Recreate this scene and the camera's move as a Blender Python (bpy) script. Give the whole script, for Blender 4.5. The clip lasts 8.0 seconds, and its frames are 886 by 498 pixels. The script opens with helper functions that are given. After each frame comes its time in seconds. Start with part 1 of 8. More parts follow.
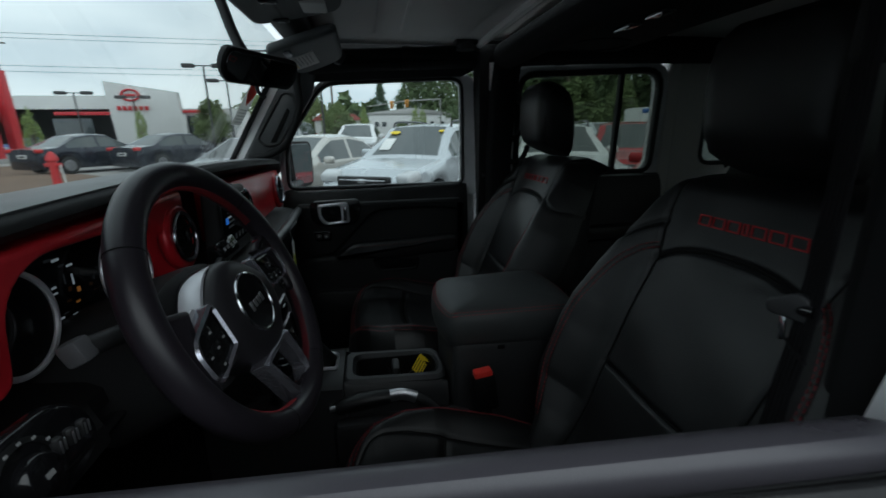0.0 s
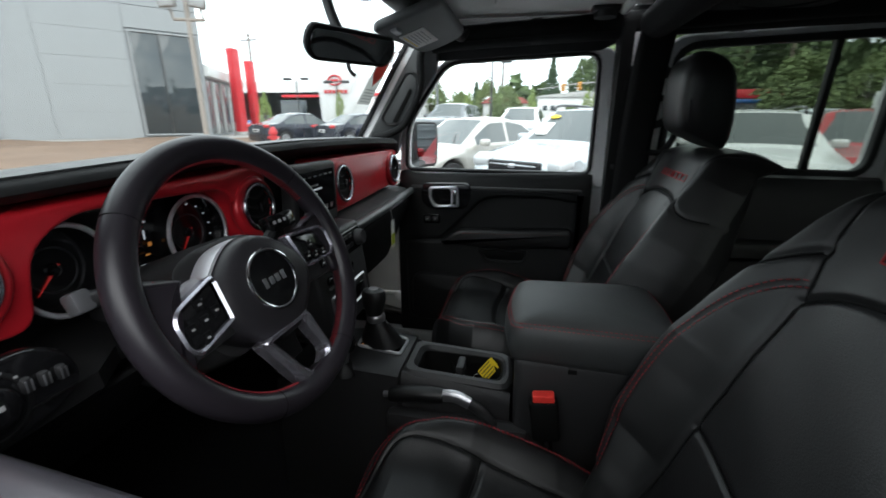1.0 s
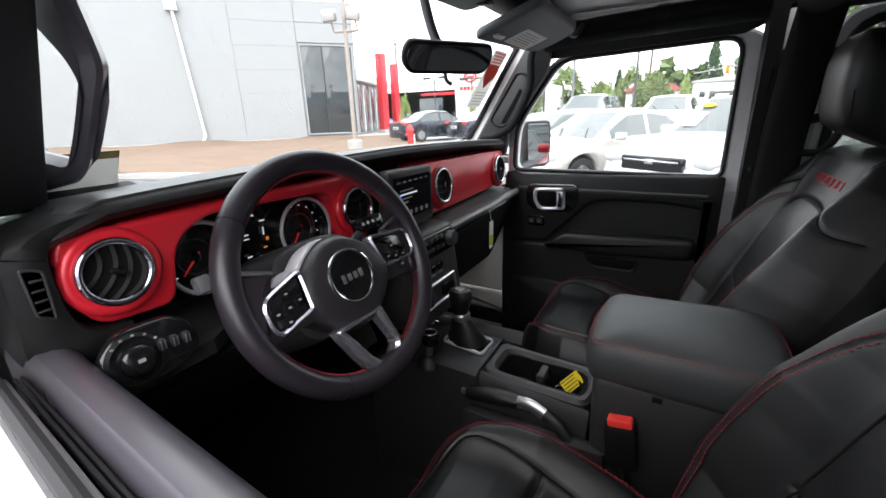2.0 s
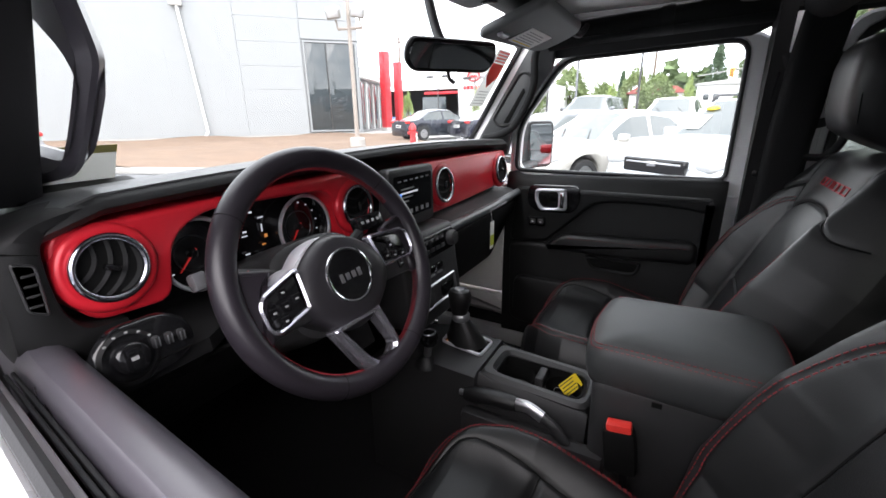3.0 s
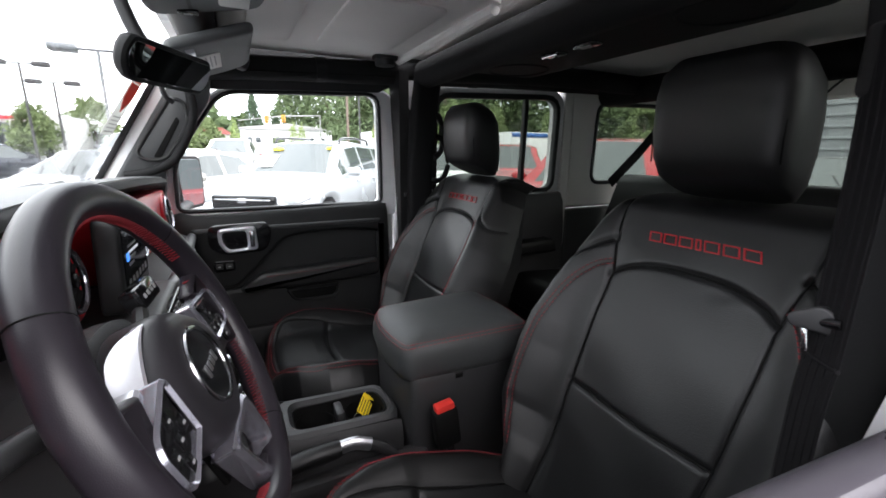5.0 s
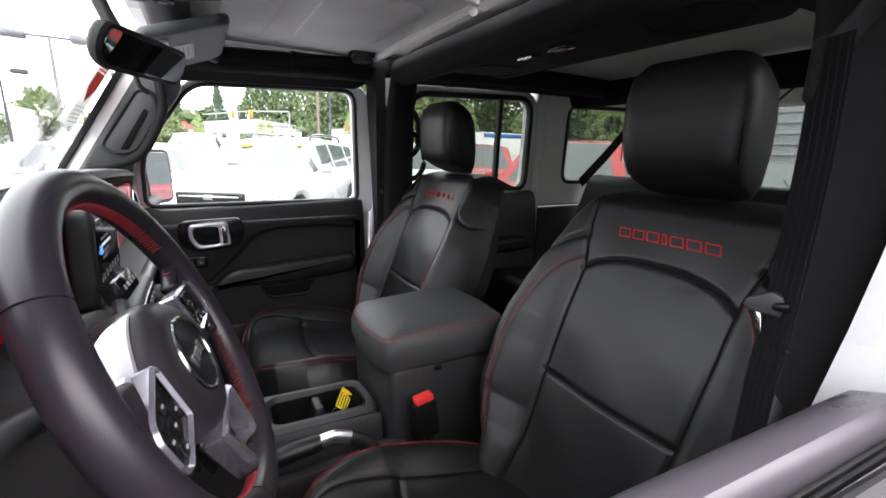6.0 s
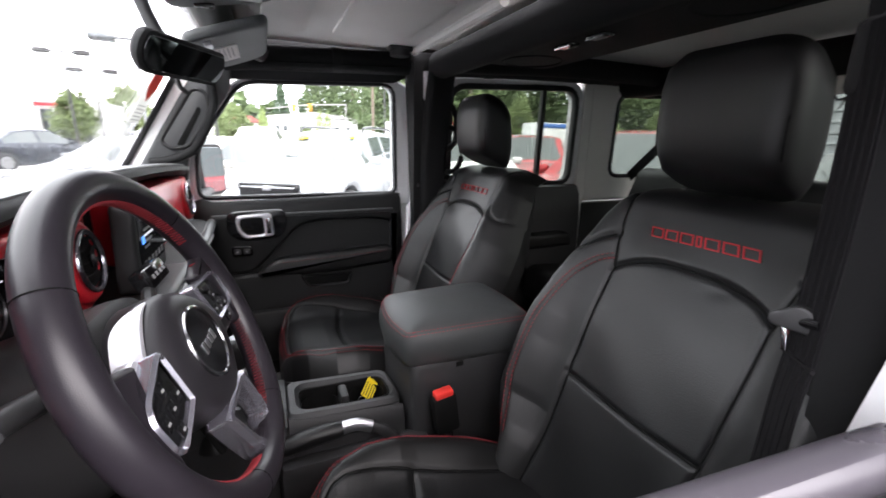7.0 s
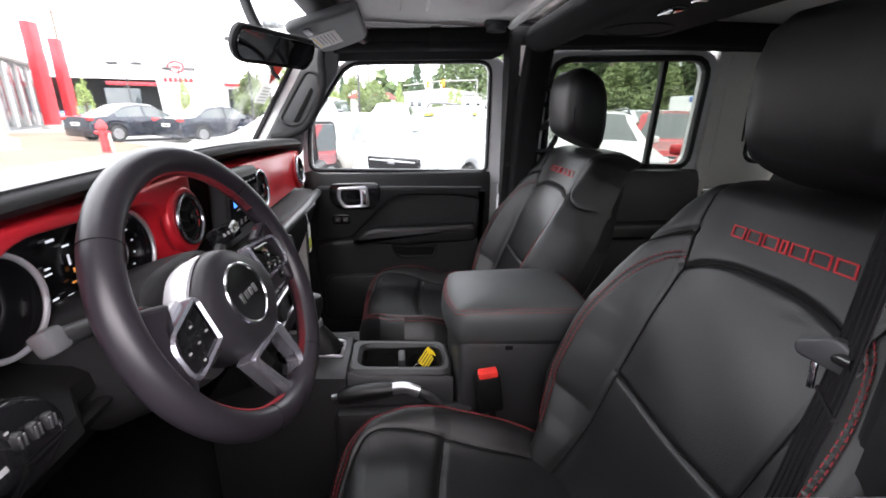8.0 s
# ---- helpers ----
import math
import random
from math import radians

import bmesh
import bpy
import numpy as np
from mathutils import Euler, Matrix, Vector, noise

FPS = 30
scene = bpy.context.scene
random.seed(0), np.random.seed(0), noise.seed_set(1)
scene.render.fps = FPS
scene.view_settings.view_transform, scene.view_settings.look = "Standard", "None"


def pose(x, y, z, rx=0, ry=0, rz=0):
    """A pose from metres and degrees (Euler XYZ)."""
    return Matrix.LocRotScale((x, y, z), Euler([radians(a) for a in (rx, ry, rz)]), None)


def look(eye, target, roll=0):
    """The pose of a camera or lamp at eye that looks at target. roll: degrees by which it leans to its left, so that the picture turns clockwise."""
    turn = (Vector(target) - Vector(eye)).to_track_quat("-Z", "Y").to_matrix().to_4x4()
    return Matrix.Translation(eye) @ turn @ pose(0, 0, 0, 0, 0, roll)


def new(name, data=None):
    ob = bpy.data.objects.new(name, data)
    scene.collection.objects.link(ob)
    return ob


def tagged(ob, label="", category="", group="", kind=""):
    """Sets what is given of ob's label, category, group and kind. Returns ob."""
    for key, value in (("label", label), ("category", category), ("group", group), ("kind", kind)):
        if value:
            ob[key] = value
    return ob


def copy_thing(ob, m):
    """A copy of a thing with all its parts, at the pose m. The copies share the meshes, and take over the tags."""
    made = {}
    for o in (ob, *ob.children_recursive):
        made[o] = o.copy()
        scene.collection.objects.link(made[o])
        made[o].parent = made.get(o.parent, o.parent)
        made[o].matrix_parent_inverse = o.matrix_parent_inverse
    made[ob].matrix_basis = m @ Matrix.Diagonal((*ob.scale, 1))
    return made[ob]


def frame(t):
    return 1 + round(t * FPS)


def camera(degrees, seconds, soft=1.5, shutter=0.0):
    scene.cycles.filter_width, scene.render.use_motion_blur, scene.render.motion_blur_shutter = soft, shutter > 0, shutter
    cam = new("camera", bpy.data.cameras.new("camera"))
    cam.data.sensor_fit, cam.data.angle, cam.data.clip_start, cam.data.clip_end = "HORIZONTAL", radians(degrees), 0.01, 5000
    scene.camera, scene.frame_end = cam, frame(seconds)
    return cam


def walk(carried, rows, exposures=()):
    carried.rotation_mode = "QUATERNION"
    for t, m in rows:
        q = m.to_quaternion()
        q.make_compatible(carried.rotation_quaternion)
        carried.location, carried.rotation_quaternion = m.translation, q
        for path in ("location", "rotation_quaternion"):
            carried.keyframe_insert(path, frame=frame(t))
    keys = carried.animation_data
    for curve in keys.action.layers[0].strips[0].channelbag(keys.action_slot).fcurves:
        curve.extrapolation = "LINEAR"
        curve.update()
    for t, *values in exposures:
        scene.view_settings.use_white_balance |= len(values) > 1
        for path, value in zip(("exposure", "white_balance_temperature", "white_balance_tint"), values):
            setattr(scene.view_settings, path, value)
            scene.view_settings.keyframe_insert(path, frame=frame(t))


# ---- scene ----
# World: x towards the rear of the car, y towards the passenger side, z up; y = 0 is the car's middle.
cam = camera(93.7, 8.0, soft=1.6, shutter=0.4)
METRES, EYE, TILT, LEAN, TURN = 0.87, 1.46, -15.5, 0.75, -10.4
ROWS = [
    (0.0, 0.0, 0.0, 0.0, 0.0, 0.0, 0.0),
    (0.5, 0.068, 0.0755, 0.0093, 9.15, -1.71, -2.6),
    (1.0, 0.1639, 0.1287, 0.0308, 20.84, -3.31, -6.78),
    (1.5, 0.2233, 0.1472, 0.0456, 30.49, -5.81, -8.11),
    (2.0, 0.2531, 0.1573, 0.0665, 38.34, -6.41, -8.77),
    (3.5, 0.2418, 0.1672, 0.0674, 37.75, -6.57, -10.41),
    (4.0, 0.1339, 0.1576, 0.0446, 21.25, -2.86, -7.66),
    (4.5, -0.0361, 0.1241, 0.0261, -4.72, 0.2, 0.03),
    (5.0, -0.1433, 0.0881, 0.0211, -15.44, 2.04, 2.95),
    (6.5, -0.1645, 0.0703, 0.0077, -19.48, 1.56, 2.96),
    (7.0, -0.1051, 0.062, 0.0188, -12.45, 0.87, 1.47),
    (7.5, -0.0196, 0.0544, 0.0244, -2.54, -2.37, -0.96),
    (8.0, 0.0389, 0.0406, 0.0268, 3.92, -2.45, -3.17),
]
EXPOSURES = [(0.0, -1.04, 6050, 4), (0.5, -0.14, 6200, 6), (1.0, 0.51, 6450, 10), (1.5, 0.96, 6600, 15), (2.0, 1.23, 6700, 18), (3.5, 1.38, 6700, 20), (4.0, 1.16, 6700, 18), (4.5, 1.21, 6700, 18), (5.0, 1.41, 6700, 19), (6.5, 1.81, 6800, 22), (7.5, 1.91, 6800, 22), (8.0, 1.94, 6800, 22)]
walk(cam, [(t, pose(0, -0.875, EYE, TILT, LEAN, TURN) @ pose(METRES * x, METRES * y, METRES * z, 90 + pitch, roll, yaw)) for t, x, y, z, yaw, pitch, roll in ROWS], EXPOSURES)

# ---- sky and sun: a bright overcast day ----
world = bpy.data.worlds.new("overcast_sky")
scene.world = world
world.use_nodes = True
wn, wl = world.node_tree.nodes, world.node_tree.links
wn.clear()
w_out, w_bg = wn.new("ShaderNodeOutputWorld"), wn.new("ShaderNodeBackground")
w_sky = wn.new("ShaderNodeTexSky")
w_sky.sky_type, w_sky.sun_disc = "NISHITA", False
w_sky.sun_elevation, w_sky.sun_rotation = radians(42), radians(201)
w_co, w_map, w_noise = wn.new("ShaderNodeTexCoord"), wn.new("ShaderNodeMapping"), wn.new("ShaderNodeTexNoise")
w_map.inputs["Scale"].default_value = (1.2, 1.2, 4.0)
w_noise.inputs["Scale"].default_value, w_noise.inputs["Detail"].default_value = 2.2, 7.0
w_ramp = wn.new("ShaderNodeValToRGB")
w_ramp.color_ramp.elements[0].position, w_ramp.color_ramp.elements[1].position = 0.36, 0.66
w_ramp.color_ramp.elements[0].color = (17.0, 19.0, 20.5, 1)
w_ramp.color_ramp.elements[1].color = (26.0, 27.5, 28.0, 1)
w_mix = wn.new("ShaderNodeMixRGB")
w_mix.inputs["Fac"].default_value = 0.9
wl.new(w_co.outputs["Generated"], w_map.inputs["Vector"])
wl.new(w_map.outputs["Vector"], w_noise.inputs["Vector"])
wl.new(w_noise.outputs["Fac"], w_ramp.inputs["Fac"])
wl.new(w_sky.outputs["Color"], w_mix.inputs["Color1"])
wl.new(w_ramp.outputs["Color"], w_mix.inputs["Color2"])
wl.new(w_mix.outputs["Color"], w_bg.inputs["Color"])
w_bg.inputs["Strength"].default_value = 0.1
wl.new(w_bg.outputs["Background"], w_out.inputs["Surface"])
sun = new("sun", bpy.data.lights.new("sun", "SUN"))
sun.data.energy, sun.data.angle, sun.data.color = 1.1, radians(60), (1.0, 0.97, 0.93)
sun.matrix_world = look((0, 0, 30), (Vector((0, 0, 30)) - Vector((0.266, -0.694, 0.669))))


# ---- mesh tools ----
ROOT = {}


def thing(name, at, label, category, group="", kind=""):
    """An Empty at the base of a thing; its parts hang under it."""
    ob = new(name)
    ob.empty_display_size = 0.05
    ob.matrix_world = pose(*at)
    ROOT[ob] = Vector(at)
    return tagged(ob, label, category, group, kind)


def raw(name, verts, faces, material, smooth=40, at=(0, 0, 0)):
    me = bpy.data.meshes.new(name)
    a = np.asarray(verts, dtype=float) - np.asarray(at, dtype=float)
    me.from_pydata(a.tolist(), [], [tuple(int(i) for i in f) for f in faces])
    me.validate()
    b = bmesh.new()
    b.from_mesh(me)
    bmesh.ops.recalc_face_normals(b, faces=b.faces)
    b.to_mesh(me)
    b.free()
    if smooth:
        me.shade_smooth()
        me.set_sharp_from_angle(angle=radians(smooth))
    if material:
        me.materials.append(material)
    return new(name, me)


def part(name, geo, material, parent, label="", smooth=40):
    """One mesh under a thing or under a part; geo holds verts and faces in world metres."""
    at = ROOT[parent]
    ob = raw(name, geo[0], geo[1], material, smooth, at)
    ob.parent = parent
    ROOT[ob] = at
    return tagged(ob, label)


def solo(name, geo, material, label, category, group="", kind="", smooth=40):
    """A thing, or a piece of the setting, that is one mesh."""
    c = np.asarray(geo[0], dtype=float)
    at = Vector(((c[:, 0].min() + c[:, 0].max()) / 2, (c[:, 1].min() + c[:, 1].max()) / 2, c[:, 2].min()))
    ob = raw(name, geo[0], geo[1], material, smooth, at)
    ob.matrix_world = pose(*at)
    ROOT[ob] = at
    return tagged(ob, label, category, group, kind)


def join(*geos):
    vs, fs, n = [], [], 0
    for v, f in geos:
        v = np.asarray(v, dtype=float)
        vs.append(v)
        fs += [[i + n for i in q] for q in f]
        n += len(v)
    return np.concatenate(vs), fs


def moved(geo, m):
    v = np.asarray(geo[0], dtype=float)
    a = np.array(m)
    return v @ a[:3, :3].T + a[:3, 3], geo[1]


def loft(rings, caps=True, closed=False):
    """Skin over closed rings of equal point count."""
    n = len(rings[0])
    v = np.concatenate([np.asarray(r, dtype=float) for r in rings])
    f = []
    m = len(rings)
    for i in range(m if closed else m - 1):
        a, b = i * n, ((i + 1) % m) * n
        for j in range(n):
            k = (j + 1) % n
            f.append((a + j, a + k, b + k, b + j))
    if caps and not closed:
        f.append(tuple(range(n)))
        f.append(tuple((m - 1) * n + j for j in range(n)))
    return v, f


def grid(fn, us, vs):
    v = np.array([fn(a, b) for b in vs for a in us], dtype=float)
    n = len(us)
    f = [(j * n + i, j * n + i + 1, (j + 1) * n + i + 1, (j + 1) * n + i) for j in range(len(vs) - 1) for i in range(n - 1)]
    return v, f


def inset(poly, d):
    """A closed 2D outline moved inwards by d."""
    p = np.asarray(poly, dtype=float)
    area = 0.5 * np.sum(p[:, 0] * np.roll(p[:, 1], -1) - np.roll(p[:, 0], -1) * p[:, 1])
    s = 1 if area > 0 else -1
    e1 = p - np.roll(p, 1, 0)
    e2 = np.roll(p, -1, 0) - p
    e1 /= np.linalg.norm(e1, axis=1)[:, None] + 1e-12
    e2 /= np.linalg.norm(e2, axis=1)[:, None] + 1e-12
    n1 = np.stack([-e1[:, 1], e1[:, 0]], 1) * s
    n2 = np.stack([-e2[:, 1], e2[:, 0]], 1) * s
    m = n1 + n2
    m /= np.maximum(0.5, (m * n1).sum(1))[:, None]
    return p + m * d


def round_poly(poly, r, seg=4):
    """Round the corners of a 2D outline. r: one radius, or one for each corner."""
    p = [np.array(q, dtype=float) for q in poly]
    n = len(p)
    rr = r if isinstance(r, (list, tuple)) else [r] * n
    out = []
    for i in range(n):
        a, b, c = p[i - 1], p[i], p[(i + 1) % n]
        u, v = a - b, c - b
        lu, lv = np.linalg.norm(u), np.linalg.norm(v)
        d = min(rr[i], 0.48 * lu, 0.48 * lv)
        s, t = b + u / lu * d, b + v / lv * d
        for k in range(seg + 1):
            q = k / seg
            out.append((1 - q) ** 2 * s + 2 * q * (1 - q) * b + q * q * t)
    return np.array(out)


def prism(poly, place, depth, bevel=0.002, seg=2):
    """A slab: a 2D outline carried by place(a, b, d) through depth, with rounded rims."""
    rings = []
    steps = [k / seg for k in range(seg + 1)]
    for k in steps:
        ang = k * math.pi / 2
        rings.append((inset(poly, bevel * (1 - math.sin(ang))), bevel * (1 - math.cos(ang))))
    for k in steps[::-1]:
        ang = k * math.pi / 2
        rings.append((inset(poly, bevel * (1 - math.sin(ang))), depth - bevel * (1 - math.cos(ang))))
    return loft([[place(a, b, d) for a, b in r] for r, d in rings])


def surround(outer, inner, place, depth, bevel=0.003):
    """A frame between two outlines of equal point count."""
    o, i = np.asarray(outer), np.asarray(inner)
    rings = [(inset(o, bevel), 0), (o, bevel), (o, depth - bevel), (inset(o, bevel), depth), (inset(i, -bevel), depth), (i, depth - bevel), (i, bevel), (inset(i, -bevel), 0)]
    return loft([[place(a, b, d) for a, b in r] for r, d in rings], closed=True)


def rbox(c, size, r=0.005, seg=2, turn=None):
    """A rounded box. turn: a matrix applied about its centre."""
    b = bmesh.new()
    bmesh.ops.create_cube(b, size=1.0)
    bmesh.ops.scale(b, vec=size, verts=b.verts)
    if r > 0:
        bmesh.ops.bevel(b, geom=list(b.edges), offset=min(r, 0.49 * min(size)), segments=seg, profile=0.5, affect="EDGES")
    b.verts.index_update()
    v = np.array([x.co[:] for x in b.verts])
    f = [[x.index for x in q.verts] for q in b.faces]
    b.free()
    m = Matrix.Translation(c) @ (turn.to_4x4() if turn is not None else Matrix())
    return moved((v, f), m)


def smooth_path(pts, n):
    """Catmull-Rom through pts, n points in all."""
    p = np.array(pts, dtype=float)
    q = np.concatenate([[2 * p[0] - p[1]], p, [2 * p[-1] - p[-2]]])
    out = []
    for s in np.linspace(0, len(p) - 1 - 1e-9, n):
        i, t = int(s), s - int(s)
        a, b, c, d = q[i], q[i + 1], q[i + 2], q[i + 3]
        out.append(0.5 * (2 * b + (c - a) * t + (2 * a - 5 * b + 4 * c - d) * t * t + (3 * b - a - 3 * c + d) * t ** 3))
    return np.array(out)


def curve2(pts, n=40):
    return smooth_path([(a, b, 0) for a, b in pts], n)[:, :2]


def tube(pts, r, seg=10, closed=False, flat=1.0, up=(0, 0, 1)):
    """A round or flattened bar along pts; r is one radius or one for each point."""
    p = np.array(pts, dtype=float)
    n = len(p)
    rr = np.broadcast_to(np.asarray(r, dtype=float), (n,))
    tan = np.roll(p, -1, 0) - np.roll(p, 1, 0) if closed else np.gradient(p, axis=0)
    rings = []
    ref = np.array(up, dtype=float)
    for i in range(n):
        t = tan[i] / (np.linalg.norm(tan[i]) + 1e-12)
        side = np.cross(t, ref)
        if np.linalg.norm(side) < 1e-3:
            side = np.cross(t, (1, 0, 0.3))
        side /= np.linalg.norm(side)
        nrm = np.cross(side, t)
        ang = np.arange(seg) * 2 * math.pi / seg
        rings.append(p[i] + rr[i] * (np.cos(ang)[:, None] * side + flat * np.sin(ang)[:, None] * nrm))
    return loft(rings, closed=closed)


def lathe(profile, m, seg=32):
    """Turn (radius, height) pairs about z, then place by m."""
    rings = []
    for r, h in profile:
        a = np.arange(seg) * 2 * math.pi / seg
        rings.append(np.stack([r * np.cos(a), r * np.sin(a), np.full(seg, h)], 1))
    return moved(loft(rings), m)


def torus(R, r, m, seg=40, sub=10, squash=1.0):
    rings = []
    for i in range(seg):
        a = 2 * math.pi * i / seg
        b = np.arange(sub) * 2 * math.pi / sub
        rad = R + r * np.cos(b)
        rings.append(np.stack([rad * math.cos(a), rad * math.sin(a), squash * r * np.sin(b)], 1))
    return moved(loft(rings, closed=True), m)


def stitches(pts, length=0.0055, gap=0.004, r=0.0009):
    """A row of short raised threads along a dense path."""
    p = np.array(pts, dtype=float)
    seg = np.linalg.norm(np.diff(p, axis=0), axis=1)
    s = np.concatenate([[0], np.cumsum(seg)])
    geos = []
    pos = 0.0
    while pos + length < s[-1]:
        ends = [np.array([np.interp(q, s, p[:, k]) for k in range(3)]) for q in (pos, pos + length)]
        geos.append(tube(ends, r, seg=5))
        pos += length + gap
    return join(*geos)


def axes(origin, xa, za):
    """A frame with its z along za and its x near xa."""
    z = Vector(za).normalized()
    x = Vector(xa)
    x = (x - z * x.dot(z)).normalized()
    y = z.cross(x)
    return Matrix(((x.x, y.x, z.x, origin[0]), (x.y, y.y, z.y, origin[1]), (x.z, y.z, z.z, origin[2]), (0, 0, 0, 1)))


# ---- materials ----
def material(name, base, rough=0.5, metal=0.0, grain=0.0, scale=200.0, stain=0.12, stain_scale=6.0, bump=0.0, kind="noise", spec=0.5, coat=0.0, per_object=0.0, emit=None, strength=0.0):
    """A surface: base colour broken by a coarse and a fine noise, with fine relief."""
    m = bpy.data.materials.new(name)
    m.use_nodes = True
    n, l = m.node_tree.nodes, m.node_tree.links
    b = n["Principled BSDF"]
    b.inputs["Roughness"].default_value, b.inputs["Metallic"].default_value = rough, metal
    b.inputs["Specular IOR Level"].default_value, b.inputs["Coat Weight"].default_value = spec, coat
    b.inputs["Coat Roughness"].default_value = 0.08
    co = n.new("ShaderNodeTexCoord")
    coarse, fine = n.new("ShaderNodeTexNoise"), n.new("ShaderNodeTexVoronoi" if kind == "leather" else "ShaderNodeTexNoise")
    coarse.inputs["Scale"].default_value, coarse.inputs["Detail"].default_value = stain_scale, 6
    fine.inputs["Scale"].default_value = scale
    l.new(co.outputs["Object"], coarse.inputs["Vector"])
    l.new(co.outputs["Object"], fine.inputs["Vector"])
    fine_out = fine.outputs["Distance"] if kind == "leather" else fine.outputs["Fac"]
    add = n.new("ShaderNodeMath")
    add.operation = "MULTIPLY_ADD"
    l.new(coarse.outputs["Fac"], add.inputs[0])
    add.inputs[1].default_value = 2 * stain
    add.inputs[2].default_value = 1 - stain
    add2 = n.new("ShaderNodeMath")
    add2.operation = "MULTIPLY_ADD"
    l.new(fine_out, add2.inputs[0])
    add2.inputs[1].default_value = 2 * grain
    l.new(add.outputs[0], add2.inputs[2])
    value = add2.outputs[0]
    if per_object:
        info, pad = n.new("ShaderNodeObjectInfo"), n.new("ShaderNodeMath")
        pad.operation = "MULTIPLY_ADD"
        l.new(info.outputs["Random"], pad.inputs[0])
        pad.inputs[1].default_value = per_object
        l.new(value, pad.inputs[2])
        value = pad.outputs[0]
    mul = n.new("ShaderNodeVectorMath")
    mul.operation = "SCALE"
    mul.inputs[0].default_value = base
    l.new(value, mul.inputs["Scale"])
    l.new(mul.outputs[0], b.inputs["Base Color"])
    rr = n.new("ShaderNodeMath")
    rr.operation = "MULTIPLY_ADD"
    l.new(coarse.outputs["Fac"], rr.inputs[0])
    rr.inputs[1].default_value, rr.inputs[2].default_value = 0.16, max(0.02, rough - 0.08)
    if rough > 0.12:
        l.new(rr.outputs[0], b.inputs["Roughness"])
    if bump:
        bp = n.new("ShaderNodeBump")
        bp.inputs["Strength"].default_value, bp.inputs["Distance"].default_value = min(1.0, bump), 0.001
        l.new(fine_out, bp.inputs["Height"])
        l.new(bp.outputs[0], b.inputs["Normal"])
    if emit:
        b.inputs["Emission Color"].default_value, b.inputs["Emission Strength"].default_value = (*emit, 1), strength
    return m


def pane_material(name, tint, gloss=0.9):
    """Thin flat glass: clear or tinted, with its mirror shine rising towards grazing angles."""
    m = bpy.data.materials.new(name)
    m.use_nodes = True
    n, l = m.node_tree.nodes, m.node_tree.links
    n.clear()
    out, mix, tr, gl, lw, pw, ad = (n.new("ShaderNode" + k) for k in ("OutputMaterial", "MixShader", "BsdfTransparent", "BsdfGlossy", "LayerWeight", "Math", "Math"))
    tr.inputs["Color"].default_value = (*tint, 1)
    gl.inputs["Roughness"].default_value = 0.02
    gl.inputs["Color"].default_value = (gloss, gloss, gloss, 1)
    lw.inputs["Blend"].default_value = 0.5
    pw.operation, ad.operation = "POWER", "MULTIPLY_ADD"
    pw.inputs[1].default_value = 4.5
    ad.inputs[1].default_value, ad.inputs[2].default_value = 0.75, 0.03
    l.new(lw.outputs["Facing"], pw.inputs[0])
    l.new(pw.outputs[0], ad.inputs[0])
    l.new(ad.outputs[0], mix.inputs[0])
    l.new(tr.outputs[0], mix.inputs[1])
    l.new(gl.outputs[0], mix.inputs[2])
    l.new(mix.outputs[0], out.inputs["Surface"])
    return m


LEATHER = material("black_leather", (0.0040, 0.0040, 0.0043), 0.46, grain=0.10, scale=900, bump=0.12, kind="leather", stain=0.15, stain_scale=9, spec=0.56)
# door trim plastic, darkened in its colour for bolsters and passenger panel in shade
TRIM_SHADED = material("door_trim_black", (0.0105, 0.0108, 0.0113), 0.52, grain=0.12, scale=1300, bump=0.2, stain=0.12, stain_scale=8, spec=0.32)
# armrest leather, paler than the seats: window sheen on its top put into colour
ARM_LEATHER_LIT = material("armrest_leather_lit", (0.034, 0.0360, 0.0365), 0.56, grain=0.10, scale=900, bump=0.10, kind="leather", stain=0.12, stain_scale=9, spec=0.62)
LEATHER_PANEL = material("black_leather_perforated", (0.0062, 0.0065, 0.0070), 0.44, grain=0.14, scale=520, bump=0.18, kind="leather", stain=0.12, stain_scale=9, spec=0.5)
WHEEL_LEATHER = material("wheel_leather", (0.019, 0.016, 0.0205), 0.36, grain=0.10, scale=1100, bump=0.06, kind="leather", stain=0.12, stain_scale=14, spec=0.42)
HUB_LEATHER = material("hub_leather", (0.019, 0.0175, 0.0205), 0.40, grain=0.10, scale=1100, bump=0.06, kind="leather", stain=0.12, stain_scale=14)
BLACK_PLASTIC = material("black_grained_plastic", (0.0230, 0.0230, 0.0240), 0.45, grain=0.12, scale=1300, bump=0.3, stain=0.12, stain_scale=8)
# dash plastic with the shade below the top put into its colour
DASH_SHADED = material("dash_plastic_shaded", (0.0085, 0.0085, 0.0089), 0.60, grain=0.12, scale=1100, bump=0.3, stain=0.12, stain_scale=7, spec=0.28)
# the same soft plastic, paler: reflected windshield sky put into its colour
SOFT_LIT = material("soft_plastic_lit", (0.052, 0.054, 0.056), 0.42, grain=0.12, scale=1100, bump=0.2, stain=0.10, stain_scale=7, spec=0.5)
# the same trim plastic, paler: sky light on the driver's cap put into colour
TRIM_LIT = material("door_cap_plastic", (0.070, 0.065, 0.076), 0.30, grain=0.12, scale=1500, bump=0.08, kind="leather", stain=0.1, stain_scale=8)
GLOSS_BLACK = material("gloss_black", (0.008, 0.008, 0.009), 0.12, grain=0.02, scale=300, stain=0.05)
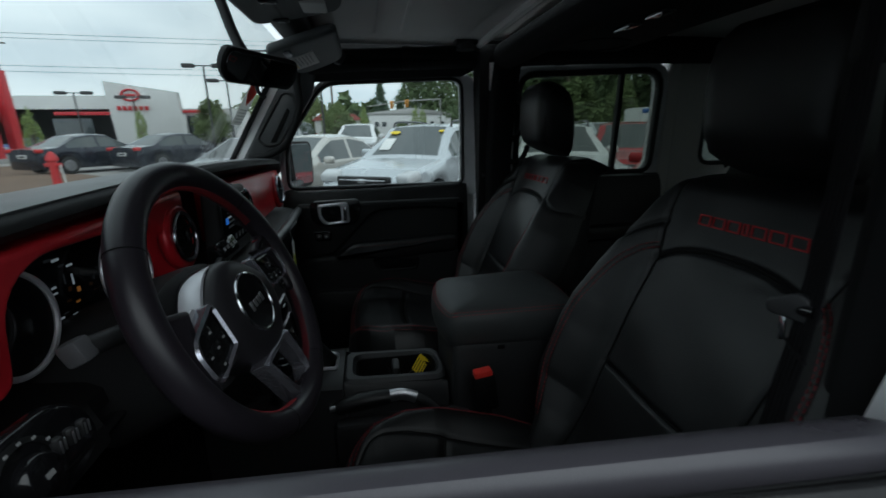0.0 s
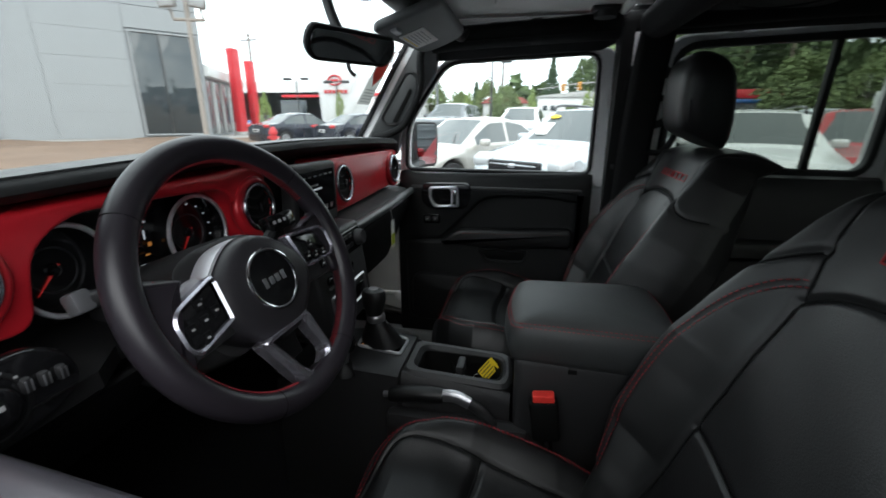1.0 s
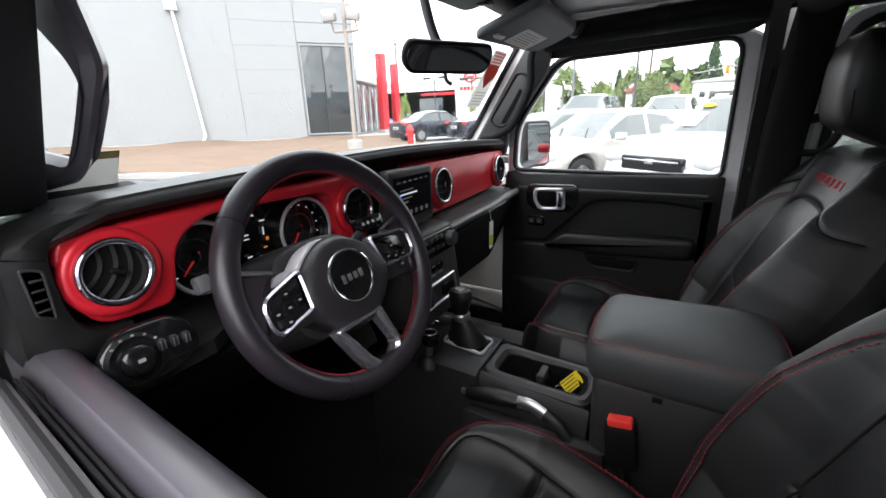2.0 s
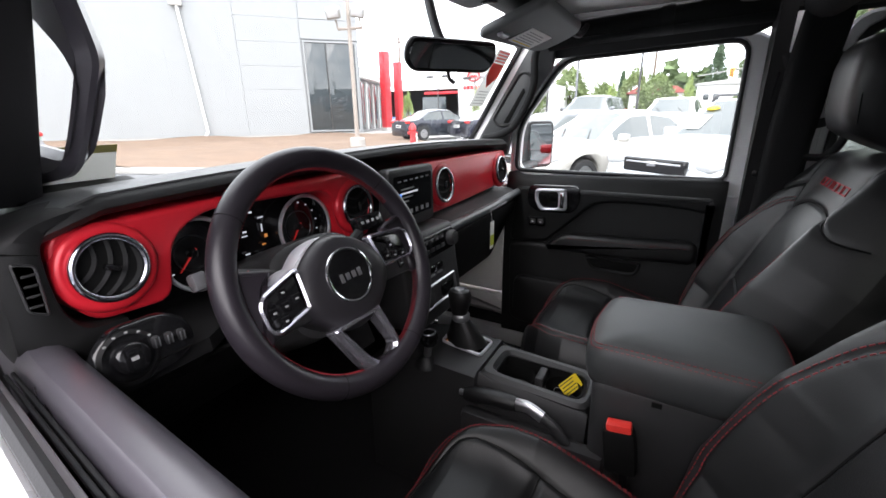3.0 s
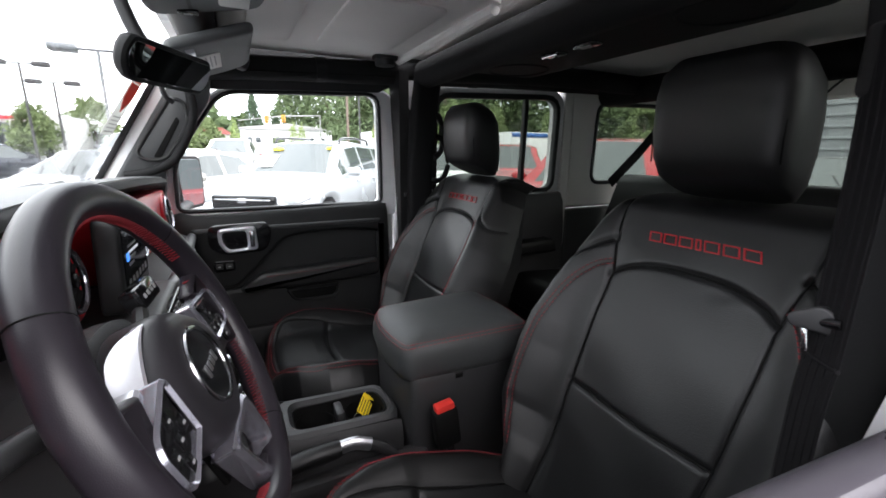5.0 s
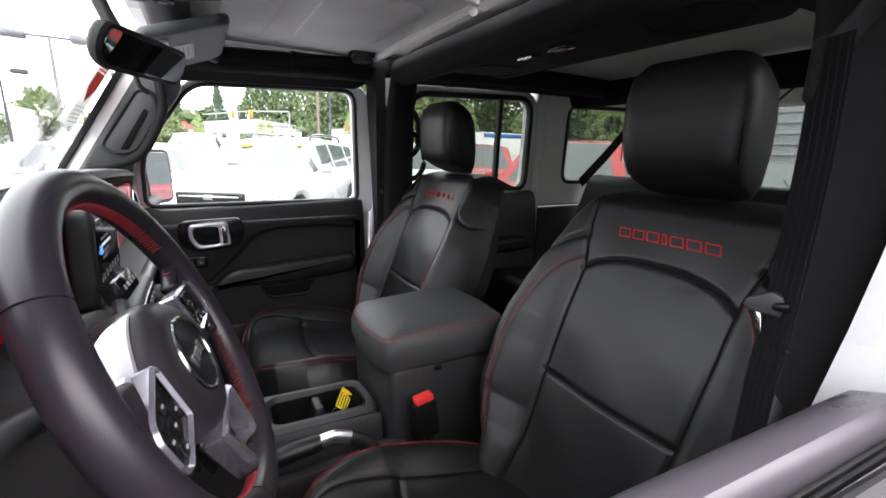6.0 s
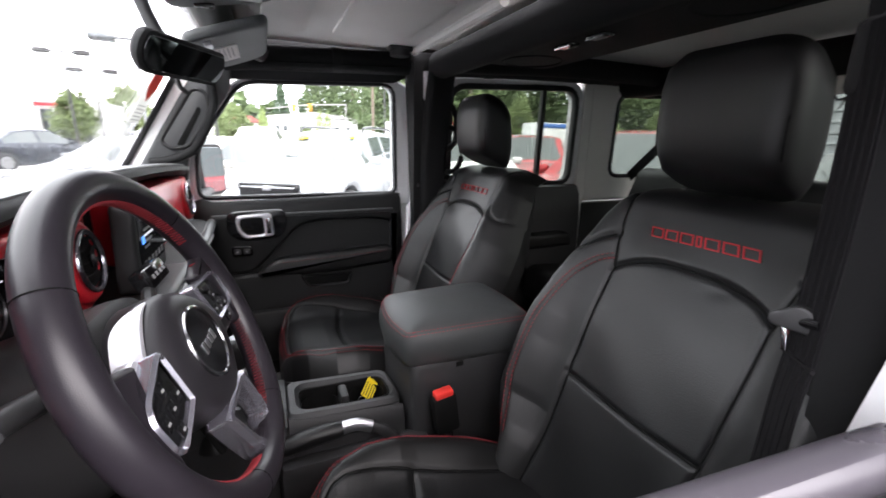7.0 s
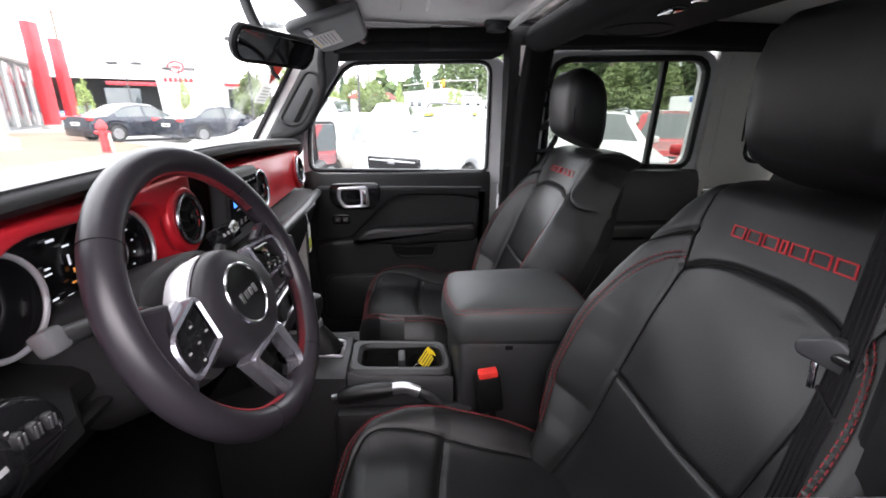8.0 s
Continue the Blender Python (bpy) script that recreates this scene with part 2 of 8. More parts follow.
# near-black for seams and black parts; also paints the shade inside hollows
DEEP_BLACK = material("matt_black_and_recess_shade", (0.005, 0.005, 0.005), 0.7, grain=0.1, scale=400, stain=0.1, spec=0.15)
STALK_GREY = material("stalk_end_grey", (0.085, 0.085, 0.09), 0.45, grain=0.06, scale=600, stain=0.08)
SEAL_GREY = material("grey_seal", (0.30, 0.275, 0.285), 0.45, grain=0.12, scale=900, bump=0.2)
RUBBER = material("seal_rubber", (0.012, 0.012, 0.013), 0.6, grain=0.1, scale=500, bump=0.15)
CARPET = material("black_carpet", (0.017, 0.017, 0.018), 0.95, grain=0.45, scale=900, bump=0.9, stain=0.25, spec=0.1)
RED_DASH = material("red_satin_paint", (0.72, 0.022, 0.036), 0.30, metal=0.15, grain=0.05, scale=700, stain=0.07, stain_scale=5, coat=0.15)
RED_THREAD = material("red_thread", (0.18, 0.010, 0.015), 0.7, grain=0.25, scale=1500, bump=0.3)
RED_EMBLEM = material("red_embroidery", (0.34, 0.010, 0.016), 0.65, grain=0.3, scale=1800, bump=0.5)
RED_PLASTIC = material("red_plastic", (0.80, 0.045, 0.035), 0.35, grain=0.05, scale=500)
CHROME = material("satin_chrome", (0.62, 0.62, 0.64), 0.16, metal=1.0, grain=0.03, scale=300, stain=0.06)
ACCENT = material("bright_satin_silver", (0.74, 0.74, 0.78), 0.36, metal=0.6, grain=0.03, scale=500, stain=0.05)
SPOKE_SILVER = material("spoke_silver", (0.62, 0.62, 0.68), 0.17, metal=1.0, grain=0.03, scale=500, stain=0.06)
SPOKE_METAL = material("polished_spoke_metal", (0.56, 0.55, 0.62), 0.22, metal=0.88, grain=0.03, scale=500, stain=0.05)
SILVER = material("satin_silver", (0.46, 0.46, 0.48), 0.32, metal=0.9, grain=0.04, scale=500, stain=0.06)
DARK_METAL = material("dark_metal", (0.09, 0.09, 0.095), 0.4, metal=0.8, grain=0.06, scale=500)
WHITE_PAINT = material("white_car_paint", (0.78, 0.78, 0.79), 0.28, grain=0.02, scale=300, stain=0.04, coat=0.4)
HEADLINER = material("grey_headliner", (0.72, 0.705, 0.69), 0.85, grain=0.10, scale=700, bump=0.4, stain=0.10, stain_scale=5)
HARDTOP = material("grey_hardtop_inner", (0.74, 0.72, 0.69), 0.8, grain=0.08, scale=500, bump=0.3, stain=0.08, stain_scale=4)
VISOR_GREY = material("grey_visor_vinyl", (0.115, 0.12, 0.12), 0.6, grain=0.08, scale=900, bump=0.25, stain=0.08)
FABRIC_BLACK = material("black_bar_cover", (0.009, 0.009, 0.0095), 0.8, grain=0.25, scale=1200, bump=0.5, stain=0.15, spec=0.2)
WEBBING = material("belt_webbing", (0.007, 0.0066, 0.0074), 0.8, grain=0.4, scale=1500, bump=0.6, stain=0.12, spec=0.12)
YELLOW_TAG = material("yellow_tag", (0.85, 0.62, 0.02), 0.5, grain=0.05, scale=300)
PAPER = material("white_paper", (0.78, 0.78, 0.76), 0.7, grain=0.04, scale=300, stain=0.04)
PRINT = material("dark_print", (0.03, 0.03, 0.03), 0.7)
SCREEN = material("dark_screen", (0.012, 0.013, 0.015), 0.08, stain=0.03)
GLOW_WHITE = material("lit_white_mark", (0.6, 0.6, 0.6), 0.5, emit=(0.8, 0.9, 1.0), strength=0.22)
GLOW_AMBER = material("lit_amber_mark", (0.6, 0.3, 0.1), 0.5, emit=(1.0, 0.35, 0.05), strength=0.12)
GLOW_RED = material("lit_red_needle", (0.6, 0.02, 0.02), 0.5, emit=(1.0, 0.05, 0.04), strength=0.07)
GLOW_BLUE = material("lit_blue_mark", (0.05, 0.2, 0.6), 0.5, emit=(0.05, 0.25, 0.9), strength=0.6)
MARK_GREY = material("grey_mark", (0.35, 0.35, 0.35), 0.6)
GLASS_CLEAR = pane_material("clear_pane", (0.93, 0.95, 0.94))
GLASS_TINT = pane_material("privacy_pane", (0.50, 0.53, 0.50))


def translucent(name, base):
    """Thin paper that lets daylight through."""
    m = material(name, base, 0.7, grain=0.04, scale=300, stain=0.05)
    nt = m.node_tree
    bs = [q for q in nt.nodes if q.type == "BSDF_PRINCIPLED"][0]
    out = [q for q in nt.nodes if q.type == "OUTPUT_MATERIAL"][0]
    tr, mx = nt.nodes.new("ShaderNodeBsdfTranslucent"), nt.nodes.new("ShaderNodeMixShader")
    tr.inputs["Color"].default_value = (*base, 1)
    mx.inputs[0].default_value = 0.55
    nt.links.new(bs.outputs[0], mx.inputs[1])
    nt.links.new(tr.outputs[0], mx.inputs[2])
    nt.links.new(mx.outputs[0], out.inputs[0])
    return m


GLASS_PAPER = translucent("thin_white_paper", (0.72, 0.72, 0.70))
GLASS_RED = translucent("thin_red_print", (0.78, 0.20, 0.16))
STICKER_GREY = translucent("thin_grey_sticker", (0.60, 0.60, 0.58))
STICKER_YELLOW = translucent("thin_yellow_sticker", (0.50, 0.46, 0.22))
# matt black plastic, its colour lowered to hold shade on the lower dash
DIM_PLASTIC = material("matt_plastic_dimmed", (0.011, 0.011, 0.0115), 0.62, grain=0.12, scale=1200, bump=0.25, stain=0.1, spec=0.18)
MIRROR = material("dimming_mirror_glass", (0.34, 0.36, 0.37), 0.02, metal=1.0, stain=0.01)


# ================= the car's shell =================
def at_y(y, s=1):
    """Outlines in x, z on a plane across the car; depth goes outwards."""
    return lambda a, b, d: (a, y + s * d, b)


def at_x(x, s=1):
    """Outlines in y, z on a plane facing the rear; depth goes along x."""
    return lambda a, b, d: (x + s * d, a, b)


def at_z(z, s=1):
    return lambda a, b, d: (a, b, z + s * d)


def mirrored(geo):
    v = np.array(geo[0], dtype=float)
    v[:, 1] *= -1
    return v, geo[1]


# floor pan, tunnel and front bulkhead
floor_poly = [(-0.95, -0.70), (2.1, -0.70), (2.1, 0.70), (-0.95, 0.70)]
solo("floor", prism(floor_poly, at_z(0.53), 0.05, 0.01), CARPET, "black carpeted car floor between the door sills", "floor", kind="structure")
solo("bulkhead", prism([(-0.70, 0.55), (0.70, 0.55), (0.70, 1.20), (-0.70, 1.20)], at_x(-0.98), 0.05, 0.01), CARPET, "black carpeted bulkhead under the dashboard", "wall", kind="structure")


# side openings: passenger and driver sides are alike
FRONT_WIN = round_poly([(-0.280, 1.272), (0.368, 1.274), (0.365, 1.656), (-0.132, 1.634), (-0.274, 1.430)], [0.03, 0.025, 0.045, 0.05, 0.06])
FRONT_FRAME = round_poly([(-0.304, 1.225), (0.426, 1.225), (0.426, 1.676), (-0.142, 1.652), (-0.304, 1.444)], [0.02, 0.02, 0.07, 0.06, 0.07])
REAR_WIN = round_poly([(0.588, 1.312), (1.168, 1.302), (1.182, 1.690), (0.595, 1.664)], [0.03, 0.05, 0.07, 0.06])
REAR_FRAME = round_poly([(0.545, 1.262), (1.215, 1.252), (1.228, 1.728), (0.550, 1.702)], [0.02, 0.05, 0.09, 0.08])


def door_front(side):
    """A front door: painted shell, rubber seal, trim panel, handle and armrest. side: 1 passenger, -1 driver."""
    fix = (lambda g: g) if side > 0 else mirrored
    who = "passenger" if side > 0 else "driver"
    d = thing("door_%d" % (1 if side > 0 else 2), (0.05, 0.74 * side, 0.55), "white %s door with black trim panel and %s" % (who, "raised clear window" if side > 0 else "lowered window"), "car door", kind="structure")
    y = 0.735
    part("frame", fix(surround(FRONT_FRAME, inset(FRONT_WIN, -0.002 if side > 0 else -0.010), at_y(y - 0.018), 0.075, 0.008)), WHITE_PAINT, d, "white painted window frame")
    part("seal", fix(surround(inset(FRONT_WIN, -0.005 if side > 0 else -0.014), inset(FRONT_WIN, 0.006), at_y(y - 0.024), 0.03 if side > 0 else 0.011, 0.004)), RUBBER, d, "black rubber window seal")
    if side > 0:
        g = part("pane", fix(prism(inset(FRONT_WIN, -0.004), at_y(y), 0.004, 0.001, 1)), GLASS_CLEAR, d, "clear door glass")
        g.visible_shadow = False
    else:
        for yy in (0.6915, 0.6965):
            part("belt_strip", fix(prism([(-0.30, 1.236), (0.36, 1.250), (0.36, 1.264), (-0.30, 1.240)], at_y(yy), 0.0035, 0.0012)), RUBBER, d, "black rubber belt lip")
        part("outer_strip", fix(prism([(-0.30, 1.20), (0.36, 1.21), (0.36, 1.268), (-0.30, 1.244)], at_y(0.703), 0.010, 0.003)), SEAL_GREY, d, "grey flocked window slot seal")
        part("outer_strip", fix(prism([(-0.30, 1.20), (0.36, 1.21), (0.36, 1.266), (-0.30, 1.242)], at_y(0.7145), 0.010, 0.003)), SEAL_GREY, d, "grey flocked window slot seal")
    skin = round_poly([(-0.33, 0.60), (0.43, 0.60), (0.43, 1.245), (-0.33, 1.240)], 0.03)
    part("skin", fix(prism(skin, at_y(0.765 if side > 0 else 0.728), 0.055, 0.014)), WHITE_PAINT, d, "white painted outer skin")
    # trim panel with a padded upper cap that leans outwards at the top
    tuck = 0.0 if side > 0 else 0.03
    prof = [(0.668, 0.64), (0.664, 0.90), (0.668, 1.13), (0.676, 1.215), (0.683, 1.245), (0.692, 1.262), (0.706, 1.268), (0.719, 1.262), (0.722, 1.20), (0.722, 0.64)]
    if side < 0:
        prof = [(0.680, 0.64), (0.680, 0.90), (0.670, 1.13), (0.648, 1.205), (0.643, 1.232), (0.647, 1.250), (0.656, 1.261), (0.668, 1.266), (0.680, 1.266), (0.687, 1.260), (0.690, 1.248), (0.690, 1.20), (0.690, 0.64)]
    rings = []
    rear = 0.378 if side > 0 else 0.345
    for k, x in enumerate(np.linspace(-0.30 if side > 0 else -0.335, rear, 24)):
        q = k / 23
        lift = 0.012 * q - 0.010 * (1 - q) + (0.018 * math.exp(-((x + (0.285 if side > 0 else 0.335)) / 0.03) ** 2))
        pinch = 0.006 * (1 if k in (0, 23) else 0)
        rings.append([(x, yy + (pinch if yy < 0.70 else -pinch), zz + (lift if zz > 1.0 else 0) - pinch) for yy, zz in prof])
    # one plastic on both doors: shaded copy for the passenger, lit copy for the driver
    part("trim_panel", fix(loft(rings)), TRIM_SHADED if side > 0 else TRIM_LIT, d, "black soft-grained trim panel")
    # raised lower field with a sweeping edge
    field = round_poly([(0.340, 1.225), (0.352, 1.16), (0.352, 0.74), (0.27, 0.70), (-0.26, 0.70), (-0.27, 1.02), (-0.12, 1.030), (0.322, 1.030), (0.328, 1.12), (0.322, 1.16)], [0.01, 0.03, 0.09, 0.08, 0.05, 0.03, 0.03, 0.015, 0.03, 0.02])
    part("lower_bolster", fix(prism(field, at_y(0.640 + tuck), 0.030, 0.014, 4)), TRIM_SHADED, d, "raised black lower bolster")
    band = round_poly([(-0.25, 1.225), (0.345, 1.228), (0.345, 1.180), (0.250, 1.196), (0.081, 1.195), (0.012, 1.184), (-0.068, 1.101), (-0.135, 1.035), (-0.27, 1.025)], [0.01, 0.01, 0.02, 0.05, 0.05, 0.03, 0.05, 0.02, 0.02])
    part("upper_bolster", fix(prism(band, at_y(0.646 + tuck), 0.026, 0.012, 4)), TRIM_SHADED, d, "swept black upper bolster above the recess")
    rest = round_poly([(-0.138, 1.022), (-0.070, 1.078), (0.31, 1.098), (0.328, 1.080), (0.322, 1.030), (0.10, 1.018)], [0.02, 0.03, 0.02, 0.02, 0.02, 0.08])
    part("armrest", fix(prism(rest, at_y(0.612 + 2 * tuck), 0.050 - tuck, 0.014, 3)), LEATHER, d, "padded black armrest with red stitching")
    line = [(x, (0.6125 + 2 * tuck) * side, 1.066 + 0.014 * (x + 0.06) / 0.37) for x in np.linspace(-0.05, 0.31, 60)]
    part("stitching", stitches(line, 0.006, 0.004, 0.0008), RED_THREAD, d, "red stitching")
    pocket_o = round_poly([(0.00, 1.012), (0.185, 1.012), (0.170, 0.962), (0.030, 0.962)], 0.02)
    part("pull_pocket", fix(surround(pocket_o, inset(pocket_o, 0.009), at_y(0.628 + tuck), 0.03, 0.004)), TRIM_SHADED, d, "moulded pull pocket")
    part("map_pocket", fix(prism(round_poly([(-0.24, 0.72), (0.28, 0.72), (0.30, 0.90), (-0.24, 0.90)], 0.04), at_y(0.618 + tuck), 0.045, 0.012)), TRIM_SHADED, d, "moulded map pocket")
    # no real depth here: the pocket's shade is a flat dark sheet
    part("pocket_floor", fix(prism(inset(pocket_o, 0.008), at_y(0.636 + tuck), 0.01, 0.002)), DEEP_BLACK, d, "flat dark sheet painted as the pocket's shade")
    # handle set in an oval bezel
    bez = round_poly([(-0.206, 1.236), (-0.035, 1.240), (-0.024, 1.205), (-0.040, 1.146), (-0.165, 1.140), (-0.206, 1.165)], 0.028)
    part("handle_bezel", fix(prism(bez, at_y(0.641 + tuck), 0.020, 0.005)), GLOSS_BLACK, d, "black handle bezel")
    h_o = round_poly([(-0.178, 1.224), (-0.072, 1.230), (-0.066, 1.154), (-0.158, 1.148), (-0.178, 1.180)], 0.014)
    h_i = round_poly([(-0.167, 1.214), (-0.098, 1.217), (-0.096, 1.161), (-0.150, 1.158), (-0.167, 1.183)], 0.012)
    hd = part("handle", fix(surround(h_o, h_i, at_y(0.632 + tuck), 0.014, 0.005)), ACCENT, d, "satin chrome pull handle")
    part("lock_tab", fix(rbox((-0.083, 0.632 + tuck, 1.190), (0.014, 0.010, 0.052), 0.003)), CHROME, hd, "chrome lock tab")
    sw = round_poly([(-0.200, 1.124), (-0.138, 1.125), (-0.136, 1.090), (-0.197, 1.088)], 0.010)
    s = part("switch_plate", fix(prism(sw, at_y(0.641 + tuck), 0.012, 0.003)), GLOSS_BLACK, d, "black window switch")
    for k in (-0.182, -0.154):
        part("button", fix(rbox((k, 0.640 + tuck, 1.107), (0.020, 0.008, 0.018), 0.003)), BLACK_PLASTIC, s, "black switch button")
        part("mark", fix(rbox((k, 0.6357 + tuck, 1.107), (0.007, 0.0008, 0.004), 0)), MARK_GREY, s, "pale switch mark")
    return d


def door_rear(side):
    fix = (lambda g: g) if side > 0 else mirrored
    d = thing("door_%d" % (3 if side > 0 else 4), (0.88, 0.74 * side, 0.55), "closed white rear door with black trim and dark tinted glass", "car door", group="rear doors", kind="structure")
    y = 0.735
    part("frame", fix(surround(REAR_FRAME, inset(REAR_WIN, -0.012), at_y(y - 0.014), 0.07, 0.008)), WHITE_PAINT, d, "white painted window frame")
    part("seal", fix(surround(inset(REAR_WIN, -0.016), inset(REAR_WIN, 0.005), at_y(y - 0.022), 0.03, 0.004)), RUBBER, d, "black rubber window seal")
    part("divider", fix(prism([(0.994, 1.300), (1.014, 1.300), (1.024, 1.690), (1.006, 1.690)], at_y(y - 0.018), 0.024, 0.003)), RUBBER, d, "black window divider bar")
    front = [(0.580, 1.300), (0.996, 1.300), (1.008, 1.690), (0.588, 1.680)]
    back = [(1.012, 1.300), (1.180, 1.300), (1.192, 1.695), (1.022, 1.690)]
    for pl in (front, back):
        g = part("pane", fix(prism(pl, at_y(y), 0.004, 0.001, 1)), GLASS_TINT, d, "dark tinted glass pane")
        g.visible_shadow = False
    part("skin", fix(prism(round_poly([(0.46, 0.60), (1.24, 0.60), (1.24, 1.275), (0.46, 1.265)], 0.03), at_y(0.765), 0.055, 0.014)), WHITE_PAINT, d, "white painted outer skin")
    prof = [(0.655, 0.64), (0.650, 0.95), (0.655, 1.15), (0.668, 1.250), (0.686, 1.285), (0.706, 1.292), (0.720, 1.284), (0.722, 1.2), (0.722, 0.64)]
    rings = [[(x, yy, zz) for yy, zz in prof] for x in np.linspace(0.50, 1.20, 6)]
    part("trim_panel", fix(loft(rings)), BLACK_PLASTIC, d, "black trim panel")
    part("armrest", fix(prism(round_poly([(0.62, 1.03), (0.66, 1.09), (1.10, 1.10), (1.12, 1.04)], 0.02), at_y(0.585), 0.075, 0.014)), LEATHER, d, "padded armrest")
    return d


door_front(1)
driver_door = door_front(-1)
hinge = Matrix.Translation((-0.30, -0.70, 0))
driver_door.matrix_world = Matrix.Translation((0, 0.028, 0)) @ hinge @ pose(0, 0, 0, 0, 0, -5.5) @ hinge.inverted() @ driver_door.matrix_world
door_rear(1)
door_rear(-1)

# pillars between the doors and the body sides behind
for side, fix in ((1, lambda g: g), (-1, mirrored)):
    n = 1 if side > 0 else 2
    solo("door_pillar_%d" % n, fix(prism([(0.434, 0.58), (0.542, 0.58), (0.542, 1.72), (0.434, 1.72)], at_y(0.640), 0.145, 0.01)), WHITE_PAINT, "white painted body pillar between the doors", "pillar", kind="structure")
    # front pillar: a slanting painted post beside the windshield
    lean = [(-0.62, 0.90), (-0.48, 0.90), (-0.36, 1.30), (-0.150, 1.675), (-0.13, 1.76), (-0.222, 1.76), (-0.462, 1.36), (-0.56, 1.34)]
    solo("front_pillar_%d" % n, fix(prism(lean, at_y(0.70), 0.075, 0.012)), WHITE_PAINT, "white painted windshield pillar", "pillar", kind="structure")
    solo("windshield_seal_%d" % n, fix(prism([(-0.478, 1.355), (-0.462, 1.355), (-0.222, 1.755), (-0.238, 1.755)], at_y(0.690), 0.085, 0.003)), RUBBER, "black rubber seal along the windshield pillar", "seal", kind="structure")
    solo("door_sill_%d" % n, fix(prism([(-0.6, 0.55), (1.3, 0.55), (1.3, 0.64), (-0.6, 0.64)], at_y(0.66), 0.13, 0.02)), WHITE_PAINT, "white painted door sill", "sill", kind="structure")
    solo("rear_pillar_%d" % n, fix(prism([(1.216, 0.58), (1.262, 0.58), (1.262, 1.74), (1.216, 1.74)], at_y(0.712), 0.06, 0.006)), HARDTOP, "light grey pillar behind the rear door", "pillar", kind="structure")
    # hardtop side with its large fixed window
    o = round_poly([(1.255, 1.21), (2.10, 1.21), (2.03, 1.76), (1.255, 1.76)], 0.02)
    i = round_poly([(1.405, 1.328), (1.97, 1.328), (1.93, 1.690), (1.418, 1.680)], 0.05)
    solo("hardtop_side_%d" % n, fix(surround(o, i, at_y(0.715), 0.05, 0.012)), HARDTOP, "light grey hardtop side panel round the rear window", "wall", kind="structure")
    solo("lower_side_%d" % n, fix(prism([(1.255, 0.58), (2.10, 0.58), (2.10, 1.205), (1.255, 1.205)], at_y(0.70), 0.09, 0.012)), BLACK_PLASTIC, "black lower side panel of the luggage bay", "wall", kind="structure")
    w = solo("window_%d" % n, fix(prism(inset(i, -0.02), at_y(0.742), 0.004, 0.001, 1)), GLASS_TINT, "dark tinted fixed rear side window", "window", kind="structure")
    w.visible_shadow = False
    ws = thing("window_seal", (1.7, 0.72 * side, 1.33), "black rubber seal of the rear side window", "window seal", group="rear side window seals")
    part("seal", fix(surround(inset(i, -0.012), inset(i, 0.006), at_y(0.708), 0.02, 0.004)), RUBBER, ws)

jamb = [[(0.388, -e, z), (0.433, -e, z), (0.433, -0.785, z), (0.400, -0.785, z), (0.388, -0.775, z)] for z, e in ((0.60, 0.642), (1.20, 0.646), (1.30, 0.660), (1.37, 0.668), (1.45, 0.676), (1.55, 0.700), (1.70, 0.735))]
solo("door_jamb_2", loft(jamb), WHITE_PAINT, "white painted jamb of the open driver door", "pillar", kind="structure")

# tailgate and rear glass
o = round_poly([(-0.72, 1.18), (0.72, 1.18), (0.68, 1.77), (-0.68, 1.77)], 0.03)
i = round_poly([(-0.58, 1.30), (0.58, 1.30), (0.55, 1.680), (-0.55, 1.680)], 0.06)
solo("rear_window_frame", surround(o, i, at_x(2.03), 0.05, 0.012), HARDTOP, "light grey frame round the rear glass", "window frame", kind="structure")
rw = solo("window_rear", prism(inset(i, -0.02), at_x(2.06), 0.004, 0.001, 1), GLASS_TINT, "dark tinted rear glass", "window", kind="structure")
rw.visible_shadow = False
solo("tailgate", prism([(-0.72, 0.56), (0.72, 0.56), (0.72, 1.175), (-0.72, 1.175)], at_x(2.04), 0.06, 0.012), BLACK_PLASTIC, "black inner face of the tailgate", "tailgate", kind="structure")

# roof: front lift-off panels, rear panel, rails and header
FRONT_ROOF = [(-0.12, 0.006), (0.415, 0.006), (0.415, 0.665), (-0.12, 0.665)]
for side, fix in ((1, lambda g: g), (-1, mirrored)):
    n = 1 if side > 0 else 2
    base_geo = prism(round_poly(FRONT_ROOF, 0.03), at_z(1.752), 0.045, 0.008)
    ridge = prism(round_poly([(-0.06, 0.10), (0.05, 0.10), (0.05, 0.50), (-0.06, 0.50)], 0.03), at_z(1.744), 0.02, 0.007)
    ridge2 = prism(round_poly([(0.12, 0.08), (0.33, 0.08), (0.33, 0.50), (0.12, 0.50)], 0.04), at_z(1.746), 0.02, 0.006)
    lip = tube([(0.395, 0.02, 1.744), (0.395, 0.585, 1.744)], 0.012, 8)
    solo("ceiling_%d" % n, fix(join(base_geo, ridge, ridge2, lip)), HEADLINER, "light grey moulded lift-off roof panel", "ceiling", kind="structure")
rear_roof = grid(lambda a, b: (a, b, 1.772 - 0.03 * (b / 0.62) ** 4 - 0.018 * math.exp(-((a - 0.80) / 0.05) ** 2) + 0.004 * math.sin(9 * a)), np.linspace(0.47, 2.06, 60), np.linspace(-0.66, 0.66, 24))
shell = prism([(0.44, -0.75), (2.08, -0.75), (2.08, 0.75), (0.44, 0.75)], at_z(1.785), 0.04, 0.01)
solo("ceiling_rear", join(rear_roof, shell), HEADLINER, "light grey rear roof lining", "ceiling", kind="structure")
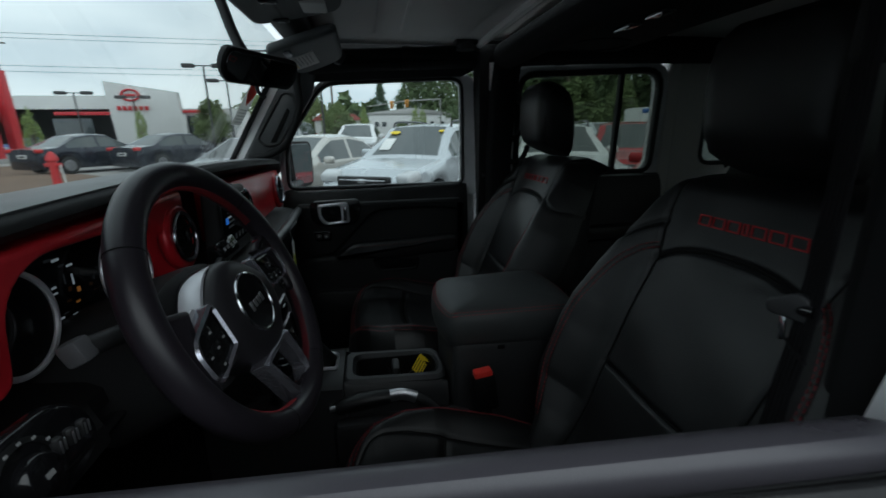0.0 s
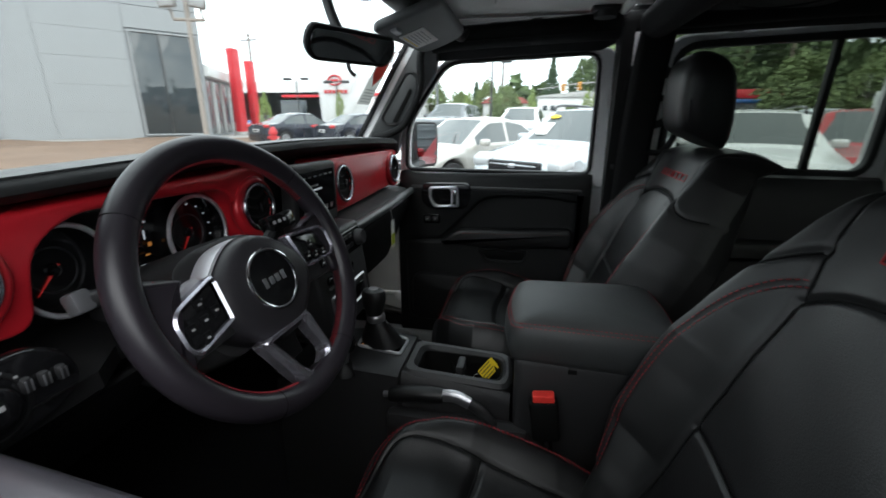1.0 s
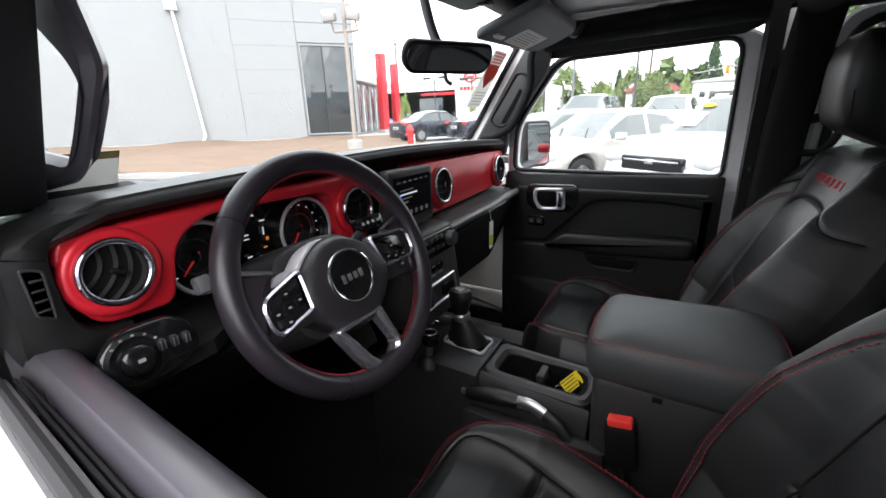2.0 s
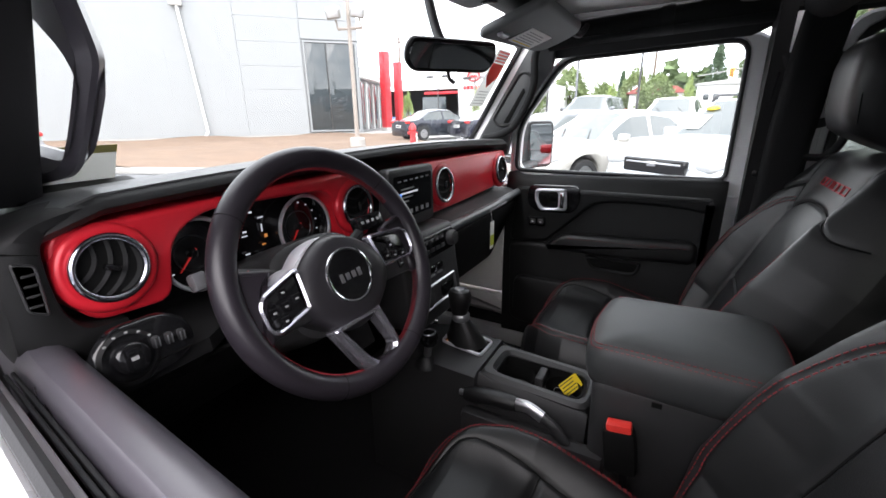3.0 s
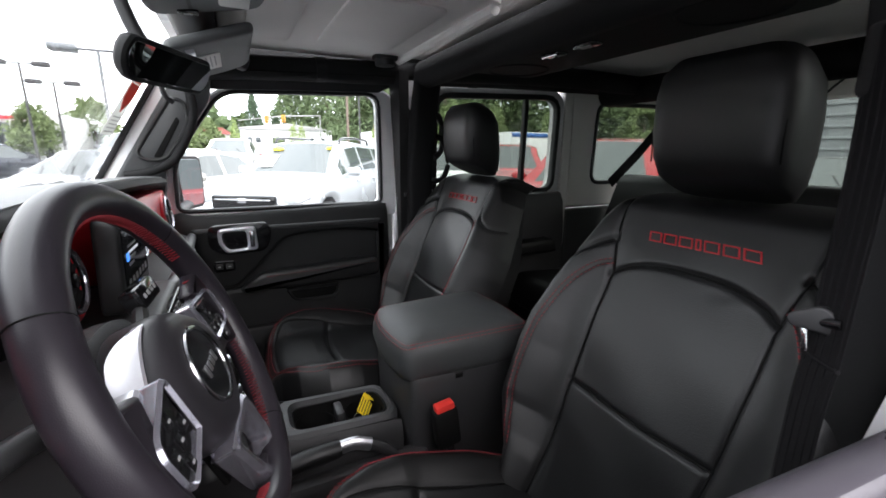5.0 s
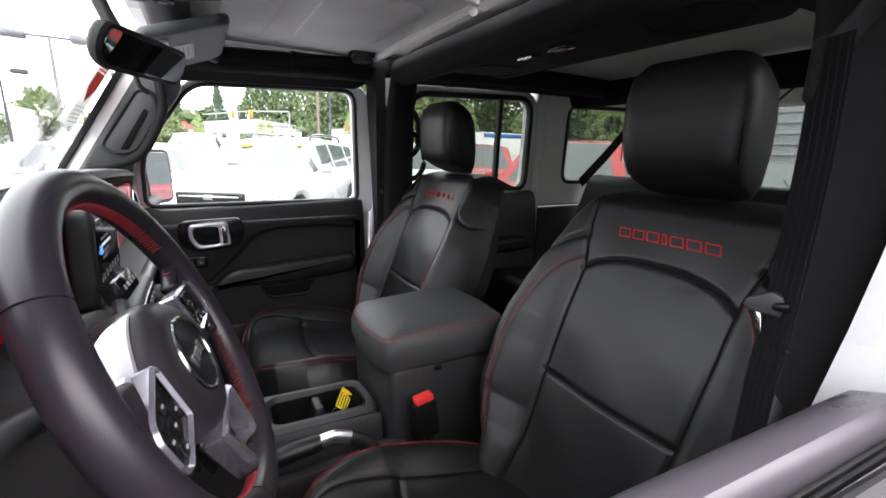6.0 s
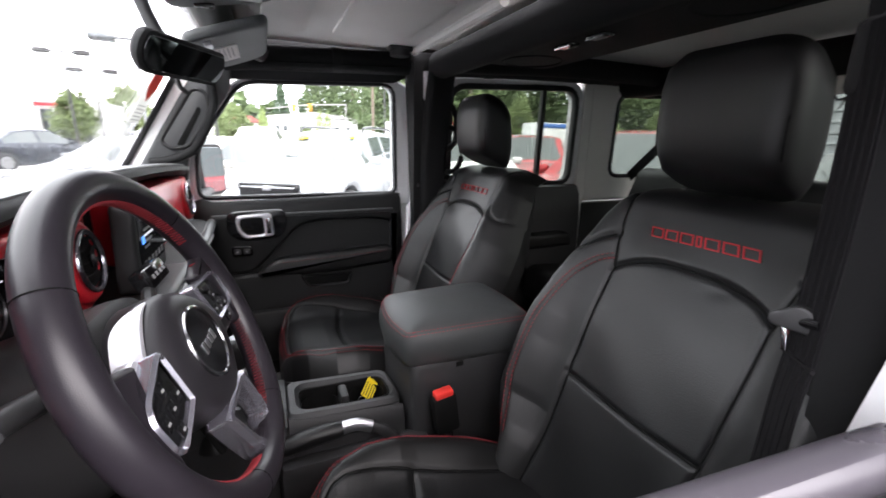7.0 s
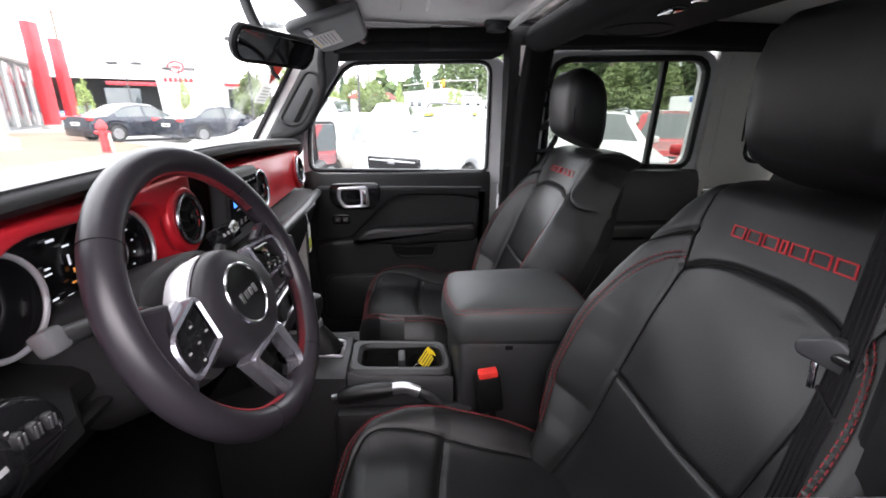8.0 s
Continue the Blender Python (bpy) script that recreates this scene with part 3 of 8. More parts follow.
for side in (1, -1):
    n = 1 if side > 0 else 2
    rail = [(-0.17, 0.668 * side, 1.692), (-0.05, 0.670 * side, 1.702), (0.30, 0.668 * side, 1.716), (0.9, 0.662 * side, 1.740), (1.6, 0.66 * side, 1.750), (2.04, 0.655 * side, 1.745)]
    bar = thing("side_rail", (0.5, 0.66 * side, 1.70), "black padded roof rail above the doors", "roof rail", group="roof rails")
    part("cover", tube(smooth_path(rail, 40), 0.037, 14, flat=1.0), FABRIC_BLACK, bar, "black padded cover")
    part("seam", tube([p_ + np.array([0, -0.034 * side, -0.016]) for p_ in smooth_path(rail, 40)], 0.0022, 6), DEEP_BLACK, bar, "stitched cover seam")
    for x_, z_ in ((0.16, 1.711), (0.72, 1.733), (1.20, 1.746)):
        part("strap", tube([(x_ - 0.016, 0.666 * side, z_), (x_ + 0.016, 0.666 * side, z_ + 0.001)], 0.0385, 14), DIM_PLASTIC, bar, "black fastening strap")
    solo("roof_edge_%d" % n, join(rbox((0.93, 0.735 * side, 1.765), (2.3, 0.06, 0.075), 0.02), rbox((-0.15, 0.735 * side, 1.735), (0.22, 0.05, 0.05), 0.015)), WHITE_PAINT, "white painted roof edge", "roof edge", kind="structure")
hd = thing("windshield_header", (-0.16, 0, 1.70), "black plastic header above the windshield", "header")
part("cover", tube([(-0.165, -0.70, 1.738), (-0.165, 0.70, 1.738)], 0.045, 14, flat=0.8), BLACK_PLASTIC, hd)
solo("roof_front", prism([(-0.25, -0.76), (-0.10, -0.76), (-0.10, 0.76), (-0.25, 0.76)], at_z(1.772), 0.035, 0.01), WHITE_PAINT, "white painted windshield header", "roof edge", kind="structure")

# windshield glass between header and cowl
wv = [(-0.255, -0.72, 1.755), (-0.255, 0.72, 1.755), (-0.506, 0.73, 1.355), (-0.506, -0.73, 1.355)]
wn_ = np.array([-0.847, 0, 0.532]) * 0.005
ws = solo("windshield", (np.array(wv + [tuple(np.array(q) + wn_) for q in wv]), [(0, 1, 2, 3), (7, 6, 5, 4), (0, 4, 5, 1), (1, 5, 6, 2), (2, 6, 7, 3), (3, 7, 4, 0)]), GLASS_CLEAR, "clear raked windshield glass", "windshield", kind="structure", smooth=0)
ws.visible_shadow = False

# roll bar hoop between the front and rear seats, with lateral bar
hoop = thing("roll_bar", (0.50, 0, 0.60), "black padded roll bar hoop behind the front seats", "roll bar")
for side in (1, -1):
    sect = round_poly([(0.425, 0.588), (0.516, 0.588), (0.516, 0.638), (0.425, 0.638)], 0.02)
    up = [[(x + 0.012 * q, (y - 0.03 * q) * side, z) for x, y in sect] for z, q in ((0.62, 0), (1.0, 0), (1.40, 0.3), (1.60, 1.0), (1.72, 1.7))]
    part("upright", loft(up), FABRIC_BLACK, hoop, "black padded upright")
    x0_ = 0.402 if side > 0 else 0.417
    trim = [[(x0_, 0.605 * side, z), (0.436, 0.605 * side, z), (0.436, e * side, z), (x0_ + 0.007, e * side, z), (x0_, (e - 0.006) * side, z)] for z, e in ((0.64, 0.641), (1.20, 0.645), (1.30, 0.659), (1.37, 0.667), (1.45, 0.675), (1.55, 0.690), (1.72, 0.715))]
    part("pillar_trim", loft(trim), FABRIC_BLACK, hoop, "black plastic pillar trim")
lp_o = round_poly([(0.505, 1.425), (0.540, 1.432), (0.567, 1.462), (0.568, 1.562), (0.550, 1.592), (0.505, 1.612)], 0.012)
lp_i = round_poly([(0.512, 1.450), (0.533, 1.452), (0.552, 1.470), (0.553, 1.552), (0.540, 1.568), (0.512, 1.570)], 0.008)
part("grab_loop", surround(lp_o, lp_i, at_y(0.592), 0.022, 0.005), BLACK_PLASTIC, hoop, "black grab loop")
part("cross_bar", tube([(0.48, -0.56, 1.708), (0.48, 0.56, 1.708)], 0.044, 14), FABRIC_BLACK, hoop, "black padded cross bar")
for side in (1, -1):
    part("spreader", tube(smooth_path([(0.50, 0.46 * side, 1.705), (0.9, 0.46 * side, 1.722), (1.35, 0.46 * side, 1.722)], 16), 0.036, 12), FABRIC_BLACK, hoop, "black padded spreader bar")
part("rear_bar", tube([(1.38, -0.64, 1.71), (1.38, 0.64, 1.71)], 0.05, 14), FABRIC_BLACK, hoop, "black padded rear cross bar")

# overhead speaker pod with reading lamps
pod = thing("overhead_pod", (0.66, 0, 1.66), "black overhead speaker pod with clear reading lamps", "speaker pod")
podp = round_poly([(0.52, -0.42), (0.80, -0.42), (0.80, 0.42), (0.52, 0.42)], 0.06)
part("housing", prism(podp, at_z(1.695), 0.06, 0.025, 3), FABRIC_BLACK, pod)
for yy in (0.09, -0.02):
    part("lamp", rbox((0.615, yy, 1.695), (0.034, 0.060, 0.012), 0.005), GLOSS_BLACK, pod, "glossy reading lamp lens")
    part("lamp_rim", tube([(0.600, yy - 0.026, 1.6885), (0.600, yy + 0.026, 1.6885)], 0.0022, 6), CHROME, pod, "bright lens edge")
for yy in (0.30, -0.30):
    part("speaker_rim", torus(0.085, 0.005, pose(0.66, yy, 1.697), 28, 8), FABRIC_BLACK, pod, "round speaker rim")

# roof latches with levers
for yy in (0.575, -0.575):
    k = thing("roof_latch", (0.36, yy, 1.735), "black roof panel latch knob", "latch", group="roof latches")
    part("base", rbox((0.345, yy, 1.748), (0.075, 0.05, 0.022), 0.008), BLACK_PLASTIC, k)
    part("lever", lathe([(0.030, 0), (0.032, 0.008), (0.030, 0.018), (0.02, 0.022)], pose(0.345, yy, 1.724), 20), BLACK_PLASTIC, k)

# front pillar trim with grab handles
for side, fix in ((1, lambda g: g), (-1, mirrored)):
    t = thing("grab_handle", (-0.28, 0.66 * side, 1.37), "black grab handle and trim on the windshield pillar", "grab handle", group="pillar grab handles")
    plate = round_poly([(-0.445, 1.325), (-0.300, 1.325), (-0.284, 1.42), (-0.158, 1.600), (-0.150, 1.690), (-0.225, 1.690), (-0.268, 1.622), (-0.420, 1.372)], 0.02)
    slot = round_poly([(-0.350, 1.450), (-0.256, 1.596), (-0.228, 1.590), (-0.226, 1.535), (-0.289, 1.437), (-0.332, 1.434)], 0.018)
    part("trim", fix(prism(plate, at_y(0.672), 0.03, 0.008)), SOFT_LIT, t, "moulded pillar trim")
    if side > 0:
        part("rim", surround(inset(slot, -0.010), slot, at_y(0.663), 0.014, 0.004), BLACK_PLASTIC, t, "raised recess rim")
        part("recess", prism(inset(slot, -0.003), at_y(0.6695), 0.006, 0.001), SOFT_LIT, t, "shallow grip recess")
        # slot shade laid on as a dark strip, not cut into the trim
        part("slot", prism(round_poly([(-0.316, 1.438), (-0.296, 1.438), (-0.240, 1.540), (-0.248, 1.552)], 0.006), at_y(0.6675), 0.004, 0.001), DEEP_BLACK, t, "flat dark strip painted as shade behind the grip")
        bar_ = smooth_path([(-0.190, 0.655, 1.705), (-0.206, 0.645, 1.640), (-0.204, 0.640, 1.556), (-0.234, 0.640, 1.480), (-0.270, 0.642, 1.426), (-0.328, 0.650, 1.398), (-0.385, 0.662, 1.388)], 36)
        part("grip", tube(bar_, 0.0125, 12, flat=0.85, up=(0, 1, 0)), DIM_PLASTIC, t, "rounded black grip bar")
    if side < 0:
        part("inner_trim", mirrored(prism([(-0.490, 1.385), (-0.410, 1.380), (-0.318, 1.530), (-0.210, 1.715), (-0.285, 1.715)], at_y(0.567), 0.118, 0.010)), BLACK_PLASTIC, t, "black inner pillar trim")
        g_o = round_poly([(-0.400, 1.740), (-0.310, 1.705), (-0.254, 1.552), (-0.247, 1.527), (-0.303, 1.462), (-0.343, 1.424), (-0.372, 1.411), (-0.520, 1.386), (-0.560, 1.420)], [0.01, 0.03, 0.02, 0.02, 0.05, 0.03, 0.03, 0.01, 0.01], 5)
        g_i = round_poly([(-0.430, 1.605), (-0.375, 1.596), (-0.290, 1.530), (-0.276, 1.508), (-0.322, 1.458), (-0.340, 1.444), (-0.362, 1.439), (-0.440, 1.446), (-0.480, 1.470)], [0.01, 0.02, 0.02, 0.02, 0.03, 0.012, 0.012, 0.01, 0.01], 5)
        part("handle", surround(g_o, g_i, at_y(-0.562), 0.024, 0.009), TRIM_LIT, t, "angular rubbery black grip")

# closing panels beside the footwells
for side, fix in ((1, lambda g: g), (-1, mirrored)):
    n = 1 if side > 0 else 2
    solo("kick_panel_%d" % n, fix(prism([(-0.98, 0.785), (-0.308, 0.785), (-0.308, 1.22), (-0.98, 1.22)], at_y(0.690), 0.06, 0.012)), HARDTOP, "pale grey kick panel beside the footwell", "wall", kind="structure")
    solo("sill_cover_%d" % n, fix(prism(round_poly([(-0.60, 0.775), (-0.335, 0.775), (-0.305, 0.738), (-0.180, 0.688), (-0.180, 0.664), (-0.270, 0.672), (-0.345, 0.700), (-0.60, 0.70)], [0.0, 0.01, 0.03, 0.0, 0.0, 0.04, 0.03, 0.0]), at_y(0.686), 0.06, 0.008)), HARDTOP, "pale grey sill cover below the kick panel", "sill", kind="structure")
    solo("footwell_side_%d" % n, fix(prism([(-0.98, 0.58), (-0.19, 0.58), (-0.19, 0.655), (-0.35, 0.690), (-0.98, 0.690)], at_y(0.692), 0.05, 0.006)), CARPET, "black carpeted side of the footwell", "wall", kind="structure")
    solo("cowl_side_%d" % n, fix(prism([(-1.0, 1.225), (-0.62, 1.225), (-0.60, 1.335), (-1.0, 1.30)], at_y(0.69), 0.07, 0.01)), WHITE_PAINT, "white painted cowl side", "wall", kind="structure")
    solo("door_header_%d" % n, fix(prism([(-0.17, 1.636), (0.362, 1.660), (0.43, 1.690), (0.55, 1.700), (1.25, 1.728), (1.25, 1.79), (-0.16, 1.775)], at_y(0.700), 0.016, 0.005)), RUBBER, "black rubber seal above the doors", "seal", kind="structure")


# ================= dashboard =================
dash = thing("dashboard", (-0.45, 0, 1.0), "black dashboard with red metallic panel and round vents", "dashboard")
PROF = [(-0.372, 1.350), (-0.340, 1.366), (-0.294, 1.374), (-0.286, 1.382), (-0.289, 1.389), (-0.298, 1.394), (-0.318, 1.396), (-0.36, 1.392), (-0.42, 1.386), (-0.505, 1.373), (-0.54, 1.335), (-0.56, 1.00), (-0.50, 0.95), (-0.46, 0.98), (-0.375, 1.08), (-0.285, 1.155), (-0.247, 1.190), (-0.250, 1.208), (-0.265, 1.216), (-0.345, 1.222), (-0.372, 1.24)]
rings = []
for k, y in enumerate(np.concatenate([[-0.656, -0.650, -0.64], np.linspace(-0.62, 0.63, 22), [0.65, 0.664, 0.672]])):
    e = max(0.0, abs(y) - 0.63) / 0.042 if y > 0 else max(0.0, -y - 0.62) / 0.036
    r = []
    for x, z in PROF:
        cx, cz = -0.48, 1.20
        zz = z - 0.010 * max(0.0, y) / 0.63 * (1 if z > 1.33 else 0)
        if z > 1.33:                    # the top is crowned and falls off at the driver's end
            zz += max(-0.004, 0.013 * (1 - (y / 0.6) ** 2)) - (0.016 * max(0.0, (-y - 0.55) / 0.07) ** 2)
        s = 1 - 0.12 * e * e
        if z < 1.23 and x > -0.36:      # hollow behind the steering wheel
            x = x - 0.050 * min(1.0, max(0.0, (y + 0.50) / 0.05)) * min(1.0, max(0.0, (-0.13 - y) / 0.05))
            zz = zz - 0.012 * min(1.0, max(0.0, (y + 0.50) / 0.05)) * min(1.0, max(0.0, (-0.13 - y) / 0.05))
        r.append((cx + (x - cx) * s, y, cz + (zz - cz) * s))
    rings.append(r)
part("body", loft(rings), DASH_SHADED, dash, "black soft-grained dashboard body")
# thin skin added over the top to carry the paler, sky-lit colour
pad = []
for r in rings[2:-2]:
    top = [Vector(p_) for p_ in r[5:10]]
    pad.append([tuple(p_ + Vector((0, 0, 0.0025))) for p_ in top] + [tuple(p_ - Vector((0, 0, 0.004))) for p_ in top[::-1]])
part("top_pad", loft(pad), SOFT_LIT, dash, "black dashboard top, windshield sheen put into a paler colour")

FX = -0.316          # the plane of the red face


def face(off=0.0):
    return lambda a, b, d: (FX + off + d, a, b)


red_l = round_poly([(-0.606, 1.366), (-0.098, 1.374), (-0.092, 1.235), (-0.172, 1.228), (-0.178, 1.290), (-0.205, 1.345), (-0.445, 1.355), (-0.492, 1.330), (-0.506, 1.252), (-0.590, 1.258), (-0.610, 1.290), (-0.616, 1.345)], [0.02, 0.012, 0.02, 0.01, 0.05, 0.04, 0.03, 0.04, 0.02, 0.04, 0.03, 0.03])
part("red_panel", prism(red_l, lambda a, b, d: (FX - 0.055 + d - 0.028 * (a + 0.567), a, b), 0.071, 0.006, 3), RED_DASH, dash, "red metallic trim panel")
red_r = round_poly([(0.100, 1.362), (0.655, 1.350), (0.655, 1.235), (0.30, 1.226), (0.104, 1.226)], [0.012, 0.03, 0.03, 0.1, 0.012])
part("red_panel", prism(red_r, face(-0.055), 0.071, 0.006, 3), RED_DASH, dash, "red metallic trim panel")
part("shelf_edge", tube([(-0.243, 0.12, 1.198), (-0.240, 0.40, 1.200), (-0.246, 0.655, 1.205)], 0.013, 10), SOFT_LIT, dash, "padded shelf edge with grab bar")
for k in range(9):
    part("mark", rbox((-0.2275, 0.36 + 0.016 * k, 1.198), (0.002, 0.010, 0.006), 0.0), MARK_GREY, dash, "raised lettering bar")


def air_vent(y, z, r, collar=True, x=FX + 0.016, fins=4, turn=0.0):
    """A round vent: red collar, chrome ring, dark disc for throat shade, curved fins."""
    m = axes((x, y, z), (0, 1, 0), (1, 0, 0.10))
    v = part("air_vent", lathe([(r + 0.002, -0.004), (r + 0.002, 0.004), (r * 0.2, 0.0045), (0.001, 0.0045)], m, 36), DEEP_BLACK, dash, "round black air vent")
    if collar:
        part("collar", torus(r + 0.007, 0.0095, m @ pose(0, 0, -0.001), 48, 12, 1.0), RED_DASH, v, "red metallic collar")
    part("ring", torus(r, 0.0042, m @ pose(0, 0, 0.010), 48, 10, 1.1), SPOKE_SILVER, v, "satin silver ring")
    for k in range(fins):
        q = (k + 0.5) / fins * 2 - 1
        half = r * math.sqrt(max(0.05, 1 - (0.85 * q) ** 2)) * 0.96
        pts = [(half * s, 0.85 * q * r + 0.34 * r * (s * s - 0.5), 0.006) for s in np.linspace(-1, 1, 9)]
        a = np.array(pts)
        quad = np.concatenate([a + [0, -0.0050, 0.006], a + [0, 0.0040, -0.001], a + [0, 0.0052, 0.000], a + [0, -0.0034, 0.0075]])
        n = len(a)
        f = []
        for i in range(n - 1):
            for q2 in range(4):
                q3 = (q2 + 1) % 4
                f.append((q2 * n + i, q2 * n + i + 1, q3 * n + i + 1, q3 * n + i))
        part("fin", moved((quad, f), m @ pose(0, 0, -0.006, 0, 0, turn)), DIM_PLASTIC, v, "black fin")
    part("tab", moved(rbox((0, 0, 0.013), (r * 0.22, r * 0.5, 0.008), 0.003), m @ pose(0, 0, 0, 0, 0, turn)), GLOSS_BLACK, v, "black vent tab")


air_vent(-0.567, 1.317, 0.0350, turn=65, fins=4)
air_vent(-0.140, 1.301, 0.039, x=FX + 0.005)
air_vent(0.195, 1.294, 0.043)
air_vent(0.600, 1.287, 0.043, turn=80)

# instrument cluster
cl = part("instrument_binnacle", prism(round_poly([(-0.515, 1.352), (-0.16, 1.352), (-0.16, 1.225), (-0.515, 1.225)], 0.02), face(-0.062), 0.010, 0.002), GLOSS_BLACK, dash, "glossy black instrument binnacle")
GX = FX - 0.050


def gauge(y, z, r, needle, first, last, ticks):
    m = axes((GX, y, z), (0, 1, 0), (1, 0, 0.08))
    g = part("gauge", lathe([(r, 0), (r, 0.003), (0.001, 0.003)], m, 40), SCREEN, cl, "round black dial")
    part("funnel", lathe([(r * 1.06, 0.0), (r * 1.06, 0.024), (r * 1.0, 0.025), (r * 0.96, 0.016), (r * 0.94, 0.004)], m, 48), GLOSS_BLACK, g, "black dial funnel")
    part("rim", torus(r * 1.03, 0.0032, m @ pose(0, 0, 0.025), 48, 8, 1.0), ACCENT, g, "satin silver dial rim")
    part("step", torus(r * 0.98, 0.0014, m @ pose(0, 0, 0.006), 48, 6), DARK_METAL, g, "dark step in the funnel")
    part("inner_ring", torus(r * 0.52, 0.0012, m @ pose(0, 0, 0.004), 40, 6), DARK_METAL, g, "dark inner ring")
    for k in range(ticks):
        a = radians(first + (last - first) * k / (ticks - 1))
        c = (r * 0.80 * math.cos(a), r * 0.80 * math.sin(a), 0.0042)
        part("numeral", moved(rbox((0, 0, 0), (0.0034, 0.0018, 0.0008), 0), m @ Matrix.Translation(c)), GLOW_WHITE, g, "white numeral bar")
    a = radians(needle)
    part("needle", tube([tuple(m @ Vector((-0.008 * math.cos(a), -0.008 * math.sin(a), 0.006))), tuple(m @ Vector((r * 0.66 * math.cos(a), r * 0.66 * math.sin(a), 0.006)))], [0.0022, 0.0008], 6), GLOW_RED, g, "red needle")
    part("hub", lathe([(0.008, 0), (0.008, 0.004), (0.004, 0.006)], m @ pose(0, 0, 0.003), 16), GLOSS_BLACK, g, "needle hub")


gauge(-0.440, 1.285, 0.050, 225, 215, 150, 3)
gauge(-0.241, 1.277, 0.056, 232, 150, -40, 9)
for y, z, w, h, mm in ((-0.372, 1.330, 0.016, 0.005, GLOW_WHITE), (-0.352, 1.318, 0.014, 0.004, GLOW_WHITE), (-0.385, 1.300, 0.010, 0.004, GLOW_WHITE), (-0.352, 1.300, 0.003, 0.022, GLOW_WHITE), (-0.346, 1.285, 0.008, 0.010, GLOW_AMBER), (-0.352, 1.271, 0.010, 0.004, GLOW_AMBER), (-0.385, 1.262, 0.012, 0.004, GLOW_WHITE), (-0.362, 1.258, 0.012, 0.003, GLOW_WHITE), (-0.386, 1.293, 0.014, 0.003, GLOW_WHITE)):
    part("readout", rbox((GX + 0.003, y + 0.034, z - 0.006), (0.001, w * 0.7, h * 0.6), 0), mm, cl, "lit readout bar")

# centre screen
sc = part("screen_housing", prism(round_poly([(-0.088, 1.368), (0.086, 1.364), (0.094, 1.232), (-0.092, 1.232)], 0.012), lambda a, b, d: (-0.292 + d + (1.30 - b) * -0.03, a, b), 0.030, 0.007, 3), BLACK_PLASTIC, dash, "black screen housing")
gl = part("glass", prism(round_poly([(-0.074, 1.352), (0.073, 1.349), (0.078, 1.258), (-0.077, 1.258)], 0.004), lambda a, b, d: (-0.2625 + d + (1.30 - b) * -0.03, a, b), 0.002, 0.0008, 1), SCREEN, sc, "dark touch screen")
SX = -0.2603


def on_screen(name, y, z, w, h, mm, label):
    part(name, rbox((SX + (1.30 - z) * -0.03, y, z), (0.0008, w, h), 0), mm, gl, label)


for k in range(6):
    on_screen("label_bar", -0.055 + 0.022 * k, 1.340, 0.012, 0.003, MARK_GREY, "small grey text bar")
for k, w in enumerate((0.05, 0.065, 0.045, 0.03)):
    on_screen("text_bar", -0.02 + w / 2 - 0.03, 1.322 - 0.009 * k, w, 0.0035, GLOW_WHITE if k == 1 else MARK_GREY, "screen text bar")
for k in range(6):
    on_screen("icon", -0.056 + 0.0225 * k, 1.270, 0.011, 0.010, MARK_GREY, "grey menu icon")
on_screen("map_tile", -0.055, 1.308, 0.014, 0.012, GLOW_BLUE, "blue screen tile")

# centre stack below the screen
stack_p = round_poly([(-0.118, 1.226), (0.118, 1.226), (0.112, 1.02), (-0.110, 1.02)], 0.02)
st = part("control_panel", prism(stack_p, lambda a, b, d: (-0.360 + d + (1.226 - b) * 0.16, a, b), 0.133, 0.010, 3), BLACK_PLASTIC, dash, "black centre stack with climate controls")
stx = lambda z: -0.227 + (1.226 - z) * 0.16
panel_o = round_poly([(-0.108, 1.215), (0.108, 1.215), (0.112, 1.165), (-0.110, 1.165)], 0.02)
part("climate_panel", prism(panel_o, lambda a, b, d: (stx(b) - 0.002 + d, a, b), 0.006, 0.002), GLOSS_BLACK, st, "glossy climate panel")
for y in (-0.085, 0.085):
    part("knob", lathe([(0.019, 0), (0.018, 0.012), (0.015, 0.016), (0.001, 0.016)], axes((stx(1.19) + 0.004, y, 1.19), (0, 1, 0), (1, 0, 0.16)), 24), BLACK_PLASTIC, st, "ribbed rotary knob")
for k in range(5):
    part("button", rbox((stx(1.203) + 0.005, -0.046 + 0.023 * k, 1.203), (0.004, 0.018, 0.010), 0.002), BLACK_PLASTIC, st, "small black button")
    part("button", rbox((stx(1.182) + 0.005, -0.046 + 0.023 * k, 1.182), (0.004, 0.018, 0.010), 0.002), BLACK_PLASTIC, st, "small black button")
    part("legend", rbox((stx(1.203) + 0.0075, -0.046 + 0.023 * k, 1.203), (0.0006, 0.006, 0.003), 0), MARK_GREY, st, "pale legend bar")
for k in range(4):
    part("toggle", rbox((stx(1.142) + 0.004, -0.072 + 0.030 * k, 1.142), (0.010, 0.024, 0.016), 0.004), GLOSS_BLACK, st, "glossy toggle switch")
    part("toggle_trim", rbox((stx(1.126) + 0.003, -0.072 + 0.030 * k, 1.126), (0.006, 0.022, 0.004), 0.0015), SILVER, st, "silver toggle trim")
rr_o = round_poly([(-0.085, 1.108), (0.085, 1.108), (0.085, 1.055), (-0.085, 1.055)], 0.008)
part("socket_panel", surround(rr_o, inset(rr_o, 0.006), lambda a, b, d: (stx(b) - 0.001 + d, a, b), 0.006, 0.002), SILVER, st, "silver-rimmed socket panel")
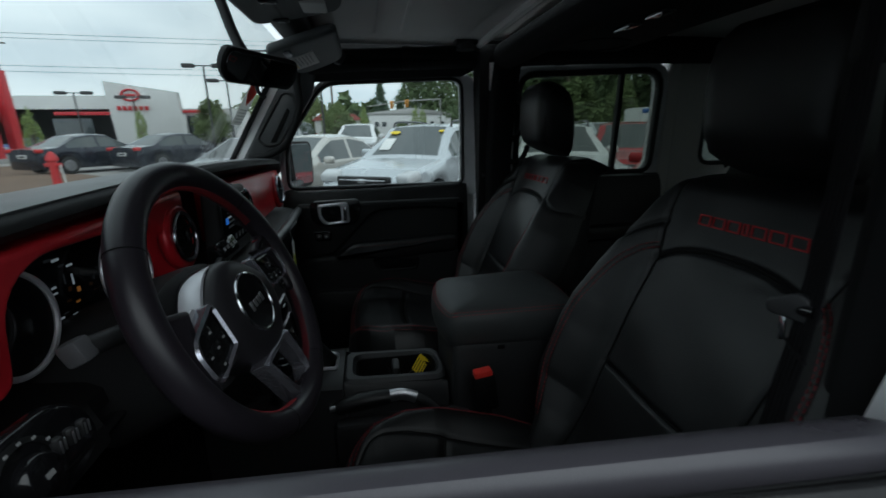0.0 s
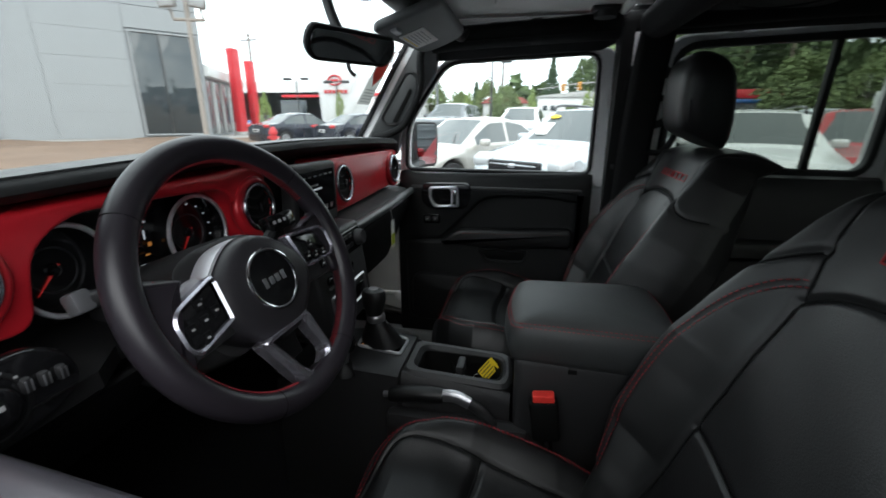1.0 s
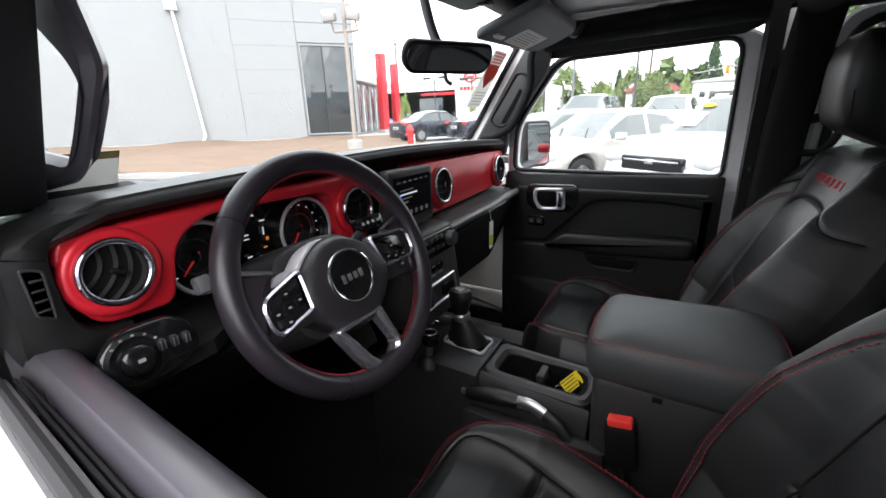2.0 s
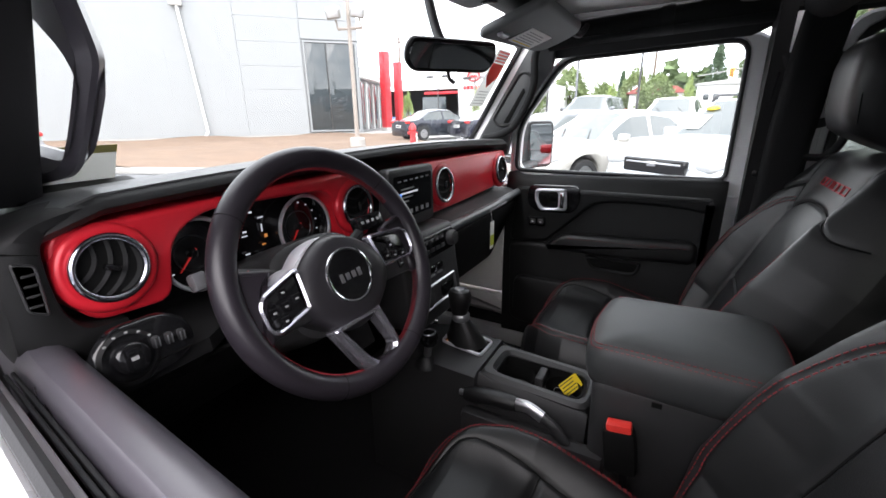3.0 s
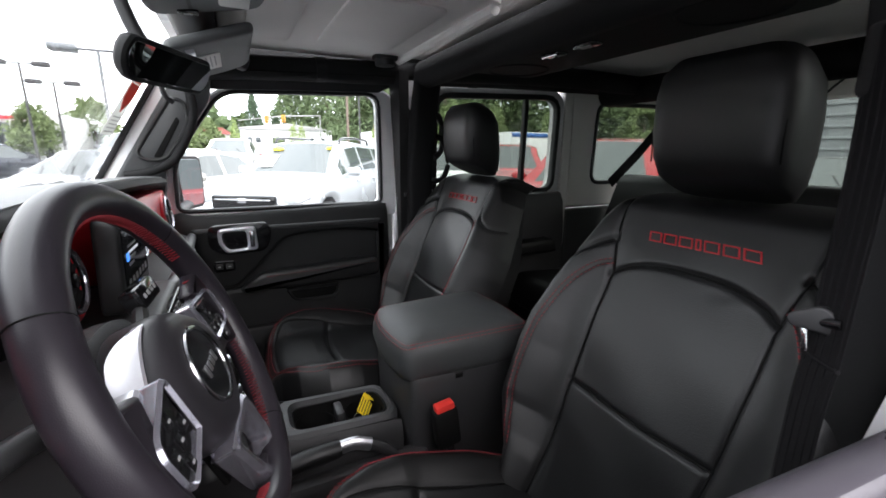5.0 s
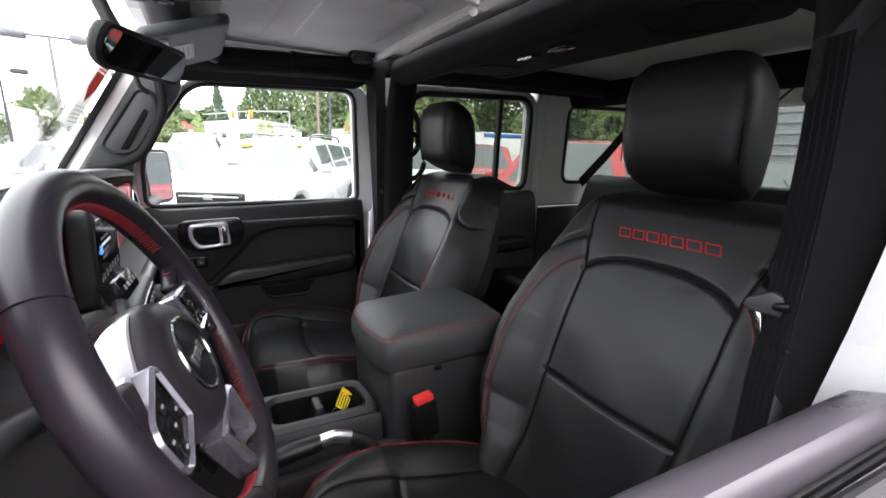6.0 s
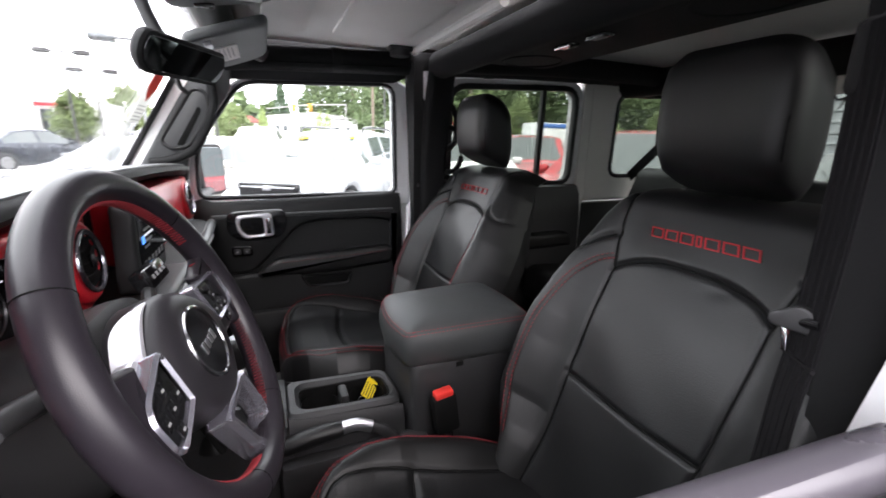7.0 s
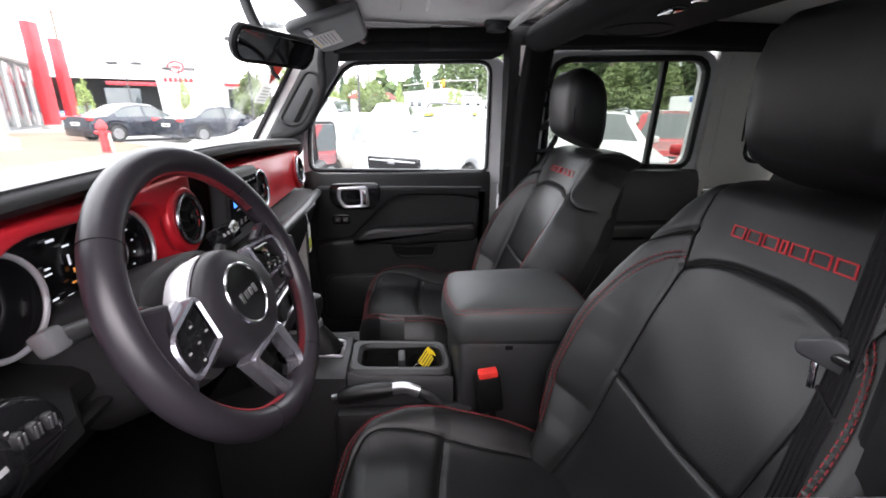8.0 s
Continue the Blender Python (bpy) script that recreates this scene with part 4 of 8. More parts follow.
part("socket", lathe([(0.020, 0), (0.020, 0.006), (0.012, 0.007)], axes((stx(1.08), -0.04, 1.08), (0, 1, 0), (1, 0, 0.16)), 20), BLACK_PLASTIC, st, "round power socket cap")
part("socket", rbox((stx(1.08) + 0.003, 0.04, 1.08), (0.008, 0.05, 0.03), 0.004), GLOSS_BLACK, st, "usb socket cover")

# light switch panel on the driver's side
lp = part("switch_panel", prism(round_poly([(-0.628, 1.236), (-0.600, 1.264), (-0.545, 1.262), (-0.522, 1.246), (-0.520, 1.216), (-0.545, 1.203), (-0.590, 1.198), (-0.616, 1.208)], 0.015), lambda a, b, d: (-0.258 + d + (1.235 - b) * 0.25, a, b), 0.014, 0.004), GLOSS_BLACK, dash, "black light switch panel")
lm = axes((-0.245, -0.590, 1.230), (0, 1, 0), (1, 0, 0.25))
part("bezel", lathe([(0.030, 0), (0.030, 0.003), (0.026, 0.005), (0.025, 0.0)], lm, 36), DIM_PLASTIC, lp, "matt black knob surround")
kn = part("light_knob", lathe([(0.0185, 0), (0.0175, 0.010), (0.016, 0.013), (0.014, 0.0145), (0.001, 0.0145)], lm, 32), GLOSS_BLACK, lp, "round headlamp knob")
part("ring", torus(0.0140, 0.0008, lm @ pose(0, 0, 0.0132), 32, 8), SILVER, kn, "silver knob ring")
part("symbol", moved(rbox((0, 0, 0.0150), (0.007, 0.004, 0.0008), 0), lm), MARK_GREY, kn, "pale lamp symbol bar")
for q in range(5):
    part("symbol", moved(rbox((0.028 * math.cos(0.6 + 0.42 * q), 0.028 * math.sin(0.6 + 0.42 * q), 0.0052), (0.003, 0.002, 0.0006), 0), lm), MARK_GREY, lp, "pale switch symbol")
for k in range(3):
    part("wheel", rbox((-0.2425, -0.563 + 0.0135 * k, 1.236 - 0.002 * k), (0.008, 0.008, 0.015), 0.003), BLACK_PLASTIC, lp, "dimmer wheel")
    for e in (-0.0022, 0.0022):
        part("ridge", rbox((-0.2382, -0.563 + 0.0135 * k + e, 1.236 - 0.002 * k), (0.0012, 0.0014, 0.011), 0.0004), SILVER, lp, "silver wheel ridge")
part("slot", rbox((-0.2375, -0.549, 1.216), (0.002, 0.040, 0.002), 0.0005), DEEP_BLACK, lp, "dark slot")
# dark frame that wraps the driver's end of the red panel, with the side demist outlet
fo = curve2([(-0.500, 1.396), (-0.560, 1.392), (-0.605, 1.387), (-0.640, 1.376), (-0.657, 1.352), (-0.660, 1.300), (-0.658, 1.235), (-0.610, 1.222), (-0.560, 1.225)], 60)
fi = curve2([(-0.500, 1.386), (-0.560, 1.381), (-0.600, 1.374), (-0.614, 1.363), (-0.6195, 1.345), (-0.618, 1.300), (-0.610, 1.274), (-0.594, 1.259), (-0.560, 1.252)], 60)
rings = []
for k in range(60):
    o_, n_ = fo[k], fi[k]
    q = math.sin(math.pi * min(1.0, k / 25, (59 - k) / 12) / 2)
    x1 = -0.300 + 0.016 * q
    rings.append([(-0.350, *o_), (x1 - 0.018, *o_), (x1 - 0.006, *(o_ * 0.93 + n_ * 0.07)), (x1, *(o_ * 0.7 + n_ * 0.3)), (x1, *(o_ * 0.2 + n_ * 0.8)), (x1 - 0.003, *(o_ * 0.05 + n_ * 0.95)), (x1 - 0.012, *n_), (-0.350, *n_)])
part("end_frame", loft(rings), DASH_SHADED, dash, "black moulded end of the dashboard")
so = round_poly([(-0.646, 1.349), (-0.6275, 1.342), (-0.6285, 1.288), (-0.644, 1.297)], 0.005)
dv = part("side_outlet", surround(so, inset(so, 0.0025), lambda a, b, d: (-0.291 + d, a, b), 0.009, 0.0012), BLACK_PLASTIC, dash, "slatted side outlet")
part("hollow", prism(inset(so, 0.002), lambda a, b, d: (-0.287 + d, a, b), 0.003, 0.0005), DEEP_BLACK, dv, "flat dark sheet painted as the outlet's shade")
for k in range(4):
    part("slat", rbox((-0.2835, -0.6365 + 0.0004 * k, 1.302 + 0.0105 * k), (0.004, 0.011, 0.0022), 0.0006), BLACK_PLASTIC, dv, "black slat")
part("crease", tube([(-0.2845, -0.655, 1.3600), (-0.2845, -0.624, 1.3500)], 0.0009, 5), DEEP_BLACK, dash, "fine joint in the end moulding")
# glovebox and knee panel: shade under the dash is in their darker plastic
part("glovebox", prism(round_poly([(0.15, 1.175), (0.645, 1.178), (0.640, 0.95), (0.17, 0.95)], 0.025), lambda a, b, d: (-0.350 + d - (1.175 - b) * 0.42, a, b), 0.104, 0.008), DIM_PLASTIC, dash, "black glovebox lid")
part("knee_panel", prism(round_poly([(-0.60, 1.165), (-0.14, 1.165), (-0.16, 0.98), (-0.58, 0.98)], 0.03), lambda a, b, d: (-0.300 + d - (1.165 - b) * 0.9, a, b), 0.022, 0.008), DIM_PLASTIC, dash, "black knee panel")
part("speaker_grille", rbox((-0.44, -0.52, 1.384), (0.09, 0.15, 0.008), 0.004, turn=pose(0, 0, 0, 0, 7, 0)), DEEP_BLACK, dash, "black speaker grille on the dash top")

# paper hanging from the glovebox: a white and green tag
tg = thing("hanging_tag", (-0.225, 0.37, 1.08), "white paper tag with a green band hanging from the glovebox", "tag")
part("sheet", rbox((-0.225, 0.37, 1.120), (0.001, 0.028, 0.085), 0), PAPER, tg)
part("band", rbox((-0.2242, 0.37, 1.104), (0.001, 0.0278, 0.032), 0), material("green_yellow_print", (0.55, 0.60, 0.05), 0.6), tg, "yellow-green printed band")
part("string", tube([(-0.230, 0.37, 1.195), (-0.225, 0.37, 1.160)], 0.001, 5), PAPER, tg, "white string")

# pale number strip at the foot of the windshield
ps = thing("number_strip", (-0.53, -0.49, 1.372), "pale strip with dark bars at the foot of the windshield", "label")
part("strip", rbox((-0.520, -0.49, 1.379), (0.004, 0.130, 0.010), 0.001, turn=pose(0, 0, 0, 0, -30, 0)), MARK_GREY, ps)
for k in range(13):
    part("bar", rbox((-0.5172, -0.546 + 0.0093 * k, 1.380), (0.002, 0.005, 0.006), 0, turn=pose(0, 0, 0, 0, -30, 0)), PRINT, ps, "dark bar")

# ================= steering wheel =================
HUB = Vector((-0.1661, -0.3413, 1.2633))
WM = axes(HUB, (0, 1, 0), (math.cos(radians(23.2)) * math.cos(radians(-5.9)), math.cos(radians(23.2)) * math.sin(radians(-5.9)), math.sin(radians(23.2))))
sw = thing("steering_wheel", HUB, "black leather steering wheel with red stitching and chrome trim", "steering wheel")


def W(geo):
    return moved(geo, WM)


def wl_place(c0, s=1):
    return lambda a, b, d: (a, b, c0 + s * d)


RIM_R, RIM_T = 0.1663, 0.0165
part("rim", W(torus(RIM_R, RIM_T, Matrix(), 96, 16, 1.04)), WHEEL_LEATHER, sw, "black leather rim")
for a in (40, 140, 243, 297):
    ca, sa = math.cos(radians(a)), math.sin(radians(a))
    part("seam", W(torus(RIM_T + 0.0002, 0.0007, axes((RIM_R * ca, RIM_R * sa, 0), (ca, sa, 0), (-sa, ca, 0)), 24, 5)), DEEP_BLACK, sw, "leather seam")
for a0, a1 in ((28, 152), (192, 256), (284, 348), (-14, 12), (168, 190)):
    pts = []
    n = int(abs(a1 - a0) * 1.25)
    for k in range(n):
        a = radians(a0 + (a1 - a0) * k / (n - 1))
        c = 0.005 * (1 if k % 2 else -1)
        rad = RIM_R - RIM_T * 1.005
        pts.append((rad * math.cos(a), rad * math.sin(a), c))
    part("stitching", W(tube(pts, 0.0011, 5)), RED_THREAD, sw, "red cross stitching")
HC = -0.013          # the hub sits a little low in the rim
HY = -0.020
hubp = [(0.083 * math.cos(q) * (1 + 0.03 * math.cos(4 * q)), HY + 0.070 * math.sin(q) * (1 + 0.04 * math.cos(4 * q))) for q in np.linspace(0, 2 * math.pi, 56, endpoint=False)]
rings = []
for k, c in ((0.94, -0.052), (1.0, -0.042), (1.0, -0.018), (0.985, -0.008), (0.94, 0.001), (0.86, 0.007), (0.72, 0.0105), (0.40, 0.0125)):
    rings.append([(a * k, HY + (b - HY) * k, c) for a, b in hubp])
hub = part("airbag_cover", W(loft(rings)), HUB_LEATHER, sw, "smooth black airbag cover")
part("emblem_disc", W(lathe([(0.0375, 0.0), (0.0375, 0.003), (0.001, 0.0034)], pose(0, HC, 0.0100), 40)), GLOSS_BLACK, hub, "glossy black emblem disc")
part("emblem_ring", W(torus(0.0385, 0.0026, pose(0, HC, 0.0125), 48, 8)), CHROME, hub, "chrome emblem ring")
for a, b, w, h in ((-0.0165, 0.000, 0.0060, 0.013), (-0.0055, 0.000, 0.0070, 0.010), (0.0055, 0.000, 0.0070, 0.010), (0.0165, 0.000, 0.0065, 0.012)):
    part("emblem_bar", W(rbox((a, b + HC - 0.001, 0.0138), (w, h, 0.0014), 0.0006)), SILVER, hub, "silver emblem bar")
for s in (-1, 1):
    flip = (lambda p: [(s * a, b) for a, b in p]) if s > 0 else (lambda p: [(-a, b) for a, b in p][::-1])
    spoke = round_poly(flip([(0.055, 0.022), (0.120, 0.014), (0.165, 0.008), (0.165, -0.034), (0.138, -0.052), (0.062, -0.048)]), 0.012)
    sp = part("spoke", W(prism(spoke, wl_place(-0.020), 0.018, 0.006, 2)), DARK_METAL, sw, "dark satin spoke")
    pod_o = round_poly(flip([(0.070, 0.027), (0.130, 0.008), (0.139, -0.004), (0.138, -0.036), (0.127, -0.047), (0.072, -0.033)] if s < 0 else [(0.062, 0.031), (0.142, 0.024), (0.151, 0.014), (0.152, -0.016), (0.143, -0.028), (0.074, -0.026)]), [0.006, 0.010, 0.010, 0.010, 0.008, 0.010])
    part("trim", W(surround(pod_o, inset(pod_o, 0.0055), wl_place(-0.012), 0.020, 0.003)), SPOKE_METAL, sp, "satin chrome trim")
    pad = part("button_pad", W(prism(inset(pod_o, 0.0070), wl_place(-0.002), 0.006, 0.002)), GLOSS_BLACK, sp, "black button pad")
    for a, b in ((0.105, -0.016), (0.103, 0.002), (0.112, -0.033), (0.088, -0.012), (0.123, -0.018)):
        part("button", W(rbox((s * a, b, 0.004), (0.013, 0.014, 0.0035), 0.003)), GLOSS_BLACK, pad, "black button")
        part("symbol", W(rbox((s * a, b, 0.0064), (0.0042, 0.0022, 0.0006), 0)), MARK_GREY, pad, "pale button symbol")
    # leather of the rim runs in over the spoke
    tab = round_poly(flip([(0.156, 0.050), (0.124, 0.040), (0.100, 0.033), (0.126, 0.012), (0.134, -0.020), (0.130, -0.052), (0.156, -0.062)]), [0.01, 0.012, 0.006, 0.02, 0.02, 0.012, 0.01])
    tb = part("grip_tab", W(prism(tab, wl_place(-0.014), 0.019, 0.006, 3)), WHEEL_LEATHER, sw, "leather grip over the spoke end")
    zig = [(s * (0.127 + 0.016 * k / 13 + (0.0016 if k % 2 else -0.0016)), 0.0425 - 0.001 * k, -0.004 + (0.003 if k % 2 else -0.003)) for k in range(14)]
    part("stitching", W(tube(zig, 0.0011, 5)), RED_THREAD, tb, "red cross stitching")
    if s < 0:
        rings2 = []
        for q in np.radians(np.linspace(96, 168, 20)):
            base = np.array([0.083 * math.cos(q) * (1 + 0.03 * math.cos(4 * q)), HY + 0.070 * math.sin(q) * (1 + 0.04 * math.cos(4 * q))])
            out = np.array([math.cos(q), math.sin(q)])
            e = math.sin(math.pi * min(1.0, (q - radians(96)) / radians(30)) / 2)
            rings2.append([(*(base + out * w_), c_) for w_, c_ in ((0.0005, -0.008), (0.0025 * e + 0.001, -0.009), (0.0060 * e + 0.001, -0.018), (0.0085 * e + 0.001, -0.022 * e - 0.010), (0.0005, -0.023 * e - 0.010))])
        part("accent", W(loft(rings2)), ACCENT, sp, "bright satin silver crescent")
        part("accent_foot", W(prism(round_poly([(-0.072, 0.010), (-0.078, 0.030), (-0.098, 0.026), (-0.126, 0.010), (-0.112, 0.006)], 0.006), wl_place(-0.026), 0.018, 0.004)), ACCENT, sp, "bright silver foot of the crescent")
u_o = round_poly([(-0.062, -0.074), (0.032, -0.074), (0.052, -0.145), (0.032, -0.166), (-0.012, -0.166), (-0.029, -0.147)], [0.004, 0.004, 0.012, 0.010, 0.010, 0.012])
u_i = round_poly([(-0.045, -0.079), (0.016, -0.079), (0.038, -0.139), (0.022, -0.152), (0.001, -0.152), (-0.013, -0.138)], [0.004, 0.004, 0.010, 0.007, 0.007, 0.010])
part("lower_spoke", W(surround(u_o, u_i, lambda a, b, d: (a, b, -0.022 + d + 0.10 * (b + 0.156)), 0.027, 0.005)), SPOKE_METAL, sw, "satin silver lower spoke")
part("lower_back", W(rbox((0, -0.105, -0.030), (0.056, 0.050, 0.008), 0.004)), DEEP_BLACK, sw, "black spoke back")
part("lower_bridge", W(rbox((0, -0.154, -0.006), (0.040, 0.014, 0.016), 0.006)), WHEEL_LEATHER, sw, "black bridge to the rim")

# steering column with stalks
col = thing("steering_column", (-0.25, -0.345, 1.15), "black steering column shroud with control stalks", "steering column")
sect = round_poly([(-0.080, 0.046), (-0.040, 0.062), (0.040, 0.062), (0.080, 0.046), (0.080, -0.060), (0.055, -0.092), (-0.055, -0.092), (-0.080, -0.060)], 0.03)
part("shroud", W(loft([[(a * k, b * k, c) for a, b in sect] for k, c in ((0.80, -0.046), (0.95, -0.052), (1.0, -0.07), (1.06, -0.12), (1.10, -0.20))])), BLACK_PLASTIC, col, "black column shroud")
sl = part("stalk", W(tube(smooth_path([(-0.055, 0.018, -0.055), (-0.11, 0.040, -0.058), (-0.155, 0.051, -0.062)], 8), 0.0095, 10)), BLACK_PLASTIC, col, "black wiper stalk")
part("end_block", W(rbox((-0.161, 0.052, -0.063), (0.018, 0.023, 0.021), 0.004)), STALK_GREY, sl, "dark grey stalk end")
s2 = part("stalk", W(tube(smooth_path([(0.055, 0.022, -0.045), (0.10, 0.040, -0.050)], 8), 0.008, 8)), BLACK_PLASTIC, col, "black indicator stalk")
part("end_block", W(rbox((0.125, 0.052, -0.050), (0.060, 0.026, 0.022), 0.005)), GLOSS_BLACK, s2, "black stalk end")
for k in range(4):
    part("symbol", W(rbox((0.105 + 0.012 * k, 0.052, -0.0385), (0.006, 0.005, 0.0008), 0)), MARK_GREY, s2, "pale stalk symbol")


# ================= front seats =================
SEAT_Y = 0.386
RECLINE = radians(24)
BACK_O = np.array([0.348, 0.0, 0.900])
BU = np.array([math.sin(RECLINE), 0, math.cos(RECLINE)])
BN = np.array([-math.cos(RECLINE), 0, math.sin(RECLINE)])
BW = np.array([0.0, 1.0, 0.0])
CUSH_X, CUSH_W = [-0.085, -0.078, -0.056, -0.016, 0.05, 0.13, 0.25, 0.40], [0.105, 0.145, 0.185, 0.220, 0.250, 0.254, 0.238, 0.205]


def near(px, py, curve):
    """Distance from points to a dense 2D curve."""
    c = np.asarray(curve)
    a, b = c[:-1], c[1:]
    d = np.full(px.shape, 9.0)
    for p, q in zip(a, b):
        v = q - p
        t = np.clip(((px - p[0]) * v[0] + (py - p[1]) * v[1]) / (v @ v + 1e-12), 0, 1)
        d = np.minimum(d, np.hypot(px - p[0] - t * v[0], py - p[1] - t * v[1]))
    return d


# seams of the backrest in (across, up) metres, right half; the left half mirrors it
SIDE_SEAM = curve2([(0.110, -0.06), (0.116, 0.0), (0.124, 0.10), (0.130, 0.18), (0.133, 0.28), (0.135, 0.375), (0.150, 0.45), (0.162, 0.56)])
YOKE = curve2([(-0.135, 0.375), (-0.104, 0.396), (-0.055, 0.409), (0.0, 0.412), (0.055, 0.409), (0.104, 0.396), (0.135, 0.375)])
LOWER = curve2([(-0.128, 0.166), (0.0, 0.162), (0.128, 0.166)])
ARC = curve2([(0.140, 0.398), (0.163, 0.378), (0.188, 0.332), (0.203, 0.27), (0.208, 0.20), (0.198, 0.10), (0.166, 0.0)])
SHOULDER = curve2([(0.148, 0.440), (0.172, 0.421), (0.202, 0.394), (0.228, 0.383), (0.25, 0.405)])


def back_width(h):
    return np.interp(h, [-0.07, 0.0, 0.03, 0.08, 0.2, 0.26, 0.32, 0.38, 0.47, 0.52, 0.56], [0.175, 0.208, 0.230, 0.260, 0.277, 0.276, 0.268, 0.250, 0.226, 0.200, 0.160])


def back_surface(s, h):
    """Front of the backrest: s in -1..1 across, h metres up; gives across, up, out."""
    w = back_width(h) * s
    bol = np.interp(h, [0, 0.1, 0.25, 0.38, 0.48, 0.56], [0.056, 0.072, 0.070, 0.046, 0.020, 0.0])
    q = np.abs(s)
    n = bol * np.exp(-((q - 0.80) / 0.20) ** 2)
    n = n - 0.075 * (1 - np.sqrt(np.clip(1 - (np.clip(q - 0.80, 0, 0.2) / 0.2) ** 2, 0, 1)))
    n = n + 0.010 * np.cos(np.clip(s, -1, 1) * math.pi * 0.8) * np.exp(-((h - 0.28) / 0.2) ** 2)
    n = n - 0.055 * np.clip((h - 0.50) / 0.06, 0, 1) ** 2
    return w, h + 0 * w, n


def grooves(w, h, n):
    aw = np.abs(w)
    for c, depth, width in ((SIDE_SEAM, 0.0052, 0.0045), (ARC, 0.0030, 0.0035), (SHOULDER, 0.0065, 0.006)):
        n = n - depth * np.exp(-(near(aw, h, c) / width) ** 2)
    for c, depth, width in ((YOKE, 0.0055, 0.005), (LOWER, 0.0045, 0.0045)):
        n = n - depth * np.exp(-(near(w, h, c) / width) ** 2) * (aw < 0.150)
    # soft creases under the yoke
    n = n - 0.0016 * np.sin(70 * w + 30 * h) * np.exp(-((h - 0.395) / 0.012) ** 2) * np.exp(-((w + 0.07) / 0.05) ** 2)
    n = n + 0.0010 * np.sin(23 * w + 17 * h) + 0.0007 * np.sin(41 * h - 31 * w)
    return n


def back_point(w, h, n, yc):
    return BACK_O + np.array([0, yc, 0]) + w * BW + h * BU + n * BN


def seat(yc, sign, who):
    """One front seat: cushion, backrest panels, headrest, seams and the embroidered bar word."""
    s = thing("bucket_seat", (0.20, yc, 0.62), "black leather %s bucket seat with red stitching" % who, "car seat", group="front seats")
    # backrest front, split in panels along its seams
    us, hs = np.linspace(-1, 1, 220), np.linspace(-0.07, 0.56, 240)
    S, Hh = np.meshgrid(us, hs)
    w, h, n = back_surface(S, Hh)
    n = grooves(w, h, n)
    P = BACK_O + np.array([0, yc, 0]) + w[..., None] * BW + h[..., None] * BU + n[..., None] * BN
    cw = (w[:-1, :-1] + w[1:, 1:]) / 2
    ch = (h[:-1, :-1] + h[1:, 1:]) / 2
    side_x = np.interp(ch, SIDE_SEAM[:, 1], SIDE_SEAM[:, 0])
    yoke_h = np.interp(cw, YOKE[:, 0], YOKE[:, 1])
    low_h = np.interp(cw, LOWER[:, 0], LOWER[:, 1])
    sh_h = np.interp(np.abs(cw), SHOULDER[:, 0], SHOULDER[:, 1])
    inner = np.abs(cw) < side_x
    region = np.where(inner, np.where((ch > yoke_h) & (ch > 0.37), 2, np.where(ch > low_h, 1, 0)), np.where(ch > sh_h, 5, 3) + (cw > 0))
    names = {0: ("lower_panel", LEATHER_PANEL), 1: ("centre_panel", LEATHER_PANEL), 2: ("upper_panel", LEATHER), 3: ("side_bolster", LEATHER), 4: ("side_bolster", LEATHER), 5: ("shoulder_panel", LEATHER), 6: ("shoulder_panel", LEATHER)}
    nu = len(us)
    idx = np.arange(len(us) * len(hs)).reshape(len(hs), nu)
    quads = np.stack([idx[:-1, :-1], idx[:-1, 1:], idx[1:, 1:], idx[1:, :-1]], -1)
    flat = P.reshape(-1, 3)
    for r, (nm, mm) in names.items():
        q = quads[region == r]
        if len(q) == 0:
            continue
        used, inv = np.unique(q, return_inverse=True)
        part(nm, (flat[used], inv.reshape(-1, 4)), mm, s, smooth=60)
    # back shell closes the backrest behind
    rings = []
    for hh in np.linspace(-0.07, 0.56, 15):
        W2 = float(back_width(hh))
        fn = back_surface(np.array([-1.0, 1.0]), np.array([hh, hh]))[2]
        n0 = float(fn[0]) + 0.002
        top = 0.02 * max(0, hh - 0.5) / 0.06
        k = min(1.0, max(0.0, (hh - 0.33) / 0.17))
        we, re_ = W2 * (0.985 - 0.10 * k), -0.100 + 0.012 * k
        wm, rm = W2 * (0.90 - 0.16 * k), -0.118 + top + 0.014 * k
        ring = [(-W2, n0), (-we, re_), (-wm, rm), (-W2 * 0.5, -0.124 + top), (W2 * 0.5, -0.124 + top), (wm, rm), (we, re_), (W2, n0), (W2 * 0.8, n0 - 0.012), (-W2 * 0.8, n0 - 0.012)]
        rings.append([back_point(a, hh, c, yc) for a, c in ring])
    last = np.array(rings[-1])
    rings.append(list(last * 0.55 + last.mean(0) * 0.45 + 0.012 * BU))
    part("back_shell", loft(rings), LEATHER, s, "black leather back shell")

    def on_back(a, b, off=0.0):
        W2 = float(back_width(b))
        ww, h2, n2 = back_surface(np.array([a / W2]), np.array([b]))
        n2 = grooves(ww, h2, n2)
        return back_point(float(ww[0]), b, float(n2[0]) + off, yc)

    for c in (YOKE, LOWER):
        part("seam", tube([on_back(a, b, 0.0012) for a, b in c], 0.0016, 6), DEEP_BLACK, s, "dark seam")
    for mir in (1, -1):
        part("seam", tube([on_back(mir * a, b, 0.0012) for a, b in SIDE_SEAM], 0.0015, 6), DEEP_BLACK, s, "dark seam")
        for shift in (-0.0042, 0.0042):
            t = np.gradient(ARC, axis=0)
            t /= np.linalg.norm(t, axis=1)[:, None]
